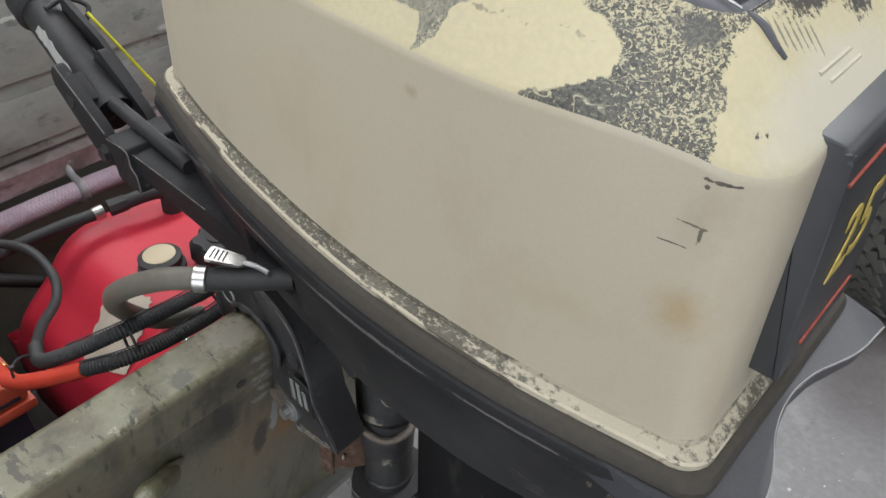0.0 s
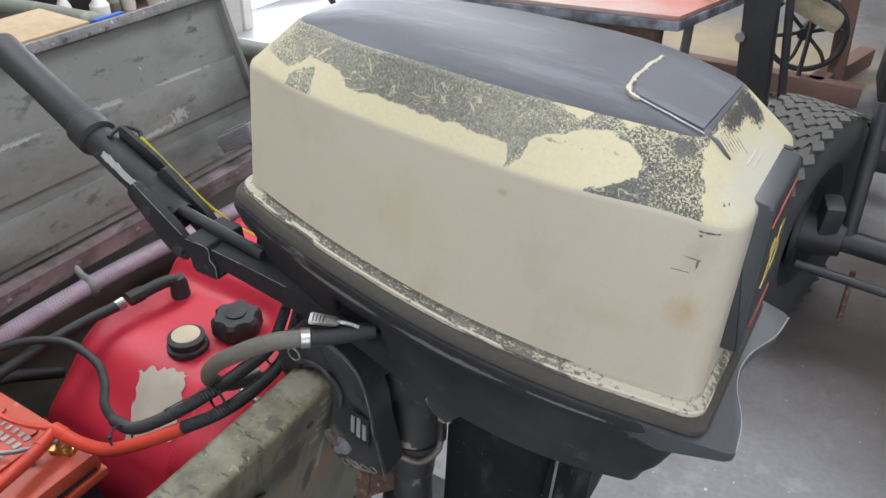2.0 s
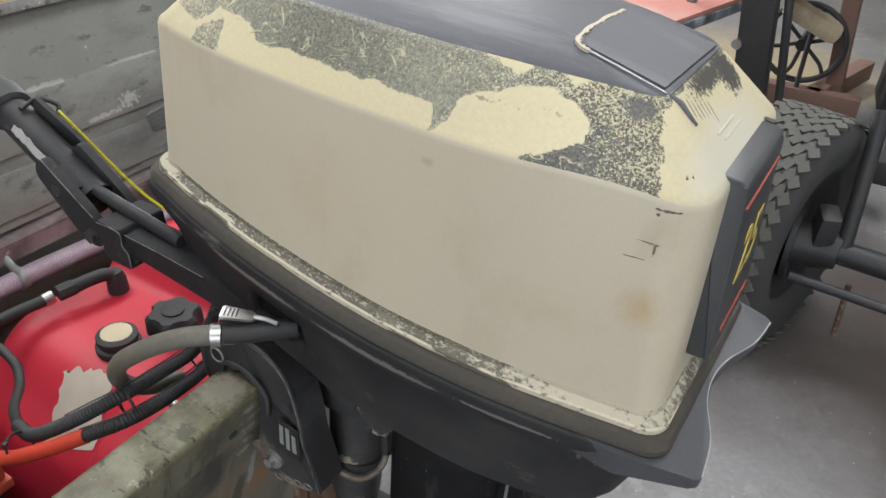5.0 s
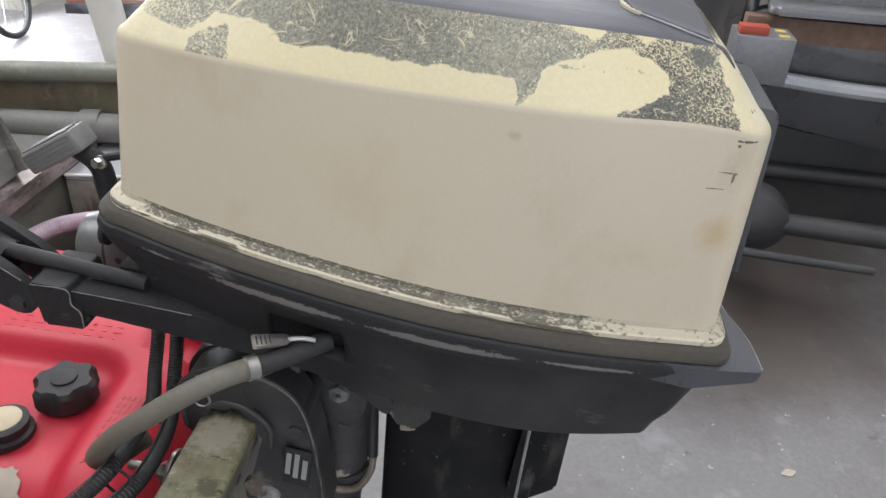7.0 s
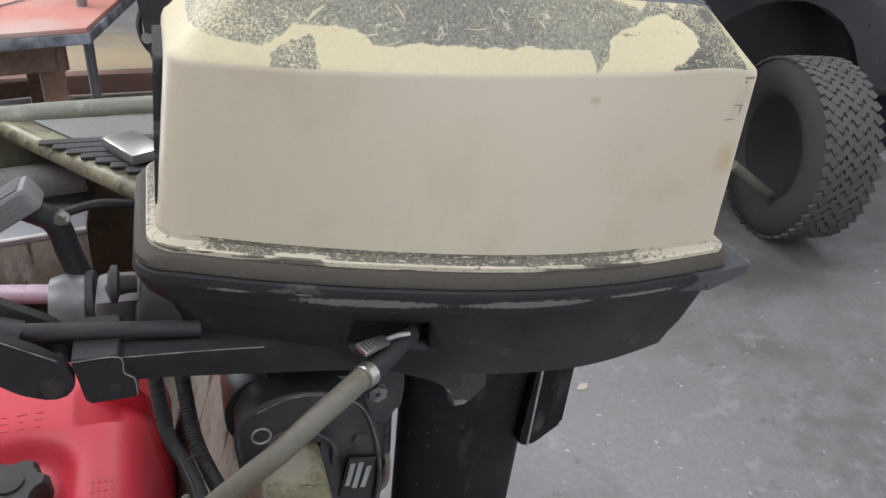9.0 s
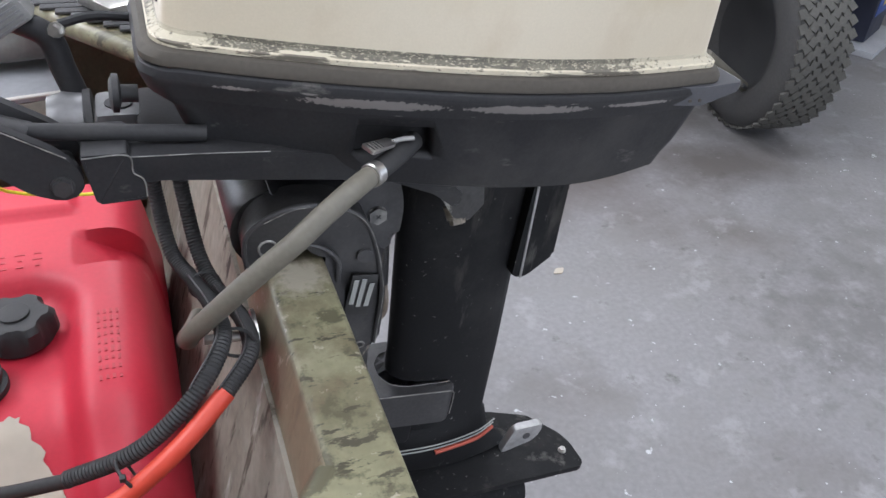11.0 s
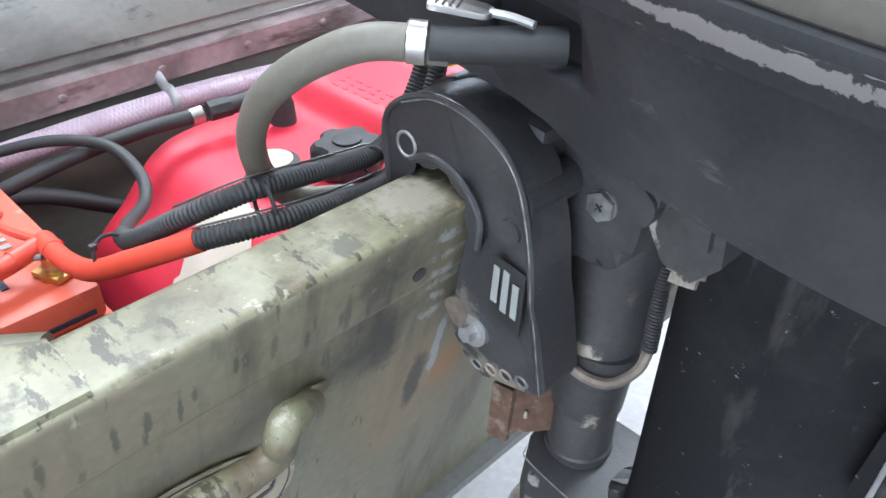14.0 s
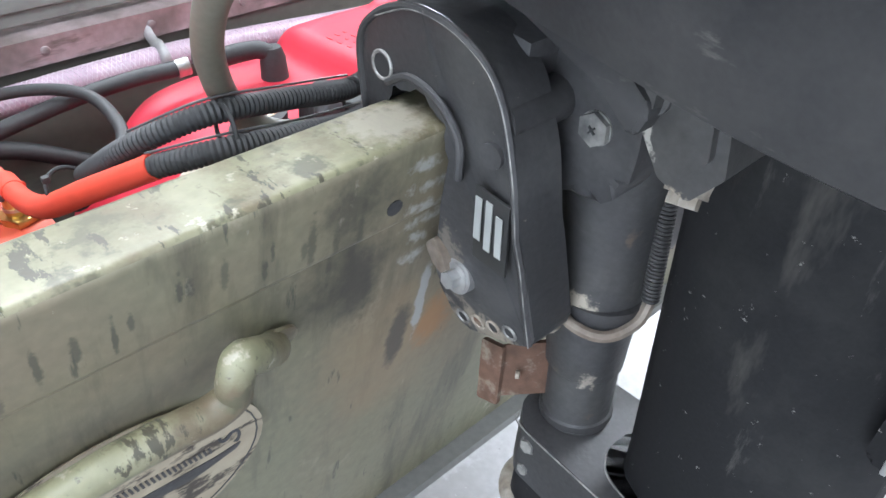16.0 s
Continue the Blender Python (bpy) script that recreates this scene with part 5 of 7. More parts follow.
wpart("scraped_strip", bm, mat("scraped_bare_metal", (0.42, 0.42, 0.40), 0.55, metal=0.2, grain=0.15, scale=200, second=(0.25, 0.25, 0.24), blotch=50), tiller, "bare scraped metal strip")
wpart("clevis_plate", B((-0.290, -0.100, 1.362), (0.036, 0.018, 0.030), (0, 30, -6), 0.003), CHAR, tiller)
wpart("clevis_bolt", hexbolt(bmesh.new(), (-0.288, -0.108, 1.362), (0, -1, 0.2), 0.008, 0.007), BLACK, tiller)
wpart("web", S(rounded([(-0.270, 1.350), (-0.400, 1.400), (-0.395, 1.425), (-0.330, 1.395)], 0.006), -0.052, -0.046, "y", 0.002), CHAR, tiller)
# gear lever with its ribbed grip
lever = wpart("gear_lever", hose([(-0.226, 0.046, 1.318), (-0.234, 0.050, 1.350), (-0.242, 0.055, 1.382), (-0.268, 0.060, 1.398)], 0.0115, 12), CHAR, motor, "charcoal gear lever")
grip = wpart("lever_grip", B((-0.285, 0.056, 1.397), (0.074, 0.034, 0.025), (0, -30.5, 0), 0.005), mat("grey_ribbed_plastic", (0.20, 0.20, 0.195), 0.6, grain=0.1), lever, "grey ribbed grip")
for k in range(-2, 3):
    wpart("grip_rib", B((-0.285 - 0.507 * 0.0045 * k, 0.0386, 1.397 + 0.862 * 0.0045 * k), (0.064, 0.002, 0.0018), (0, -30.5, 0), 0.0006), GREYCAST, grip)
    wpart("grip_rib", B((-0.2925, 0.056 + 0.006 * k, 1.4080), (0.064, 0.0026, 0.002), (0, -30.5, 0), 0.0006), GREYCAST, grip)
wpart("lever_bolt", hexbolt(bmesh.new(), (-0.232, 0.044, 1.392), (-0.3, -1, 0.2), 0.0055, 0.010), STEEL, lever, "bright bolt")
wpart("lever_rod", hose([(-0.230, 0.046, 1.396), (-0.200, 0.046, 1.402), (-0.160, 0.046, 1.398)], 0.0045, 8), CHAR, lever)
wpart("lever_base", lathe(bmesh.new(), [(0.026, 0.0), (0.030, 0.003), (0.031, 0.020), (0.026, 0.034)], Matrix.Translation((-0.222, 0.030, 1.303)) @ turn_to((-1, 0, 0.1)), 28), GREYCAST, motor, "grey cast shift housing")
wpart("lever_flange", R((-0.222, 0.030, 1.303), (-0.215, 0.030, 1.303), 0.033, seg=28), RUBBER, motor)
anchor = wpart("cable_anchor", B((-0.193, 0.012, 1.308), (0.042, 0.056, 0.050), (0, 2, 0), 0.010), GREYCAST, motor, "grey cast cable housing")
wpart("anchor_hole", R((-0.191, 0.006, 1.330), (-0.191, 0.006, 1.3345), 0.0125), RUBBER, anchor)
wpart("anchor_hole", R((-0.196, -0.0155, 1.312), (-0.196, -0.0170, 1.312), 0.0035, seg=12), RUBBER, anchor)
wpart("stop_knob", lathe(bmesh.new(), [(0.008, 0), (0.008, 0.014), (0.017, 0.016), (0.017, 0.021), (0.010, 0.024)], Matrix.Translation((-0.172, -0.030, 1.358)) @ turn_to((-1, 0, 0.1)), 24), RUBBER, motor, "black pull knob")
wpart("mid_block", B((-0.10, 0.0, 1.305), (0.16, 0.10, 0.04), (0, 4, 0), 0.01), CHAR, motor)


# ---- boat ----
RAKE = math.tan(radians(15))
boat = thing("jon_boat", "olive painted aluminium jon boat with an open stern well", "boat", pose(0, 0, 0))
tx = lambda z: -0.027 - (1.2 - z) * RAKE


def leaned(bm):
    """Leans a mesh drawn upright at x = 0 to the rake of the transom."""
    for v in bm.verts:
        v.co.x += tx(v.co.z)
    return bm


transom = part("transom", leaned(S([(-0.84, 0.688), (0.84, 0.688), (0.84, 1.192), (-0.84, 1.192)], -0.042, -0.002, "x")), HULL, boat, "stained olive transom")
cap_o = rounded([(-0.056, 1.130), (-0.056, 1.2), (0.0035, 1.2), (0.0035, 1.132)], 0.008)
bm = bmesh.new()
slab(bm, cap_o, -0.84, 0.84, "y")
# upright faces take HULL: drip marks, and a darker tone for their weaker light
for f in bm.faces:
    f.normal_update()
    f.material_index = 1 if abs(f.normal.x) > 0.75 else 0
part("transom_cap", leaned(bm), [OLIVE, HULL], transom, "worn olive metal cap")
part("inner_ply", leaned(S([(-0.72, 0.66), (0.72, 0.66), (0.72, 1.135), (-0.72, 1.135)], -0.060, -0.0425, "x")), PLY, transom, "bare weathered plywood board")
SHEER = [(-0.030, 0.838), (-0.42, 0.820), (-0.90, 0.760), (-1.42, 0.667), (-1.80, 0.612), (-4.2, 0.24)]
for s in (-1, 1):
    bm = bmesh.new()
    rows = [[bm.verts.new((x + dx, s * (y + dy), z)) for dx, dy, z in ((-0.115 if x > -0.1 else 0.0, 0.0, 0.69), (0.0, 0.0, 1.190), (0.0, 0.014, 1.190), (-0.115 if x > -0.1 else 0.0, 0.014, 0.69))] for x, y in SHEER]
    for a, b in zip(rows, rows[1:]):
        for k in range(4):
            bm.faces.new((a[k], a[(k + 1) % 4], b[(k + 1) % 4], b[k]))
    bm.faces.new(rows[0])
    bm.faces.new(rows[-1][::-1])
    bmesh.ops.recalc_face_normals(bm, faces=bm.faces)
    part("hull_side", bm, HULL, boat, "olive hull side")
    gun = part("gunwale", hose([(-0.02, s * 0.84, 1.206), (-0.42, s * 0.815, 1.204), (-0.9, s * 0.75, 1.19), (-1.42, s * 0.657, 1.198), (-1.80, s * 0.602, 1.20), (-4.2, s * 0.23, 1.22)], 0.022, 16), GUNWALE, boat, "olive rolled gunwale")
    part("gusset_plate", S([(-0.079, s * 0.352), (-0.027, s * 0.352), (-0.027, s * 0.83), (-0.43, s * 0.81)], 1.194, 1.2035, "z", 0.002), OLIVE, boat, "olive corner gusset")
    part("gusset_tube", hose([(-0.079, s * 0.355, 1.188), (-0.43, s * 0.812, 1.192)], 0.016, 12), OLIVE, boat)
    mat_pl = part("gusset_mat", S([(-0.085, s * 0.405), (-0.050, s * 0.405), (-0.050, s * 0.79), (-0.370, s * 0.79)], 1.2037, 1.208, "z", 0.001), DECKGREY, boat, "dark ribbed non-slip mat")
    for k in range(13):
        w = 0.008 + 0.0228 * k
        part("mat_rib", B((-0.052 - 0.5 * (w + 0.02), s * (0.414 + 0.022 * k), 1.2095), (w + 0.012, 0.0185, 0.004), None, 0.001), CARPET, mat_pl)
part("hull_bottom", S([(-4.2, -0.25), (-1.8, -0.62), (-0.9, -0.77), (-0.170, -0.84), (-0.170, 0.84), (-0.9, 0.77), (-1.8, 0.62), (-4.2, 0.25)], 0.668, 0.690, "z"), HULL, boat)
for y in (-0.42, -0.05, 0.32):
    part("keel_rib", S([(-4.0, 0.630), (-0.205, 0.645), (-0.190, 0.672), (-4.0, 0.672)], y, y + 0.03, "y", 0.004), HULL, boat)
part("well_floor", B((-0.42, 0, 0.70), (0.56, 1.58, 0.012)), DECKGREY, boat, "dirty grey well floor")
part("bulkhead", B((-0.690, 0, 0.86), (0.018, 1.56, 0.44)), BULK, boat, "stained olive well bulkhead")
part("fore_deck", S([(-2.2, -0.54), (-1.42, -0.66), (-0.70, -0.72), (-0.70, 0.72), (-1.42, 0.66), (-2.2, 0.54)], 1.067, 1.083, "z"), DECKGREY, boat, "grey fore deck")
hinge = part("hinge_strip", S([(-0.676, 1.060), (-0.668, 1.060), (-0.668, 1.092), (-0.700, 1.100), (-0.700, 1.092), (-0.676, 1.087)], -0.72, 0.72, "y", 0.001), PINKALU, boat, "pinkish aluminium hinge angle")
for k in range(9):
    part("rivet", lathe(bmesh.new(), [(0.006, 0), (0.005, 0.002), (0.002, 0.003)], Matrix.Translation((-0.668, -0.52 + 0.13 * k, 1.076)) @ turn_to((1, 0, 0)), 12), PINKALU, hinge)
part("side_pipe", hose([(-0.30, 0.770, 1.105), (-0.95, 0.705, 1.090), (-1.6, 0.60, 1.09)], 0.030, 16), DECKGREY, boat, "grey plastic pipe under the gunwale")
part("pipe_joint", R((-0.66, 0.741, 1.097), (-0.70, 0.737, 1.096), 0.034, seg=20), DECKGREY, boat)
part("side_shelf", S([(-0.300, 0.663), (-0.672, 0.602), (-0.672, 0.772), (-0.42, 0.806), (-0.300, 0.812)], 1.042, 1.056, "z", 0.002), PALEALU, boat, "pale grey side ledge")
part("shelf_trim", hose([(-0.300, 0.662, 1.053), (-0.672, 0.601, 1.053)], 0.0035, 8), WHITEPL, boat, "white edge trim")
part("shelf_edge", B((-0.487, 0.636, 0.985), (0.376, 0.010, 0.112), (0, 0, 9.3), 0.002), PLY, boat, "weathered board under the ledge")
# the raised stern-well lid
LID = pose(-0.690, 0, 1.100, 0, -18, 0)
lid = part("well_lid", B((0, -0.03, 0.165), (0.014, 1.07, 0.325), None, 0.003), DARKGREEN, boat, "raised dark green lid with scuffed paint")
lid.matrix_local = LID
LIDEDGE = mat("flecked_grey_edge_paint", (0.20, 0.20, 0.195), 0.5, grain=0.2, scale=160, second=(0.30, 0.295, 0.28), amount=1.0, blotch=16, bump=0.3, bump_scale=90)
worn(LIDEDGE, (0.075, 0.075, 0.072), 60, 0.58, 0.66)
worn(LIDEDGE, (0.60, 0.58, 0.55), 70, 0.63, 0.68, shift=(3, 1, 1))
part("lid_flange", B((0.010, -0.03, 0.323), (0.036, 1.07, 0.018), None, 0.004), LIDEDGE, lid, "folded lid edge with flecked paint")
part("lid_end", B((0.010, 0.500, 0.165), (0.030, 0.010, 0.318), None, 0.002), DARKGREEN, lid)
part("pressed_step", B((0.0095, -0.03, 0.152), (0.009, 1.05, 0.088), None, 0.004), DARKGREEN, lid, "pressed step with scraped paint")
part("pressed_step", B((0.0085, -0.03, 0.052), (0.007, 1.05, 0.070), None, 0.003), DARKGREEN, lid)
part("lid_board", B((-0.077, -0.17, 0.349), (0.140, 0.78, 0.020), (0, 18, 0), 0.003), TANBOARD, lid, "bare tan wooden edge board")
part("blue_scrap", B((-0.004, 0.256, 0.3345), (0.016, 0.066, 0.006), (0, 10, 4), 0.002), mat("blue_plastic", (0.03, 0.12, 0.50), 0.5, grain=0.05), lid, "blue plastic scrap")

# grab handle on the outside of the transom
hx = lambda z, d=0.0: tx(z) + d
handle = part("grab_handle", hose([(hx(1.076), -0.219, 1.078), (hx(1.082, 0.012), -0.226, 1.086), (hx(1.104, 0.022), -0.244, 1.104), (hx(1.114, 0.027), -0.257, 1.113), (hx(1.104, 0.029), -0.262, 1.102), (hx(1.090, 0.029), -0.264, 1.088), (hx(1.082, 0.029), -0.277, 1.082), (hx(1.083, 0.029), -0.300, 1.084), (hx(1.086, 0.029), -0.335, 1.086), (hx(1.084, 0.029), -0.385, 1.083), (hx(1.09, 0.029), -0.44, 1.09), (hx(1.09, 0.02), -0.46, 1.09), (hx(1.08), -0.465, 1.08)], 0.0110, 14), OLIVE, boat, "olive tubular grab handle")
part("handle_foot", leaned(lathe(bmesh.new(), [(0.017, -0.001), (0.017, 0.002), (0.012, 0.004)], Matrix.Translation((0.0, -0.218, 1.078)) @ turn_to((1, 0, -0.26)), 20)), OLIVE, handle, "flared weld")
DECAL = mat("torn_decal_print", (0.38, 0.33, 0.245), 0.7, grain=0.12, scale=60, second=(0.27, 0.22, 0.155), blotch=20)
worn(DECAL, (0.06, 0.05, 0.04), 26, 0.55, 0.60, stretch=(1, 0.6, 1.6))
worn(DECAL, (0.27, 0.235, 0.15), 14, 0.56, 0.60)
decal = part("round_decal", leaned(S([(-0.333 + 0.108 * math.cos(2 * math.pi * k / 40), 0.994 + 0.079 * math.sin(2 * math.pi * k / 40)) for k in range(40)], 0.0002, 0.0012, "x")), DECAL, transom, "torn pale oval decal with partial lettering")
for k in range(18):
    part("decal_tick", leaned(B((0.0016, -0.266 - 0.0036 * k, 1.000 + 0.0005 * k), (0.0006, 0.0018, 0.008), (14, 0, 0))), BLACK, decal)


def on_transom(y, z, turn):
    return Matrix.Translation((tx(z) + 0.0024, y, z)) @ pose(0, 0, 0, 0, -15, 0) @ pose(0, 0, 0, 90, 0, 90) @ pose(0, 0, 0, 0, 0, turn)


for ch, y, z, turn in (("I", -0.318, 0.934, 8), ("N", -0.299, 0.936, 14), ("E", -0.279, 0.943, 24), ("S", -0.251, 1.005, 62)):
    text("decal_lettering", ch, 0.024, on_transom(y, z, turn), BLACK, decal)
text("decal_lettering", "1950", 0.009, on_transom(-0.330, 0.962, 4), BLACK, decal)
band = part("decal_band", leaned(S(rounded([(-0.242, 0.990), (-0.262, 0.9885), (-0.33, 0.994), (-0.405, 0.990), (-0.405, 0.982), (-0.33, 0.983), (-0.275, 0.978), (-0.246, 0.984)], 0.003), 0.0011, 0.0019, "x")), BLACK, decal, "dark printed band")
part("decal_outline", leaned(sweep(bmesh.new(), [Vector((0.0016, -0.333 + 0.103 * math.cos(2 * math.pi * k / 40), 0.994 + 0.074 * math.sin(2 * math.pi * k / 40))) for k in range(-12, 16)], 0.0006, 5)), BLACK, decal)
part("scar_hole", leaned(R((-0.001, -0.135, 1.152), (0.0045, -0.135, 1.152), 0.006, seg=11)), BLACK, transom)
part("inside_bolt", hexbolt(R((-0.105, -0.135, 1.146), (-0.150, -0.135, 1.150), 0.005, seg=12), (-0.104, -0.135, 1.146), (-1, 0, 0), 0.011, 0.012), STEEL, transom, "stainless clamp bolt with nut")
part("washer", R((-0.100, -0.135, 1.146), (-0.104, -0.135, 1.146), 0.025), STEEL, transom)

# ---- fuel tank ----
tank = thing("fuel_tank", "red plastic portable fuel tank in the stern well", "fuel tank", pose(-0.40, 0.02, 0.706))


TX0, TX1, TY0, TY1, TH = -0.170, 0.205, -0.208, 0.312, 0.375


def tank_z(x, y):
    """Height of the tank's top: a back hump, a lower filler shelf, a raised aft rim, and a sloping port end."""
    qx, qy = x - 0.068, y - 0.035
    d = math.hypot(max(qx, 0), max(qy, 0)) + min(max(qx, qy), 0) - 0.05
    rim = 1 / (1 + math.exp(-d / 0.006))
    back = 1 / (1 + math.exp(-(y - 0.085) / 0.020))
    low = 1 / (1 + math.exp((y + 0.135) / 0.020))
    left = 1 / (1 + math.exp((x + 0.130) / 0.012))
    z = TH - 0.038 * (1 - rim) - 0.010 * rim * (1 - back) - 0.075 * low * (1 - 0.2 * rim) + 0.016 * left * (1 - back) * (1 - low)
    if y > 0.205 and abs(x) < 0.13:
        z += 0.010 * min(1, (0.13 - abs(x)) / 0.015) * min(1, (y - 0.205) / 0.010)
    if 0.100 < y < 0.165 and x > 0.118:
        z -= 0.032 * min(1, (x - 0.118) / 0.05)
    for f in (min(x - TX0, TX1 - x), min(y - TY0, TY1 - y)):
        if f < 0.05:
            z -= 0.05 * (1 - math.sqrt(max(0, 1 - (1 - f / 0.05) ** 2)))
    return z


def tank_body():
    """Rounded box with the stepped top."""
    bm = bmesh.new()
    nx, ny = 84, 92
    grid = [[bm.verts.new((TX0 + (TX1 - TX0) * i / nx, TY0 + (TY1 - TY0) * j / ny, tank_z(TX0 + (TX1 - TX0) * i / nx, TY0 + (TY1 - TY0) * j / ny))) for i in range(nx + 1)] for j in range(ny + 1)]
    for j in range(ny):
        for i in range(nx):
            bm.faces.new((grid[j][i], grid[j][i + 1], grid[j + 1][i + 1], grid[j + 1][i]))
    edge = [grid[0][i] for i in range(nx + 1)] + [grid[j][nx] for j in range(1, ny + 1)] + [grid[ny][i] for i in range(nx - 1, -1, -1)] + [grid[j][0] for j in range(ny - 1, 0, -1)]
    prev = edge
    for z, g in ((0.20, 0.012), (0.06, 0.008), (0.0, -0.02)):
        nxt = [bm.verts.new((v.co.x * (1 + g / 0.2), v.co.y * (1 + g / 0.23), z)) for v in edge]
        n = len(edge)
        for k in range(n):
            bm.faces.new((prev[k], prev[(k + 1) % n], nxt[(k + 1) % n], nxt[k]))
        prev = nxt
    bm.faces.new(prev)
    return bm


body = part("tank_body", tank_body(), REDTANK, tank, "red polyethylene tank body", 60)
knob = lambda a, r, h: r * (1 + 0.085 * (1 if h > 0.004 else 0) * math.tanh(3 * math.cos(6 * a)))
cap = part("filler_cap", lathe(bmesh.new(), [(0.022, -0.012), (0.022, 0.0), (0.036, 0.003), (0.038, 0.010), (0.037, 0.030), (0.032, 0.036)], Matrix.Translation((0.062, 0.020, 0.338)), 72, knob), RUBBER, tank, "black lobed filler cap")
part("cap_disc", lathe(bmesh.new(), [(0.016, 0.0), (0.016, 0.003), (0.013, 0.004)], Matrix.Translation((0.062, 0.020, 0.3735)), 32), RUBBER, cap)
gauge = part("fuel_gauge", lathe(bmesh.new(), [(0.032, 0.0), (0.032, 0.008), (0.027, 0.010), (0.027, 0.016), (0.029, 0.017), (0.029, 0.023), (0.0225, 0.026)], Matrix.Translation((0.022, -0.050, 0.336)), 40), RUBBER, tank, "black ring fuel gauge")
part("gauge_lens", lathe(bmesh.new(), [(0.0222, 0.0), (0.0217, 0.004), (0.016, 0.0065), (0.006, 0.008)], Matrix.Translation((0.022, -0.050, 0.359)), 32), IVORY, gauge, "yellowed ivory gauge lens")
elbow = part("pickup_elbow", lathe(bmesh.new(), [(0.022, 0.0), (0.022, 0.006), (0.017, 0.012), (0.015, 0.050), (0.011, 0.062)], Matrix.Translation((-0.090, 0.040, 0.312)), 28), RUBBER, tank, "black hose elbow")
part("elbow_arm", hose([(-0.090, 0.040, 0.360), (-0.094, 0.028, 0.372), (-0.100, 0.005, 0.374), (-0.106, -0.020, 0.372)], 0.0105, 14), RUBBER, elbow)
part("elbow_nut", R((-0.107, -0.020, 0.372), (-0.112, -0.045, 0.371), 0.0125, seg=8), RUBBER, elbow)
part("hose_clip", R((-0.114, -0.052, 0.370), (-0.116, -0.066, 0.369), 0.0102), STEEL, elbow)
# the torn paper label follows the slope
bm = bmesh.new()
rnd = random.Random(4)
nl = 14
rows = []
for j in range(nl + 1):
    row = []
    for i in range(nl + 1):
        u, v = i / nl, j / nl
        x = -0.020 + 0.080 * u + 0.042 * (1 - v) + (rnd.uniform(-0.004, 0.004) if i in (0, nl) else 0)
        y = -0.112 + 0.024 * u - 0.080 * (1 - v) + (rnd.uniform(-0.009, 0.004) if j == nl else 0)
        row.append(bm.verts.new((x, y, tank_z(x, y) + 0.0025)))
    rows.append(row)
for j in range(nl):
    for i in range(nl):
        bm.faces.new((rows[j][i], rows[j][i + 1], rows[j + 1][i + 1], rows[j + 1][i]))
part("paper_label", bm, PAPER, tank, "torn faded paper label", 60)
LETTER = mat("dark_red_lettering", (0.42, 0.02, 0.034), 0.45)
rw = random.Random(8)
for k in range(4):
    for i in range(9):
        x, y = 0.146 + 0.0065 * k, 0.010 - 0.0125 * i
        part("moulded_lettering", B((x, y, tank_z(x, y) + 0.0003), (0.0030, 0.0095 * rw.uniform(0.5, 1.0), 0.0009)), LETTER, tank)
for k in range(3):
    for i in range(9):
        part("moulded_lettering", B((-0.07 + 0.019 * i, 0.108 + 0.011 * k, tank_z(-0.07 + 0.019 * i, 0.108 + 0.011 * k) + 0.0002), (0.011 - 0.003 * ((i + k) % 3), 0.0026, 0.0008)), LETTER, tank)

# ---- battery ----
batt = thing("boat_battery", "orange-topped battery with a dark case in the stern well", "battery", pose(-0.440, -0.347, 0.706, 0, 0, 0))
part("battery_case", B((0, 0, 0.165), (0.270, 0.165, 0.33), None, 0.008), NAVY, batt, "dark navy battery case")
lidb = part("battery_lid", B((0, 0, 0.345), (0.285, 0.180, 0.032), None, 0.006), BATT, batt, "orange battery lid")
part("lid_panel", B((-0.03, -0.005, 0.3625), (0.20, 0.12, 0.006), None, 0.002), BATT, lidb)
rl = random.Random(6)
for row, (y, n, w, h) in enumerate(((0.052, 15, 0.0072, 0.0085), (0.037, 12, 0.0085, 0.0105), (0.016, 7, 0.0060, 0.0070))):
    for k in range(n):
        part("label_bar", B((0.052 - 0.0125 * k, y, 0.3662), (w * rl.uniform(0.6, 1.05), h, 0.001)), SILVER, lidb)
part("label_patch", B((-0.010, -0.036, 0.3662), (0.090, 0.045, 0.001), (0, 0, 8)), WHITEPL, lidb, "white warning label")
for k in range(5):
    part("label_bar", B((-0.012, -0.020 - 0.008 * k, 0.3670), (0.066 - 0.008 * (k % 3), 0.0028, 0.001), (0, 0, 8)), NAVY, lidb)
part("lid_flange", B((0, 0, 0.322), (0.293, 0.188, 0.014), None, 0.004), BATT, lidb)
part("vent_slot", B((0.085, 0.030, 0.3610), (0.022, 0.006, 0.002)), NAVY, lidb)
for k in range(3):
    part("vent_plug", R((-0.10 + 0.07 * k, 0.062, 0.361), (-0.10 + 0.07 * k, 0.062, 0.3655), 0.011, seg=16), BATT, lidb)
part("lid_groove", B((0.1435, 0, 0.338), (0.002, 0.16, 0.004)), NAVY, lidb)
part("terminal", lathe(bmesh.new(), [(0.014, 0), (0.014, 0.006), (0.009, 0.007), (0.009, 0.020), (0.007, 0.022)], Matrix.Translation((0.104, 0.070, 0.361)), 20), BRASS, batt, "brass battery terminal")
part("terminal_clamp", B((0.104, 0.070, 0.3645), (0.032, 0.026, 0.006), (0, 0, 20), 0.002), BRASS, batt, "brass lug")
part("stud_nut", hexbolt(bmesh.new(), (0.104, 0.070, 0.372), (0, 0, 1), 0.0085, 0.010, 1.2), STEEL, batt, "steel stud nut")

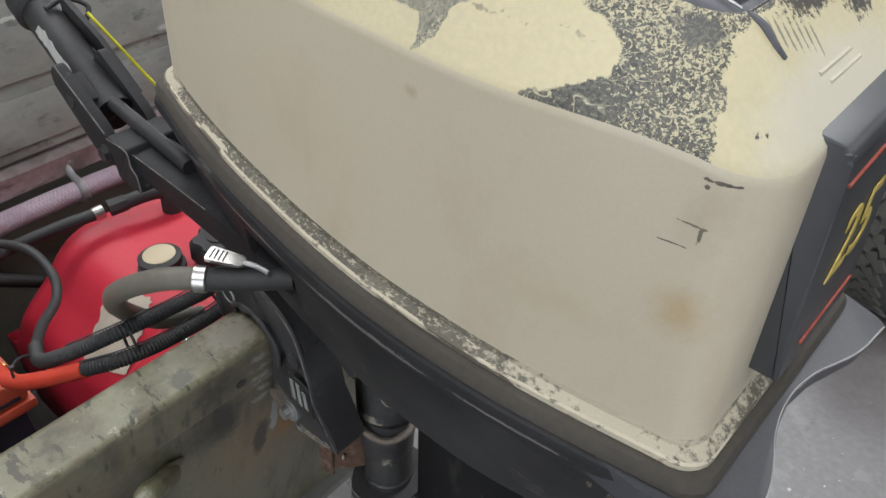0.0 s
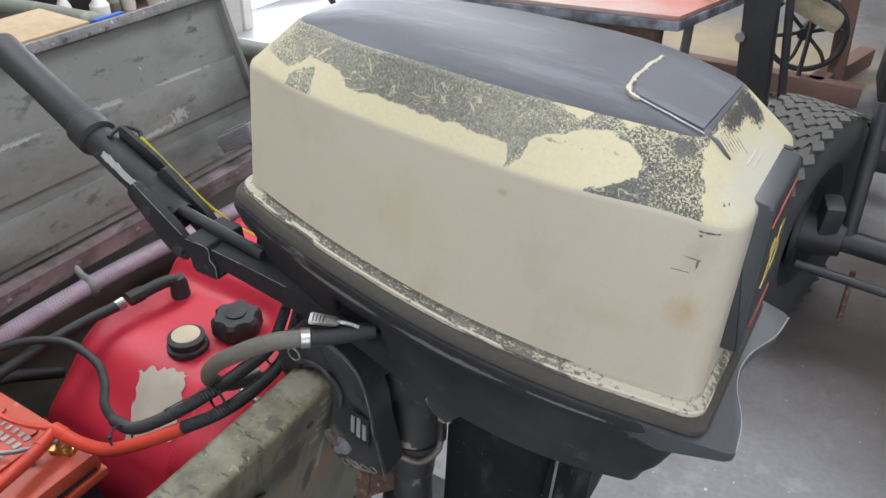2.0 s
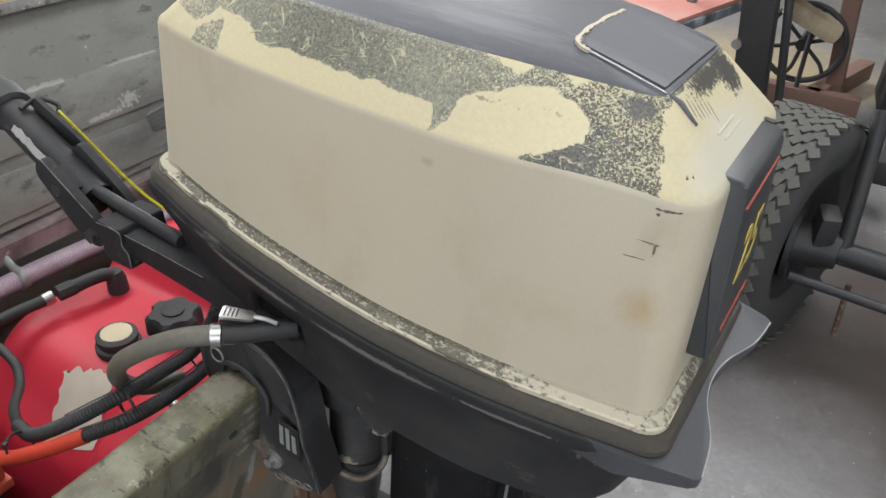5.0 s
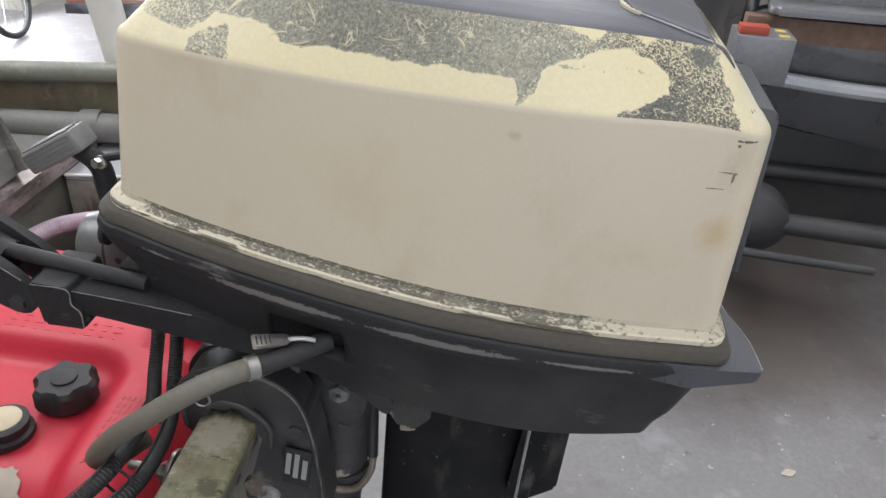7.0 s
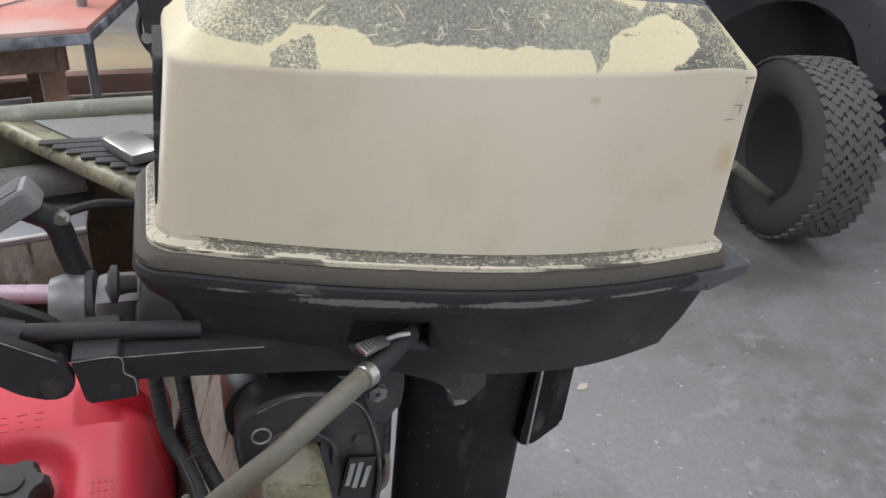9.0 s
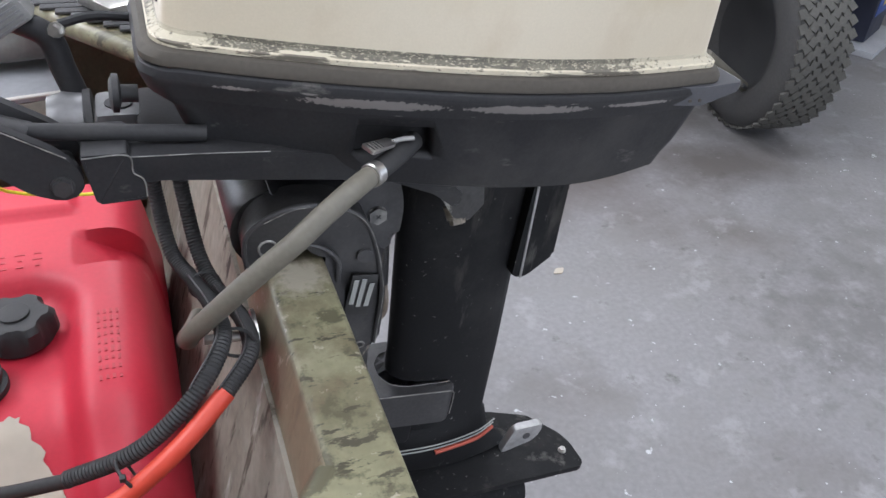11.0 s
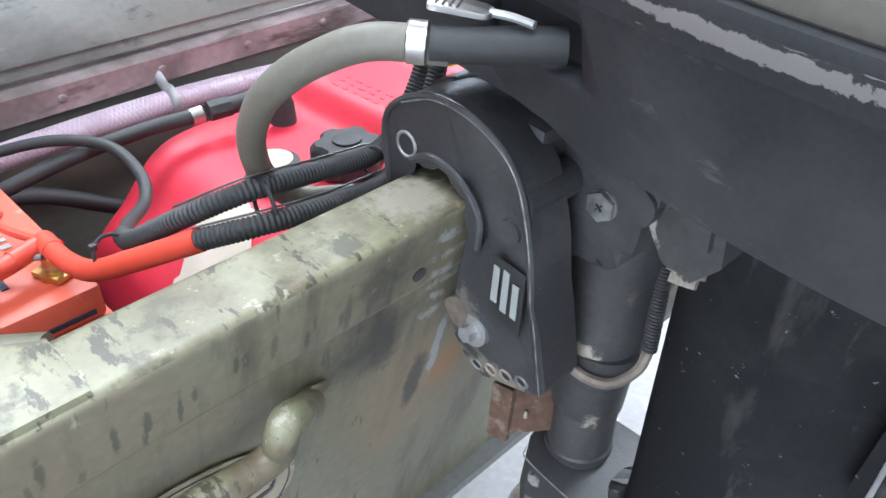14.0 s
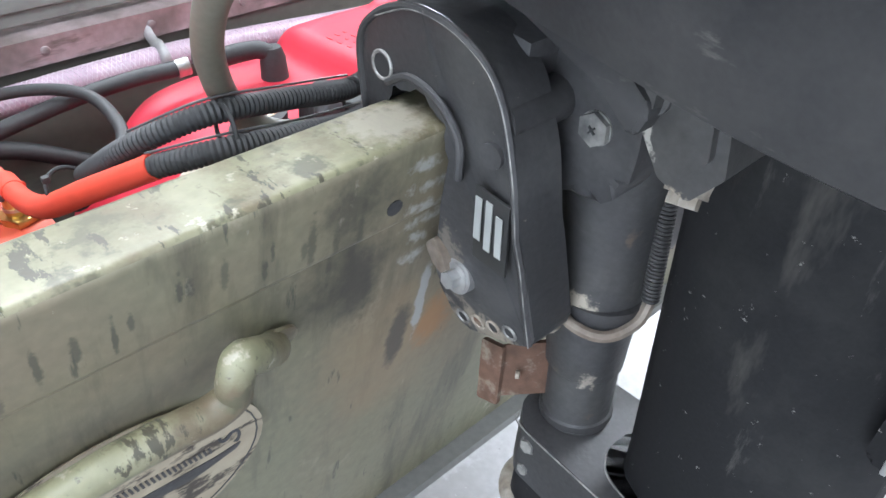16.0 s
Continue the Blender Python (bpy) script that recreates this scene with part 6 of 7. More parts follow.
# ---- hoses and cables ----
fuel_line = thing("fuel_hose", "grey rubber hose running into the motor", "hose", pose(0, 0, 0))
part("hose_wall", hose([(0.014, -0.158, 1.329), (-0.014, -0.184, 1.331), (-0.044, -0.197, 1.317), (-0.072, -0.204, 1.297), (-0.102, -0.201, 1.270), (-0.133, -0.190, 1.233), (-0.160, -0.168, 1.190), (-0.163, -0.140, 1.160), (-0.150, -0.10, 1.150)], 0.0094, 20), GREYHOSE, fuel_line)
part("hose_clamp", lathe(bmesh.new(), [(0.0096, 0), (0.0108, 0.001), (0.0108, 0.010), (0.0096, 0.011)], Matrix.Translation((0.000, -0.1735, 1.3325)) @ turn_to((1, 0.85, -0.1)), 28), STEEL, fuel_line, "bright steel clamp")
part("hose_tail", hose([(0.008, -0.165, 1.331), (0.030, -0.146, 1.331), (0.056, -0.120, 1.331)], 0.0094, 16), RUBBER, fuel_line, "black hose end")
LOOM1 = [(-0.175, 0.005, 1.300), (-0.172, 0.0, 1.230), (-0.166, -0.035, 1.185), (-0.150, -0.078, 1.178), (-0.138, -0.140, 1.192), (-0.136, -0.195, 1.200), (-0.165, -0.235, 1.182), (-0.215, -0.250, 1.148), (-0.277, -0.236, 1.115)]
LOOM2 = [(-0.150, 0.005, 1.300), (-0.146, -0.010, 1.230), (-0.140, -0.045, 1.182), (-0.128, -0.085, 1.166), (-0.114, -0.145, 1.178), (-0.114, -0.200, 1.186), (-0.142, -0.236, 1.176)]
for path in (LOOM1, LOOM2):
    lo = thing("split_loom", "black corrugated cable conduit over the tank", "cable conduit", pose(0, 0, 0))
    part("conduit_wall", hose(path, 0.0079, 16, 0.0010, 0.0034), RUBBER, lo, "", 40)
    part("conduit_slit", hose([(x - 0.004, y, z + 0.0080) for x, y, z in path[3:7]], 0.0009, 6), BLACK, lo)
solo("black_cable", hose([(-0.275, -0.237, 1.115), (-0.345, -0.205, 1.082), (-0.400, -0.165, 1.064), (-0.440, -0.148, 1.072), (-0.507, -0.150, 1.080), (-0.570, -0.190, 1.076), (-0.62, -0.26, 1.060)], 0.0064, 12), RUBBER, "black insulated cable looping by the tank", "cable")
feed = thing("orange_conduit", "orange plastic conduit running to the battery", "cable conduit", pose(0, 0, 0))
part("conduit_wall", hose([(-0.140, -0.234, 1.177), (-0.185, -0.262, 1.152), (-0.235, -0.277, 1.124), (-0.290, -0.278, 1.104), (-0.330, -0.277, 1.097)], 0.0086, 20, 0.0004, 0.005), ORANGE, feed, "", 60)
part("end_sleeve", hose([(-0.322, -0.2772, 1.098), (-0.335, -0.2765, 1.0965), (-0.348, -0.276, 1.0955)], 0.0092, 20), ORANGE, feed, "smooth red end sleeve", 60)
cross = thing("orange_conduit", "orange plastic conduit across the battery", "cable conduit", pose(0, 0, 0))
part("conduit_wall", hose([(-0.340, -0.300, 1.093), (-0.335, -0.325, 1.092), (-0.322, -0.39, 1.096), (-0.31, -0.50, 1.09)], 0.0086, 20), ORANGE, cross, "", 60)
part("end_sleeve", hose([(-0.345, -0.278, 1.094), (-0.343, -0.290, 1.0935), (-0.339, -0.306, 1.093)], 0.0092, 20), ORANGE, cross, "smooth red end sleeve", 60)


def tie(c, d, r):
    c, d = Vector(c), Vector(d).normalized()
    s = d.orthogonal().normalized()
    u = d.cross(s)
    line = [c + s * (r * math.cos(2 * math.pi * k / 20)) + u * (r * 1.12 * math.sin(2 * math.pi * k / 20)) for k in range(21)]
    bm = sweep(bmesh.new(), line, 0.0015, 6)
    box(bm, c + u * r * 1.15, (0.005, 0.005, 0.005), None, 0.001)
    return solo("cable_tie", bm, RUBBER, "black nylon cable tie round the conduits", "cable tie", group="cable ties")


tie((-0.226, -0.262, 1.136), (-1, -0.25, -0.5), 0.0145)
tie((-0.125, -0.192, 1.192), (-0.1, -1, 0.1), 0.0145)
tie((-0.140, -0.080, 1.172), (0.2, -1, 0.1), 0.0145)
tie((-0.160, 0.003, 1.262), (0, 0.1, 1), 0.0145)
solo("red_lead", hose([(-0.335, -0.268, 1.094), (-0.40, -0.29, 1.088), (-0.47, -0.30, 1.09), (-0.56, -0.29, 1.06)], 0.004, 8), ORANGE, "thin red lead on the battery lid", "cable")
solo("grey_lead", hose([(-0.330, -0.285, 1.092), (-0.38, -0.33, 1.082), (-0.45, -0.36, 1.084), (-0.54, -0.37, 1.06)], 0.003, 8), CARGREY, "thin grey lead on the battery lid", "cable")
tube = thing("braided_hose", "clear braided hose with a pinkish tint along the bulkhead", "hose", pose(0, 0, 0))
BLINE = smooth_line([(-0.640, -0.62, 1.02), (-0.645, -0.30, 1.036), (-0.646, 0.0, 1.040), (-0.648, 0.30, 1.018), (-0.646, 0.43, 1.012), (-0.600, 0.50, 1.014), (-0.48, 0.53, 1.02), (-0.30, 0.50, 1.02)], 12)
part("hose_wall", sweep(bmesh.new(), BLINE, 0.0158, 20), BRAID, tube)


def braid(line, r, strands, pitch):
    """Crossing threads wound both ways round a hose."""
    bm = bmesh.new()
    fine = []
    for a, b in zip(line, line[1:]):
        n = max(1, int((b - a).length / 0.003))
        fine += [a.lerp(b, k / n) for k in range(n)]
    for way in (-1, 1):
        for k in range(strands):
            run, pts = 0.0, []
            for i, q in enumerate(fine):
                d = (fine[min(i + 1, len(fine) - 1)] - fine[max(i - 1, 0)]).normalized()
                s = d.cross(Vector((0, 0, 1))).normalized()
                u = s.cross(d)
                ang = way * run / pitch * 2 * math.pi + 2 * math.pi * k / strands
                pts.append(q + s * (r * math.cos(ang)) + u * (r * math.sin(ang)))
                run += 0.003
            sweep(bm, pts, 0.0007, 3)
    return bm


bd = part("braid", braid(BLINE[:60], 0.0157, 8, 0.045), THREAD, tube, "pale braid threads")
bd["kind"] = "stuff"
for y, z in ((-0.40, 1.028), (-0.008, 1.040), (0.415, 1.012)):
    cl = solo("pipe_clip", sweep(bmesh.new(), [Vector((-0.676 + 0.0 * k, y, z + 0.036)) if k == 0 else Vector((-0.646 + 0.0205 * math.cos(radians(150 - 40 * k)), y, z + 0.0205 * math.sin(radians(150 - 40 * k)))) for k in range(7)], 0.007, 8, flat=0.35), ALU, "galvanised clip holding the braided hose", "pipe clip", group="pipe clips")
solo("pickup_hose", hose([(-0.515, -0.045, 1.076), (-0.53, -0.10, 1.072), (-0.555, -0.18, 1.055), (-0.585, -0.28, 1.02), (-0.60, -0.40, 0.96)], 0.0088, 14), RUBBER, "dark grey fuel pickup hose from the tank", "hose")
solo("pickup_hose", hose([(-0.600, -0.12, 0.95), (-0.615, -0.22, 1.0), (-0.60, -0.33, 1.01), (-0.56, -0.45, 0.95)], 0.0105, 14), RUBBER, "dark grey hose loop beside the bulkhead", "hose")
solo("yellow_cord", hose([(-0.380, -0.034, 1.405), (-0.368, -0.026, 1.385), (-0.331, 0.017, 1.293), (-0.325, 0.070, 1.225), (-0.310, 0.115, 1.185), (-0.265, 0.125, 1.170), (-0.215, 0.085, 1.190), (-0.179, 0.036, 1.212)], 0.0019, 7), YELLOW, "thin yellow cord tied to the tiller", "cord")
solo("cord_knot", hose([(-0.395, -0.07, 1.415), (-0.400, -0.045, 1.418), (-0.388, -0.028, 1.408), (-0.378, -0.04, 1.395)], 0.0028, 8), RUBBER, "dark cord loop on the tiller", "cord")

# ---- trailer under the boat, only its near bunks ----
trailer = thing("boat_trailer", "dark steel boat trailer under the hull", "trailer", pose(0, 0, 0))
for y in (-0.40, 0.40):
    part("bunk", B((-2.5, y, 0.607), (2.6, 0.09, 0.046), None, 0.006), PLY, trailer)
    part("frame_rail", B((-2.5, y, 0.535), (2.8, 0.06, 0.10), None, 0.004), DARKBOX, trailer)
part("axle", R((-1.6, -0.85, 0.30), (-1.6, 0.85, 0.30), 0.03), DARKBOX, trailer)
for y in (-0.85, 0.85):
    part("wheel", R((-1.6, y - 0.08, 0.28), (-1.6, y + 0.08, 0.28), 0.28, seg=36), TYRE, trailer)
for x in (-1.2, -3.4):
    part("cross_member", B((x, 0, 0.535), (0.06, 0.86, 0.08), None, 0.004), DARKBOX, trailer)
part("strut", B((-1.6, 0, 0.405), (0.06, 0.86, 0.16), None, 0.004), DARKBOX, trailer)


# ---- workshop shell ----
solo("floor", B((0, 0, -0.05), (60, 60, 0.1)), CONCRETE, "stained grey concrete floor with shade under the vehicles painted in", "floor", kind="structure")
solo("wall_north", S([(-7, 0), (9, 0), (9, 4), (-7, 4)], 9.0, 9.2, "y"), WALLMAT, "pale workshop wall", "wall", kind="structure")
bm = S([(-7, 0), (-0.3, 0), (-0.3, 4), (-7, 4)], -5.6, -5.4, "y")
slab(bm, [(4.8, 0), (9, 0), (9, 4), (4.8, 4)], -5.6, -5.4, "y")
slab(bm, [(-0.3, 3.7), (4.8, 3.7), (4.8, 4), (-0.3, 4)], -5.6, -5.4, "y")
solo("wall_south", bm, WALLMAT, "pale workshop wall with a wide open door", "wall", kind="structure")
bm = S([(-5.6, 0), (3.3, 0), (3.3, 4), (-5.6, 4)], -4.5, -4.3, "x")
slab(bm, [(-4.5, 3.30), (-3.72, 3.30), (-3.72, 3.45), (-4.5, 3.45)], 0, 4, "z")
slab(bm, [(4.85, 0), (9.2, 0), (9.2, 4), (4.85, 4)], -3.9, -3.72, "x")
slab(bm, [(3.45, 2.6), (4.85, 2.6), (4.85, 4), (3.45, 4)], -3.9, -3.72, "x")
solo("wall_west", bm, WALLMAT, "pale workshop wall with a bright open doorway", "wall", kind="structure")
bm = S([(-5.6, 0), (-2.0, 0), (-2.0, 4), (-5.6, 4)], 7.0, 7.2, "x")
slab(bm, [(2.0, 0), (9.2, 0), (9.2, 4), (2.0, 4)], 7.0, 7.2, "x")
slab(bm, [(-2.0, 3.7), (2.0, 3.7), (2.0, 4), (-2.0, 4)], 7.0, 7.2, "x")
solo("wall_east", bm, WALLMAT, "pale workshop wall with an assumed, unseen door opening", "wall", kind="structure")
bm = bmesh.new()
xs, ys = (-4.5, -2.7, -1.7, 0.1, 1.1, 2.7, 3.9, 7.2), (-5.6, 9.2)
for a, b in zip(xs, xs[1:]):
    box(bm, ((a + b) / 2, 1.8, 4.1), (b - a, 14.8, 0.2))
solo("ceiling", bm, CEILMAT, "plain white workshop ceiling", "ceiling", kind="structure")


# ---- far doorway ----
DAY = bpy.data.materials.new("bright_daylight")
DAY.use_nodes = True
nd = DAY.node_tree.nodes
em = nd.new("ShaderNodeEmission")
em.inputs[0].default_value, em.inputs[1].default_value = (0.93, 0.96, 1.0, 1), 3.0
DAY.node_tree.links.new(em.outputs[0], nd["Material Output"].inputs[0])
solo("backdrop", B((-4.05, 4.2, 1.35), (0.04, 1.9, 2.7)), DAY, "overexposed daylight outside the doorway", "backdrop", kind="structure")
solo("door_1", S([(3.46, 0), (3.55, 0), (3.55, 2.59), (3.46, 2.59)], -3.89, -3.70, "x", 0.01), WHITEPL, "pale green-white door jamb", "door frame", kind="structure")


# ---- wheels ----
def tyre_mesh(r, w):
    """A tyre round x, dished inwards at the rim on both sides."""
    bm = bmesh.new()
    side = [(0.53, 0.10), (0.555, 0.34), (0.56, 0.40), (0.62, 0.48), (0.78, 0.52), (0.90, 0.49), (0.955, 0.43), (0.972, 0.34), (0.972, 0.15)]
    prof = [(r * a, -w * b) for a, b in side] + [(r * a, w * b) for a, b in side[::-1]]
    lathe(bm, prof, turn_to((1, 0, 0)), 64)
    return bm


def lug_mesh(r, w, lugs=44):
    """Interlocking bent tread blocks, each of two slanting halves."""
    bm = bmesh.new()
    rt = random.Random(31)
    pitch = 2 * math.pi / lugs
    for k in range(lugs):
        for row, (y0, shift, sk) in enumerate(((-0.365, 0.0, 1), (-0.185, 0.5, -1), (0.0, 0.0, 1), (0.185, 0.5, -1), (0.365, 0.0, 1))):
            aa = (k + shift + rt.uniform(-0.03, 0.03)) * pitch
            drop = 0.984 if abs(y0) > 0.3 else 0.9765 + 0.004
            for half in (-1, 1):
                m = Matrix.Rotation(aa + half * sk * 0.17 * pitch, 4, "X") @ Matrix.Translation(((y0 + half * 0.048) * w, 0, r * (drop - (0.010 if abs(y0) > 0.3 else 0.0)))) @ Matrix.Rotation(radians(sk * (34 if half * sk > 0 else 18) + rt.uniform(-3, 3)), 4, "Z")
                bmesh.ops.create_cube(bm, size=1, matrix=m @ Matrix.Diagonal((0.125 * w, pitch * r * 0.66, r * 0.024, 1)))
    return bm


def wheel(parent, m, r, w):
    t = part("tyre", tyre_mesh(r, w), TYRE, parent, "dusty chunky off-road tyre")
    t.matrix_local = m
    lg = part("tread", lug_mesh(r, w), TREADDUST, t)
    lg["kind"] = "stuff"
    rim = part("rim", lathe(bmesh.new(), [(r * 0.30, -w * 0.2), (r * 0.50, -w * 0.36), (r * 0.585, -w * 0.41), (r * 0.585, w * 0.41), (r * 0.50, w * 0.36), (r * 0.30, w * 0.15)], turn_to((1, 0, 0)), 40), RUBBER, t, "dark steel rim")
    return t


# ---- bare axle with wheel and frame posts ----
buggy = thing("rolling_chassis", "bare black vehicle axle with a chunky tyre and upright posts", "vehicle chassis", pose(0.22, 2.10, 0))
wheel(buggy, pose(0.022, -0.010, 0.42, 0, 0, -14), 0.42, 0.258)
part("axle_tube", R((0.16, 0.0, 0.385), (1.70, -0.06, 0.36), 0.042), DARKBOX, buggy, "black axle tube")
part("tie_rod", R((0.12, -0.16, 0.33), (1.25, -0.20, 0.31), 0.017), DARKBOX, buggy, "thin tie rod")
part("hub", R((0.10, 0, 0.385), (0.24, -0.01, 0.385), 0.085, 0.06, 24), DARKBOX, buggy, "black steering hub")
part("knuckle", B((0.17, -0.02, 0.43), (0.07, 0.10, 0.22), (10, 0, 20), 0.02), DARKBOX, buggy)
part("brake_disc", R((0.08, 0, 0.385), (0.10, 0, 0.385), 0.14, seg=32), DARKBOX, buggy)
part("damper", R((0.25, -0.02, 0.36), (0.22, 0.12, 0.85), 0.026), DARKBOX, buggy)
part("drop_link", R((0.30, -0.10, 0.33), (0.31, -0.12, 0.13), 0.010), RUST, buggy, "rusty hanging link")
part("diff_housing", lathe(bmesh.new(), [(0.05, -0.10), (0.12, -0.06), (0.13, 0.0), (0.12, 0.06), (0.05, 0.10)], Matrix.Translation((0.85, 0, 0.37)) @ turn_to((0, 1, 0.1)), 24), DARKBOX, buggy)
part("leaf_spring", B((0.55, 0.1, 0.45), (0.07, 1.0, 0.05), (3, 0, 0), 0.01), DARKBOX, buggy)
part("upright", B((-0.43, 1.23, 0.95), (0.15, 0.10, 1.70), (0, -6.5, 0), 0.006), DARKBOX, buggy, "black square upright")
part("thin_upright", R((-0.735, 1.23, 0.10), (-0.725, 1.23, 1.9), 0.024), CARGREY, buggy, "thin grey upright")
part("thin_upright", R((-0.18, 1.23, 0.10), (-0.46, 1.23, 1.9), 0.020), DARKBOX, buggy, "thin black upright")
part("sill_beam", B((-0.30, 1.23, 0.12), (1.10, 0.10, 0.10), None, 0.008), DARKBOX, buggy)
part("side_rail", B((0.30, 1.0, 0.40), (0.08, 0.60, 0.10), None, 0.008), DARKBOX, buggy)
pin = part("latch_pin", R((-0.467, 1.175, 0.66), (-0.467, 1.150, 0.66), 0.024, seg=14), STEEL, buggy, "bright ring pin")
part("latch_pin", R((-0.51, 1.175, 0.93), (-0.51, 1.155, 0.93), 0.03, seg=3), STEEL, buggy, "bright latch")

# ---- black truck ----
truck = thing("black_truck", "dusty black pickup front with open wheel arch and bumper strip", "truck", pose(0, 0, 0))
arch = [(0.95, 0.62), (0.95, 1.02), (1.25, 1.13), (2.2, 1.17), (3.3, 1.19), (4.4, 1.20), (4.4, 0.55), (3.40, 0.52)]
arch += [(2.72 + 0.62 * math.cos(radians(a)), 0.42 + 0.58 * math.sin(radians(a))) for a in range(10, 180, 14)] + [(2.07, 0.45), (1.8, 0.50)]
part("fender", S(arch, 2.50, 2.56, "y", 0.012), CARBLACK, truck, "dusty black fender with a round wheel arch")
part("bonnet", S(rounded([(0.95, 2.50), (4.4, 2.50), (4.4, 4.0), (1.10, 4.0), (0.90, 3.3)], 0.08), 1.16, 1.20, "z", 0.015), CARGREY, truck, "dusty grey bonnet edge")
part("fender_lip", S(rounded([(1.0, 2.36), (4.3, 2.40), (4.3, 2.62), (1.05, 2.62)], 0.04), 1.055, 1.085, "z", 0.012), CARGREY, truck, "dusty grey ledge")
part("nose", B((0.97, 3.25, 0.86), (0.06, 1.5, 0.55), None, 0.02), CARBLACK, truck)
part("inner_arch", B((3.0, 2.95, 0.72), (2.4, 0.05, 0.85), None, 0.01), DARKBOX, truck)
part("bumper_strip", hose([(1.02, 2.46, 0.80), (1.5, 2.45, 0.775), (1.9, 2.46, 0.79), (2.2, 2.47, 0.80)], 0.030, 10), PALEALU, truck, "bent pale bumper strip")
part("bracket", S(rounded([(2.076, 0.856), (2.167, 0.887), (2.205, 0.800), (2.327, 0.684), (2.438, 0.618), (2.550, 0.668), (2.636, 0.634), (2.530, 0.585), (2.610, 0.525), (2.655, 0.470), (2.600, 0.450), (2.500, 0.520), (2.360, 0.580), (2.265, 0.655), (2.140, 0.770)], 0.02), 2.40, 2.44, "y", 0.006), PALEALU, truck, "pale drilled steel bracket")
part("bracket_strap", sweep(bmesh.new(), smooth_line([(2.640, 2.42, 0.470), (2.725, 2.42, 0.390), (2.715, 2.42, 0.300), (2.660, 2.41, 0.255), (2.560, 2.40, 0.290), (2.440, 2.39, 0.350), (2.310, 2.38, 0.412)], 8), 0.030, 10, flat=0.4), PALEALU, truck, "bent pale steel strap")
for k in range(5):
    part("bracket_hole", R((2.130 + 0.040 * k, 2.397, 0.830 - 0.045 * k), (2.130 + 0.040 * k, 2.401, 0.830 - 0.045 * k), 0.009, seg=12), BLACK, truck)
for x, z, r in ((2.545, 0.632, 0.024), (2.565, 0.520, 0.016)):
    part("bracket_hole", R((x, 2.396, z), (x, 2.401, z), r, seg=14), BLACK, truck)
part("under_tray", B((1.60, 2.72, 0.37), (1.45, 0.16, 0.50), None, 0.03), DARKBOX, truck, "dark dusty underside")
part("sump_bar", R((1.0, 2.7, 0.46), (4.0, 2.7, 0.44), 0.05), DARKBOX, truck)
part("lower_bar", R((1.0, 2.62, 0.34), (1.95, 2.62, 0.34), 0.035), DARKBOX, truck)
part("wood_block", B((1.45, 2.47, 0.985), (1.00, 0.06, 0.09), None, 0.006), DARKWOOD, truck, "brown wooden strip")
part("strut_rod", R((2.168, 1.95, 0.404), (2.442, 1.95, 0.219), 0.024), GREYHOSE, truck, "pale link rod")
part("rod_end", R((2.400, 1.922, 0.247), (2.420, 1.922, 0.234), 0.010, seg=12), BLACK, truck)
wheel(truck, pose(2.564, 2.032, 0.422, 0, 0, -9), 0.422, 0.281)
part("axle_stub", R((2.64, 2.02, 0.42), (2.90, 2.52, 0.42), 0.05), DARKBOX, truck)

# ---- battery on a pedestal beside the truck ----
stand = thing("grey_battery_box", "small grey battery with red and yellow terminal covers on a post", "battery", pose(0.98, 2.28, 0))
part("post", B((0, 0, 0.42), (0.10, 0.12, 0.84), None, 0.01), DARKBOX, stand)
part("case", B((0, 0, 0.93), (0.20, 0.15, 0.17), None, 0.008), CARGREY, stand)
part("terminal_cover", B((-0.045, -0.03, 1.03), (0.10, 0.05, 0.03), None, 0.004), REDLINE, stand, "red terminal cover")
for x, y in ((0.06, 0.02), (0.06, -0.05), (-0.02, 0.05)):
    part("label_patch", B((x, y, 1.017), (0.035, 0.025, 0.003)), GOLD, stand)

# ---- boxed battery on the floor behind the truck wheel ----
spare = thing("spare_battery", "dark battery with a blue label standing on a pale board", "battery", pose(4.05, 2.85, 0, 0, 0, 30))
part("board", B((0, 0, 0.02), (0.60, 0.42, 0.04), None, 0.004), PALEALU, spare, "pale board")
part("case", B((0, 0, 0.20), (0.36, 0.22, 0.31), None, 0.01), NAVY, spare)
part("label", B((0, -0.112, 0.26), (0.30, 0.003, 0.12)), mat("blue_label", (0.02, 0.07, 0.32), 0.4, grain=0.05, blotch=8), spare, "blue printed label")
part("label_bar", B((0.02, -0.115, 0.27), (0.14, 0.002, 0.04)), GOLD, spare)

# ---- red-topped table ----
table = thing("red_table", "large worn table with a faded red top on brown legs", "table", pose(-1.327, 3.41, 0, 0, 0, 13))
TOP = [(-0.75, -0.65), (0.735, -0.65), (1.26, 0.44), (1.26, 0.66), (-0.75, 0.66)]
part("table_top", S([(x * 0.99, y * 0.985) for x, y in TOP], 0.774, 0.796, "z", 0.004), REDTOP, table, "faded red table top")
part("table_edge", S(TOP, 0.727, 0.773, "z", 0.006), mat("chipped_dark_edge", (0.09, 0.09, 0.10), 0.6, grain=0.2, scale=20, second=(0.30, 0.33, 0.38), amount=1.0, blotch=9), table, "dark chipped edge band")
part("apron", B((0, -0.52, 0.66), (1.30, 0.03, 0.14), None, 0.004), DARKWOOD, table)
part("apron", B((0.62, 0, 0.66), (0.03, 1.1, 0.14), None, 0.004), DARKWOOD, table)
for x in (-0.58, 0.58):
    for y in (-0.47, 0.47):
        part("leg", B((x, y, 0.364), (0.10, 0.09, 0.728), None, 0.006), DARKWOOD, table)
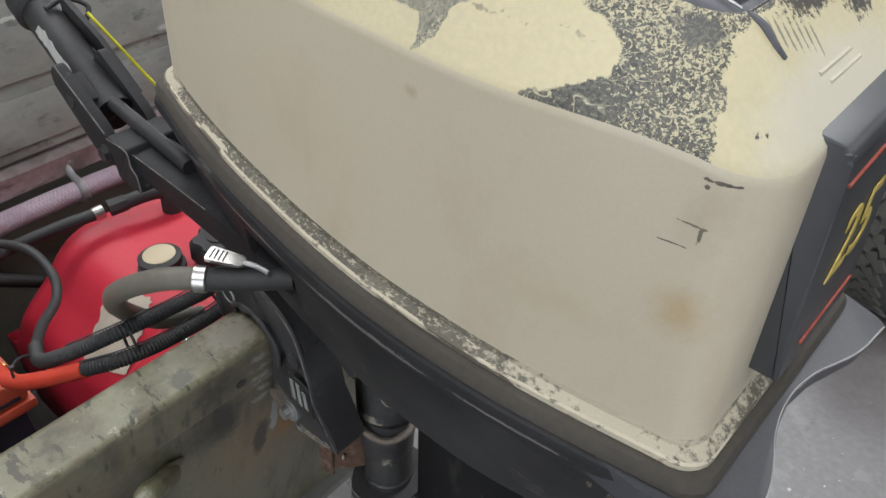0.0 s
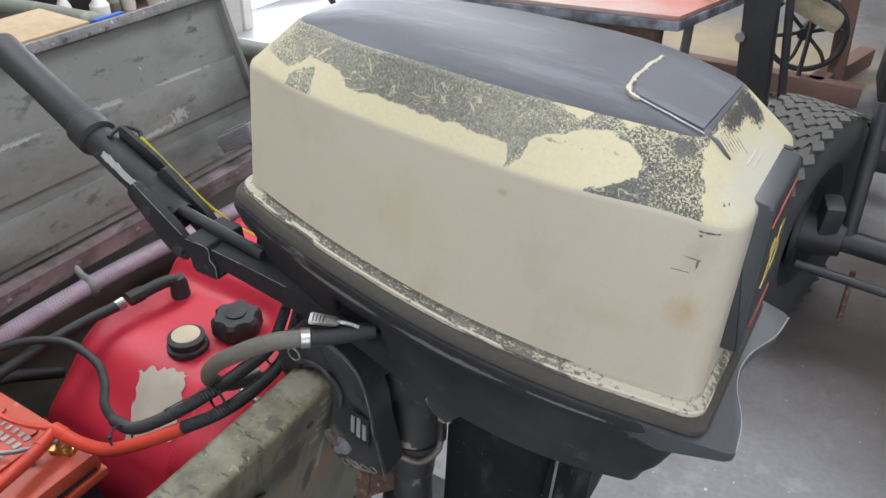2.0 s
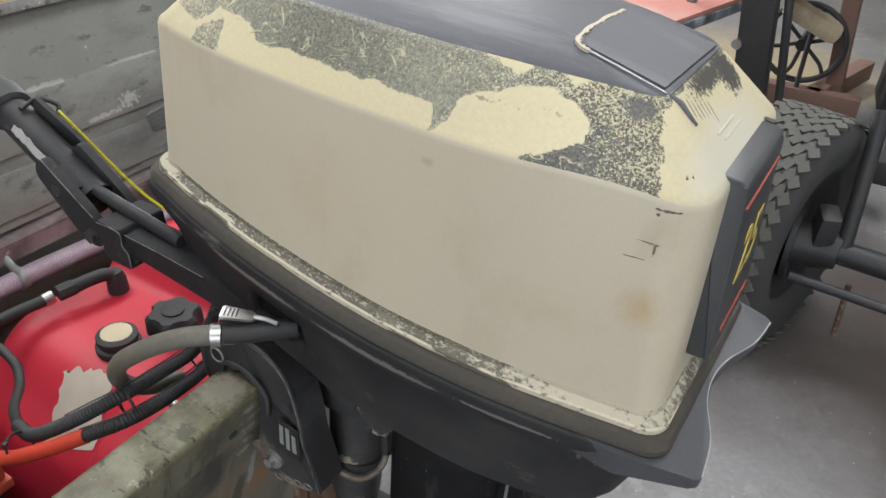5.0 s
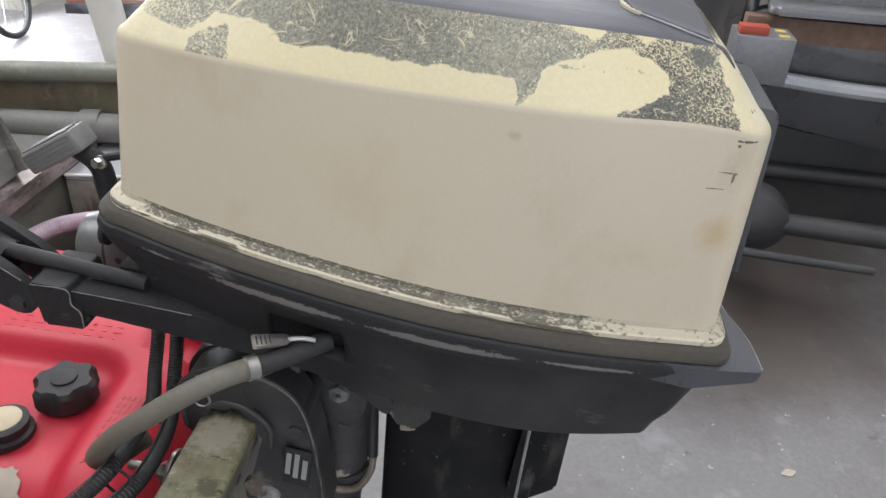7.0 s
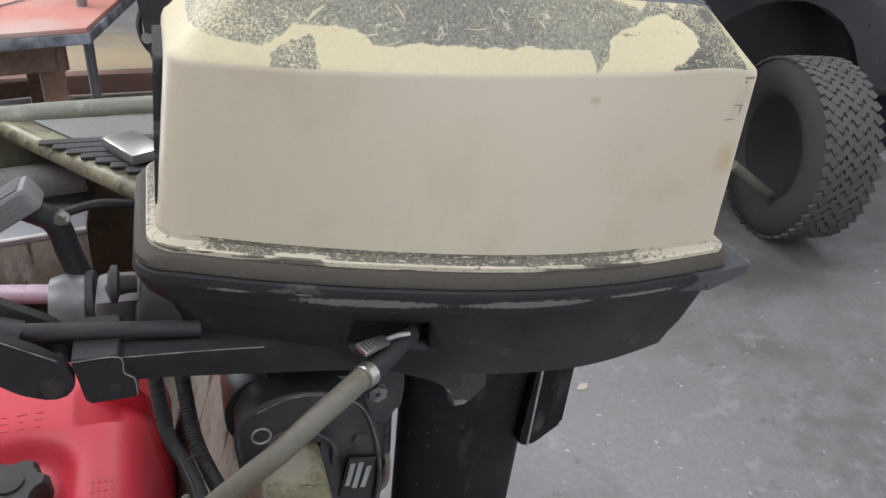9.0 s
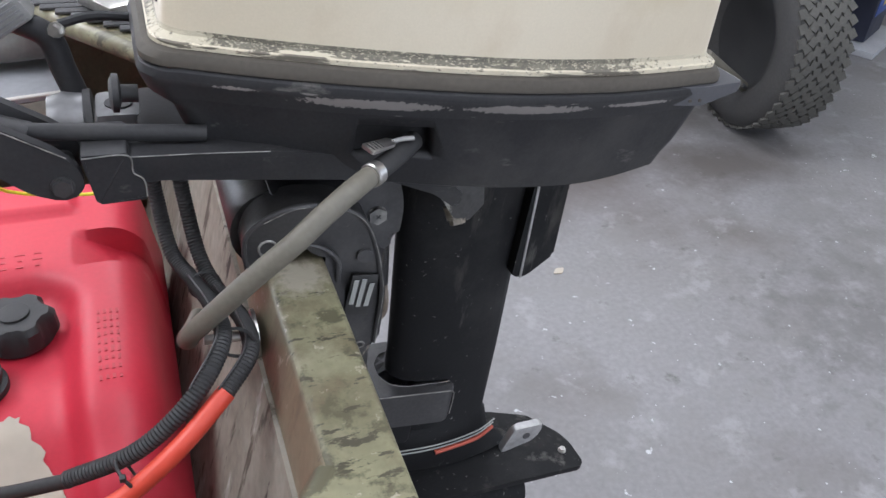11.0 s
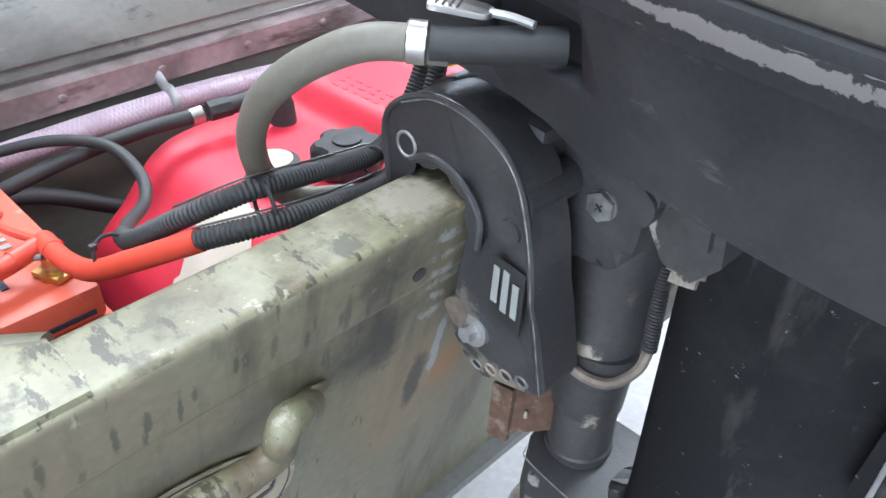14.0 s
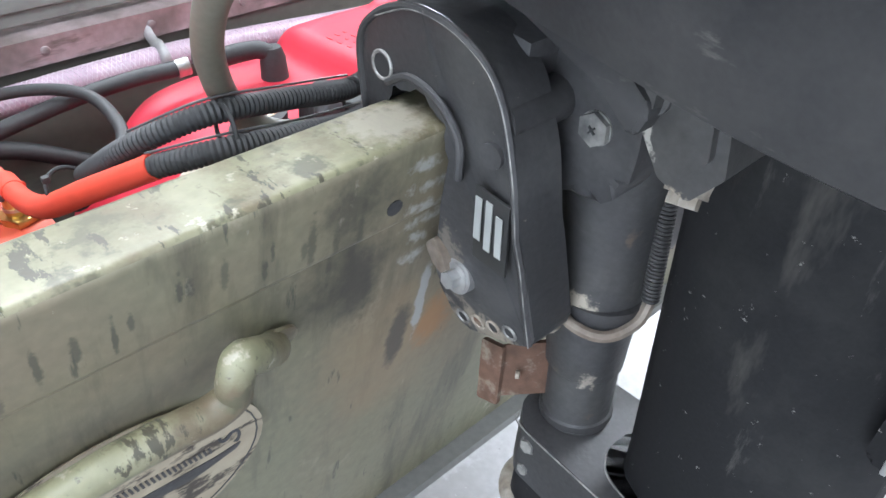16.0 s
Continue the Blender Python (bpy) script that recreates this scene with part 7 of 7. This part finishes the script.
for y in (-0.47, 0.47):
    part("stretcher", B((0, y, 0.20), (1.1, 0.05, 0.09), None, 0.004), DARKWOOD, table)
solo("bent_wire", hose([(-1.75, 3.1, 0.806), (-1.5, 3.3, 0.806), (-1.2, 3.32, 0.806), (-1.0, 3.2, 0.806), (-0.98, 3.1, 0.806)], 0.005, 8), CARGREY, "dark bent rod lying on the red table", "rod")
solo("straight_rod", hose([(-1.0, 3.1, 0.805), (-0.7, 3.5, 0.805)], 0.004, 8), CARGREY, "thin dark rod lying on the red table", "rod")
solo("tan_canvas", B((-0.66, 4.12, 0.892), (1.40, 0.40, 0.19), (0, 0, 17.8), 0.02), TAN, "folded tan canvas bundle on the red table", "canvas")

# ---- spoked iron wheel on a red-brown cart ----
cart = thing("old_cart", "red-brown wooden cart base with an iron spoked wheel", "cart", pose(-0.25, 4.75, 0))
part("base_beam", B((-0.20, -0.40, 0.10), (1.5, 0.10, 0.12), (0, 0, 2), 0.01), BEAM, cart, "red-brown base beam")
part("base_beam", B((0.38, 0.0, 0.10), (0.10, 0.85, 0.12), (0, 0, -14), 0.01), BEAM, cart)
part("cart_post", B((0.335, -0.20, 0.60), (0.10, 0.08, 1.1), (0, -5, 0), 0.01), BEAM, cart)
part("wheel_rim", sweep(bmesh.new(), [Vector((0.15 + 0.225 * math.cos(a * math.pi / 20), -0.28, 0.385 + 0.225 * math.sin(a * math.pi / 20))) for a in range(41)], 0.018, 8), DARKBOX, cart, "iron wheel rim")
part("hub", R((0.15, -0.34, 0.385), (0.15, -0.10, 0.385), 0.035), DARKBOX, cart)
for k in range(6):
    a = k * math.pi / 3 + 0.2
    part("spoke", hose([(0.15 + q * 0.225 * math.cos(a + 0.5 * q * (1 - q)), -0.28, 0.385 + q * 0.225 * math.sin(a + 0.5 * q * (1 - q))) for q in (0.1, 0.4, 0.7, 0.97)], 0.012, 8), DARKBOX, cart, "curved iron spoke")
part("drawbar", R((-0.10, -0.20, 0.60), (0.42, -0.20, 1.00), 0.022, seg=14), DARKBOX, cart, "dark iron drawbar")
part("saddle_post", R((0.19, -0.40, 0.14), (0.19, -0.40, 0.52), 0.014, seg=12), DARKBOX, cart)
part("saddle", B((0.175, -0.40, 0.555), (0.35, 0.17, 0.11), (0, 24, 10), 0.045), mat("worn_tan_leather", (0.42, 0.35, 0.235), 0.6, grain=0.12, scale=60, second=(0.20, 0.17, 0.12), blotch=9), cart, "worn tan padded saddle")
machine = thing("dark_machine", "dark covered machine standing on the floor", "machine", pose(0.58, 4.62, 0, 0, 0, 8))
part("body", B((0, 0, 0.56), (0.44, 0.44, 0.98), None, 0.04), DARKBOX, machine)
part("cover", B((0, 0, 1.11), (0.50, 0.50, 0.16), None, 0.05), CARBLACK, machine, "dark rounded cover")
for x in (-0.16, 0.16):
    for y in (-0.16, 0.16):
        part("foot", R((x, y, 0.0), (x, y, 0.09), 0.025), DARKBOX, machine)

# ---- far left bench with bottles ----
shelf = thing("low_shelf", "low dark shelf unit with bottles on it", "shelf", pose(-3.95, 2.30, 0))
part("shelf_top", B((0, 0, 0.28), (0.45, 1.9, 0.03), None, 0.004), DARKWOOD, shelf)
part("shelf_back", B((-0.24, 0, 0.75), (0.03, 1.9, 1.5), None, 0.004), mat("dark_shelf_back", (0.07, 0.065, 0.06), 0.7, grain=0.2, blotch=3), shelf)
for y in (-0.93, 0.0, 0.93):
    part("upright", B((0, y, 0.133), (0.42, 0.03, 0.265)), DARKWOOD, shelf)
part("shelf_board", B((-0.05, 0, 0.70), (0.35, 1.9, 0.025)), DARKWOOD, shelf)
rb = random.Random(2)


def bottle(x, y, z, r, h, m):
    b = thing("plastic_bottle", "small pale plastic bottle on a shelf", "bottle", pose(x, y, z), "bottles")
    part("body", lathe(bmesh.new(), [(r * 0.9, 0), (r, 0.01), (r, h * 0.62), (r * 0.45, h * 0.8), (r * 0.4, h * 0.88)], None, 16), m, b)
    part("cap", R((0, 0, h * 0.88), (0, 0, h), r * 0.45, seg=12), WHITEPL, b)


for k in range(9):
    bottle(-3.90 + rb.uniform(-0.08, 0.1), 1.52 + 0.17 * k, 0.295, rb.uniform(0.035, 0.06), rb.uniform(0.16, 0.28), WHITEPL if k % 3 else GREYHOSE)
bucket = thing("white_bucket", "white plastic bucket standing on the floor", "bucket", pose(-3.85, 3.12, 0, 0, 0, 0))
part("body", lathe(bmesh.new(), [(0.13, 0), (0.15, 0.34), (0.158, 0.34), (0.158, 0.37), (0.145, 0.37)], None, 28), WHITEPL, bucket)
part("rim_band", lathe(bmesh.new(), [(0.153, 0), (0.162, 0.002), (0.162, 0.018), (0.153, 0.02)], Matrix.Translation((0, 0, 0.30)), 28), WHITEPL, bucket)
hoop = thing("bicycle_wheel", "bicycle wheel leaning by the doorway", "wheel", pose(-3.42, 4.25, 0.33, 0, -12, 10))
part("tyre", sweep(bmesh.new(), [Vector((0, 0.31 * math.cos(a * math.pi / 20), 0.31 * math.sin(a * math.pi / 20))) for a in range(41)], 0.022, 8), RUBBER, hoop)
for k in range(12):
    part("spoke", R((0, 0, 0), (0, 0.29 * math.cos(k * math.pi / 6), 0.29 * math.sin(k * math.pi / 6)), 0.003, seg=6), STEEL, hoop)
solo("guide_pole", R((-0.50, 0.895, 0.0), (-0.770, 0.890, 1.75), 0.034, seg=24), WHITEPL, "white plastic trailer guide pole beside the hull", "guide pole")
solo("plywood_sheet", B((-3.5, 6.1, 0.7), (0.06, 1.5, 1.4), (0, 8, 0), 0.01), PLY, "leaning weathered plywood sheet", "board")
solo("leaf", S(rounded([(-0.03, 0), (0.0, 0.018), (0.03, 0.004), (0.0, -0.016)], 0.01), 0.001, 0.004, "z"), PAPER, "dry pale leaf on the concrete floor", "leaf", pose(1.098, 1.158, 0.0, 0, 0, 20))
part("stbd_cleat", B((-0.20, 0.60, 1.225), (0.06, 0.10, 0.02), (0, 0, 30), 0.008), STEEL, boat, "bright metal cleat")

# ---- roof lights ----
for lx, ly in ((-2.2, 0.2), (0.6, -1.6), (0.4, 2.6), (3.2, 0.6), (-2.4, 4.4), (3.4, 4.4)):
    rl = thing("roof_light", "pale translucent roof light panel in the ceiling", "roof light", pose(lx, ly, 4.0), "roof lights")
    part("frame", S(rounded([(-0.52, -1.2), (0.52, -1.2), (0.52, 1.2), (-0.52, 1.2)], 0.02), -0.035, 0.0, "z", 0.004), WHITEPL, rl)
    part("panel", B((0, 0, -0.037), (0.96, 2.32, 0.003)), DAY, rl)
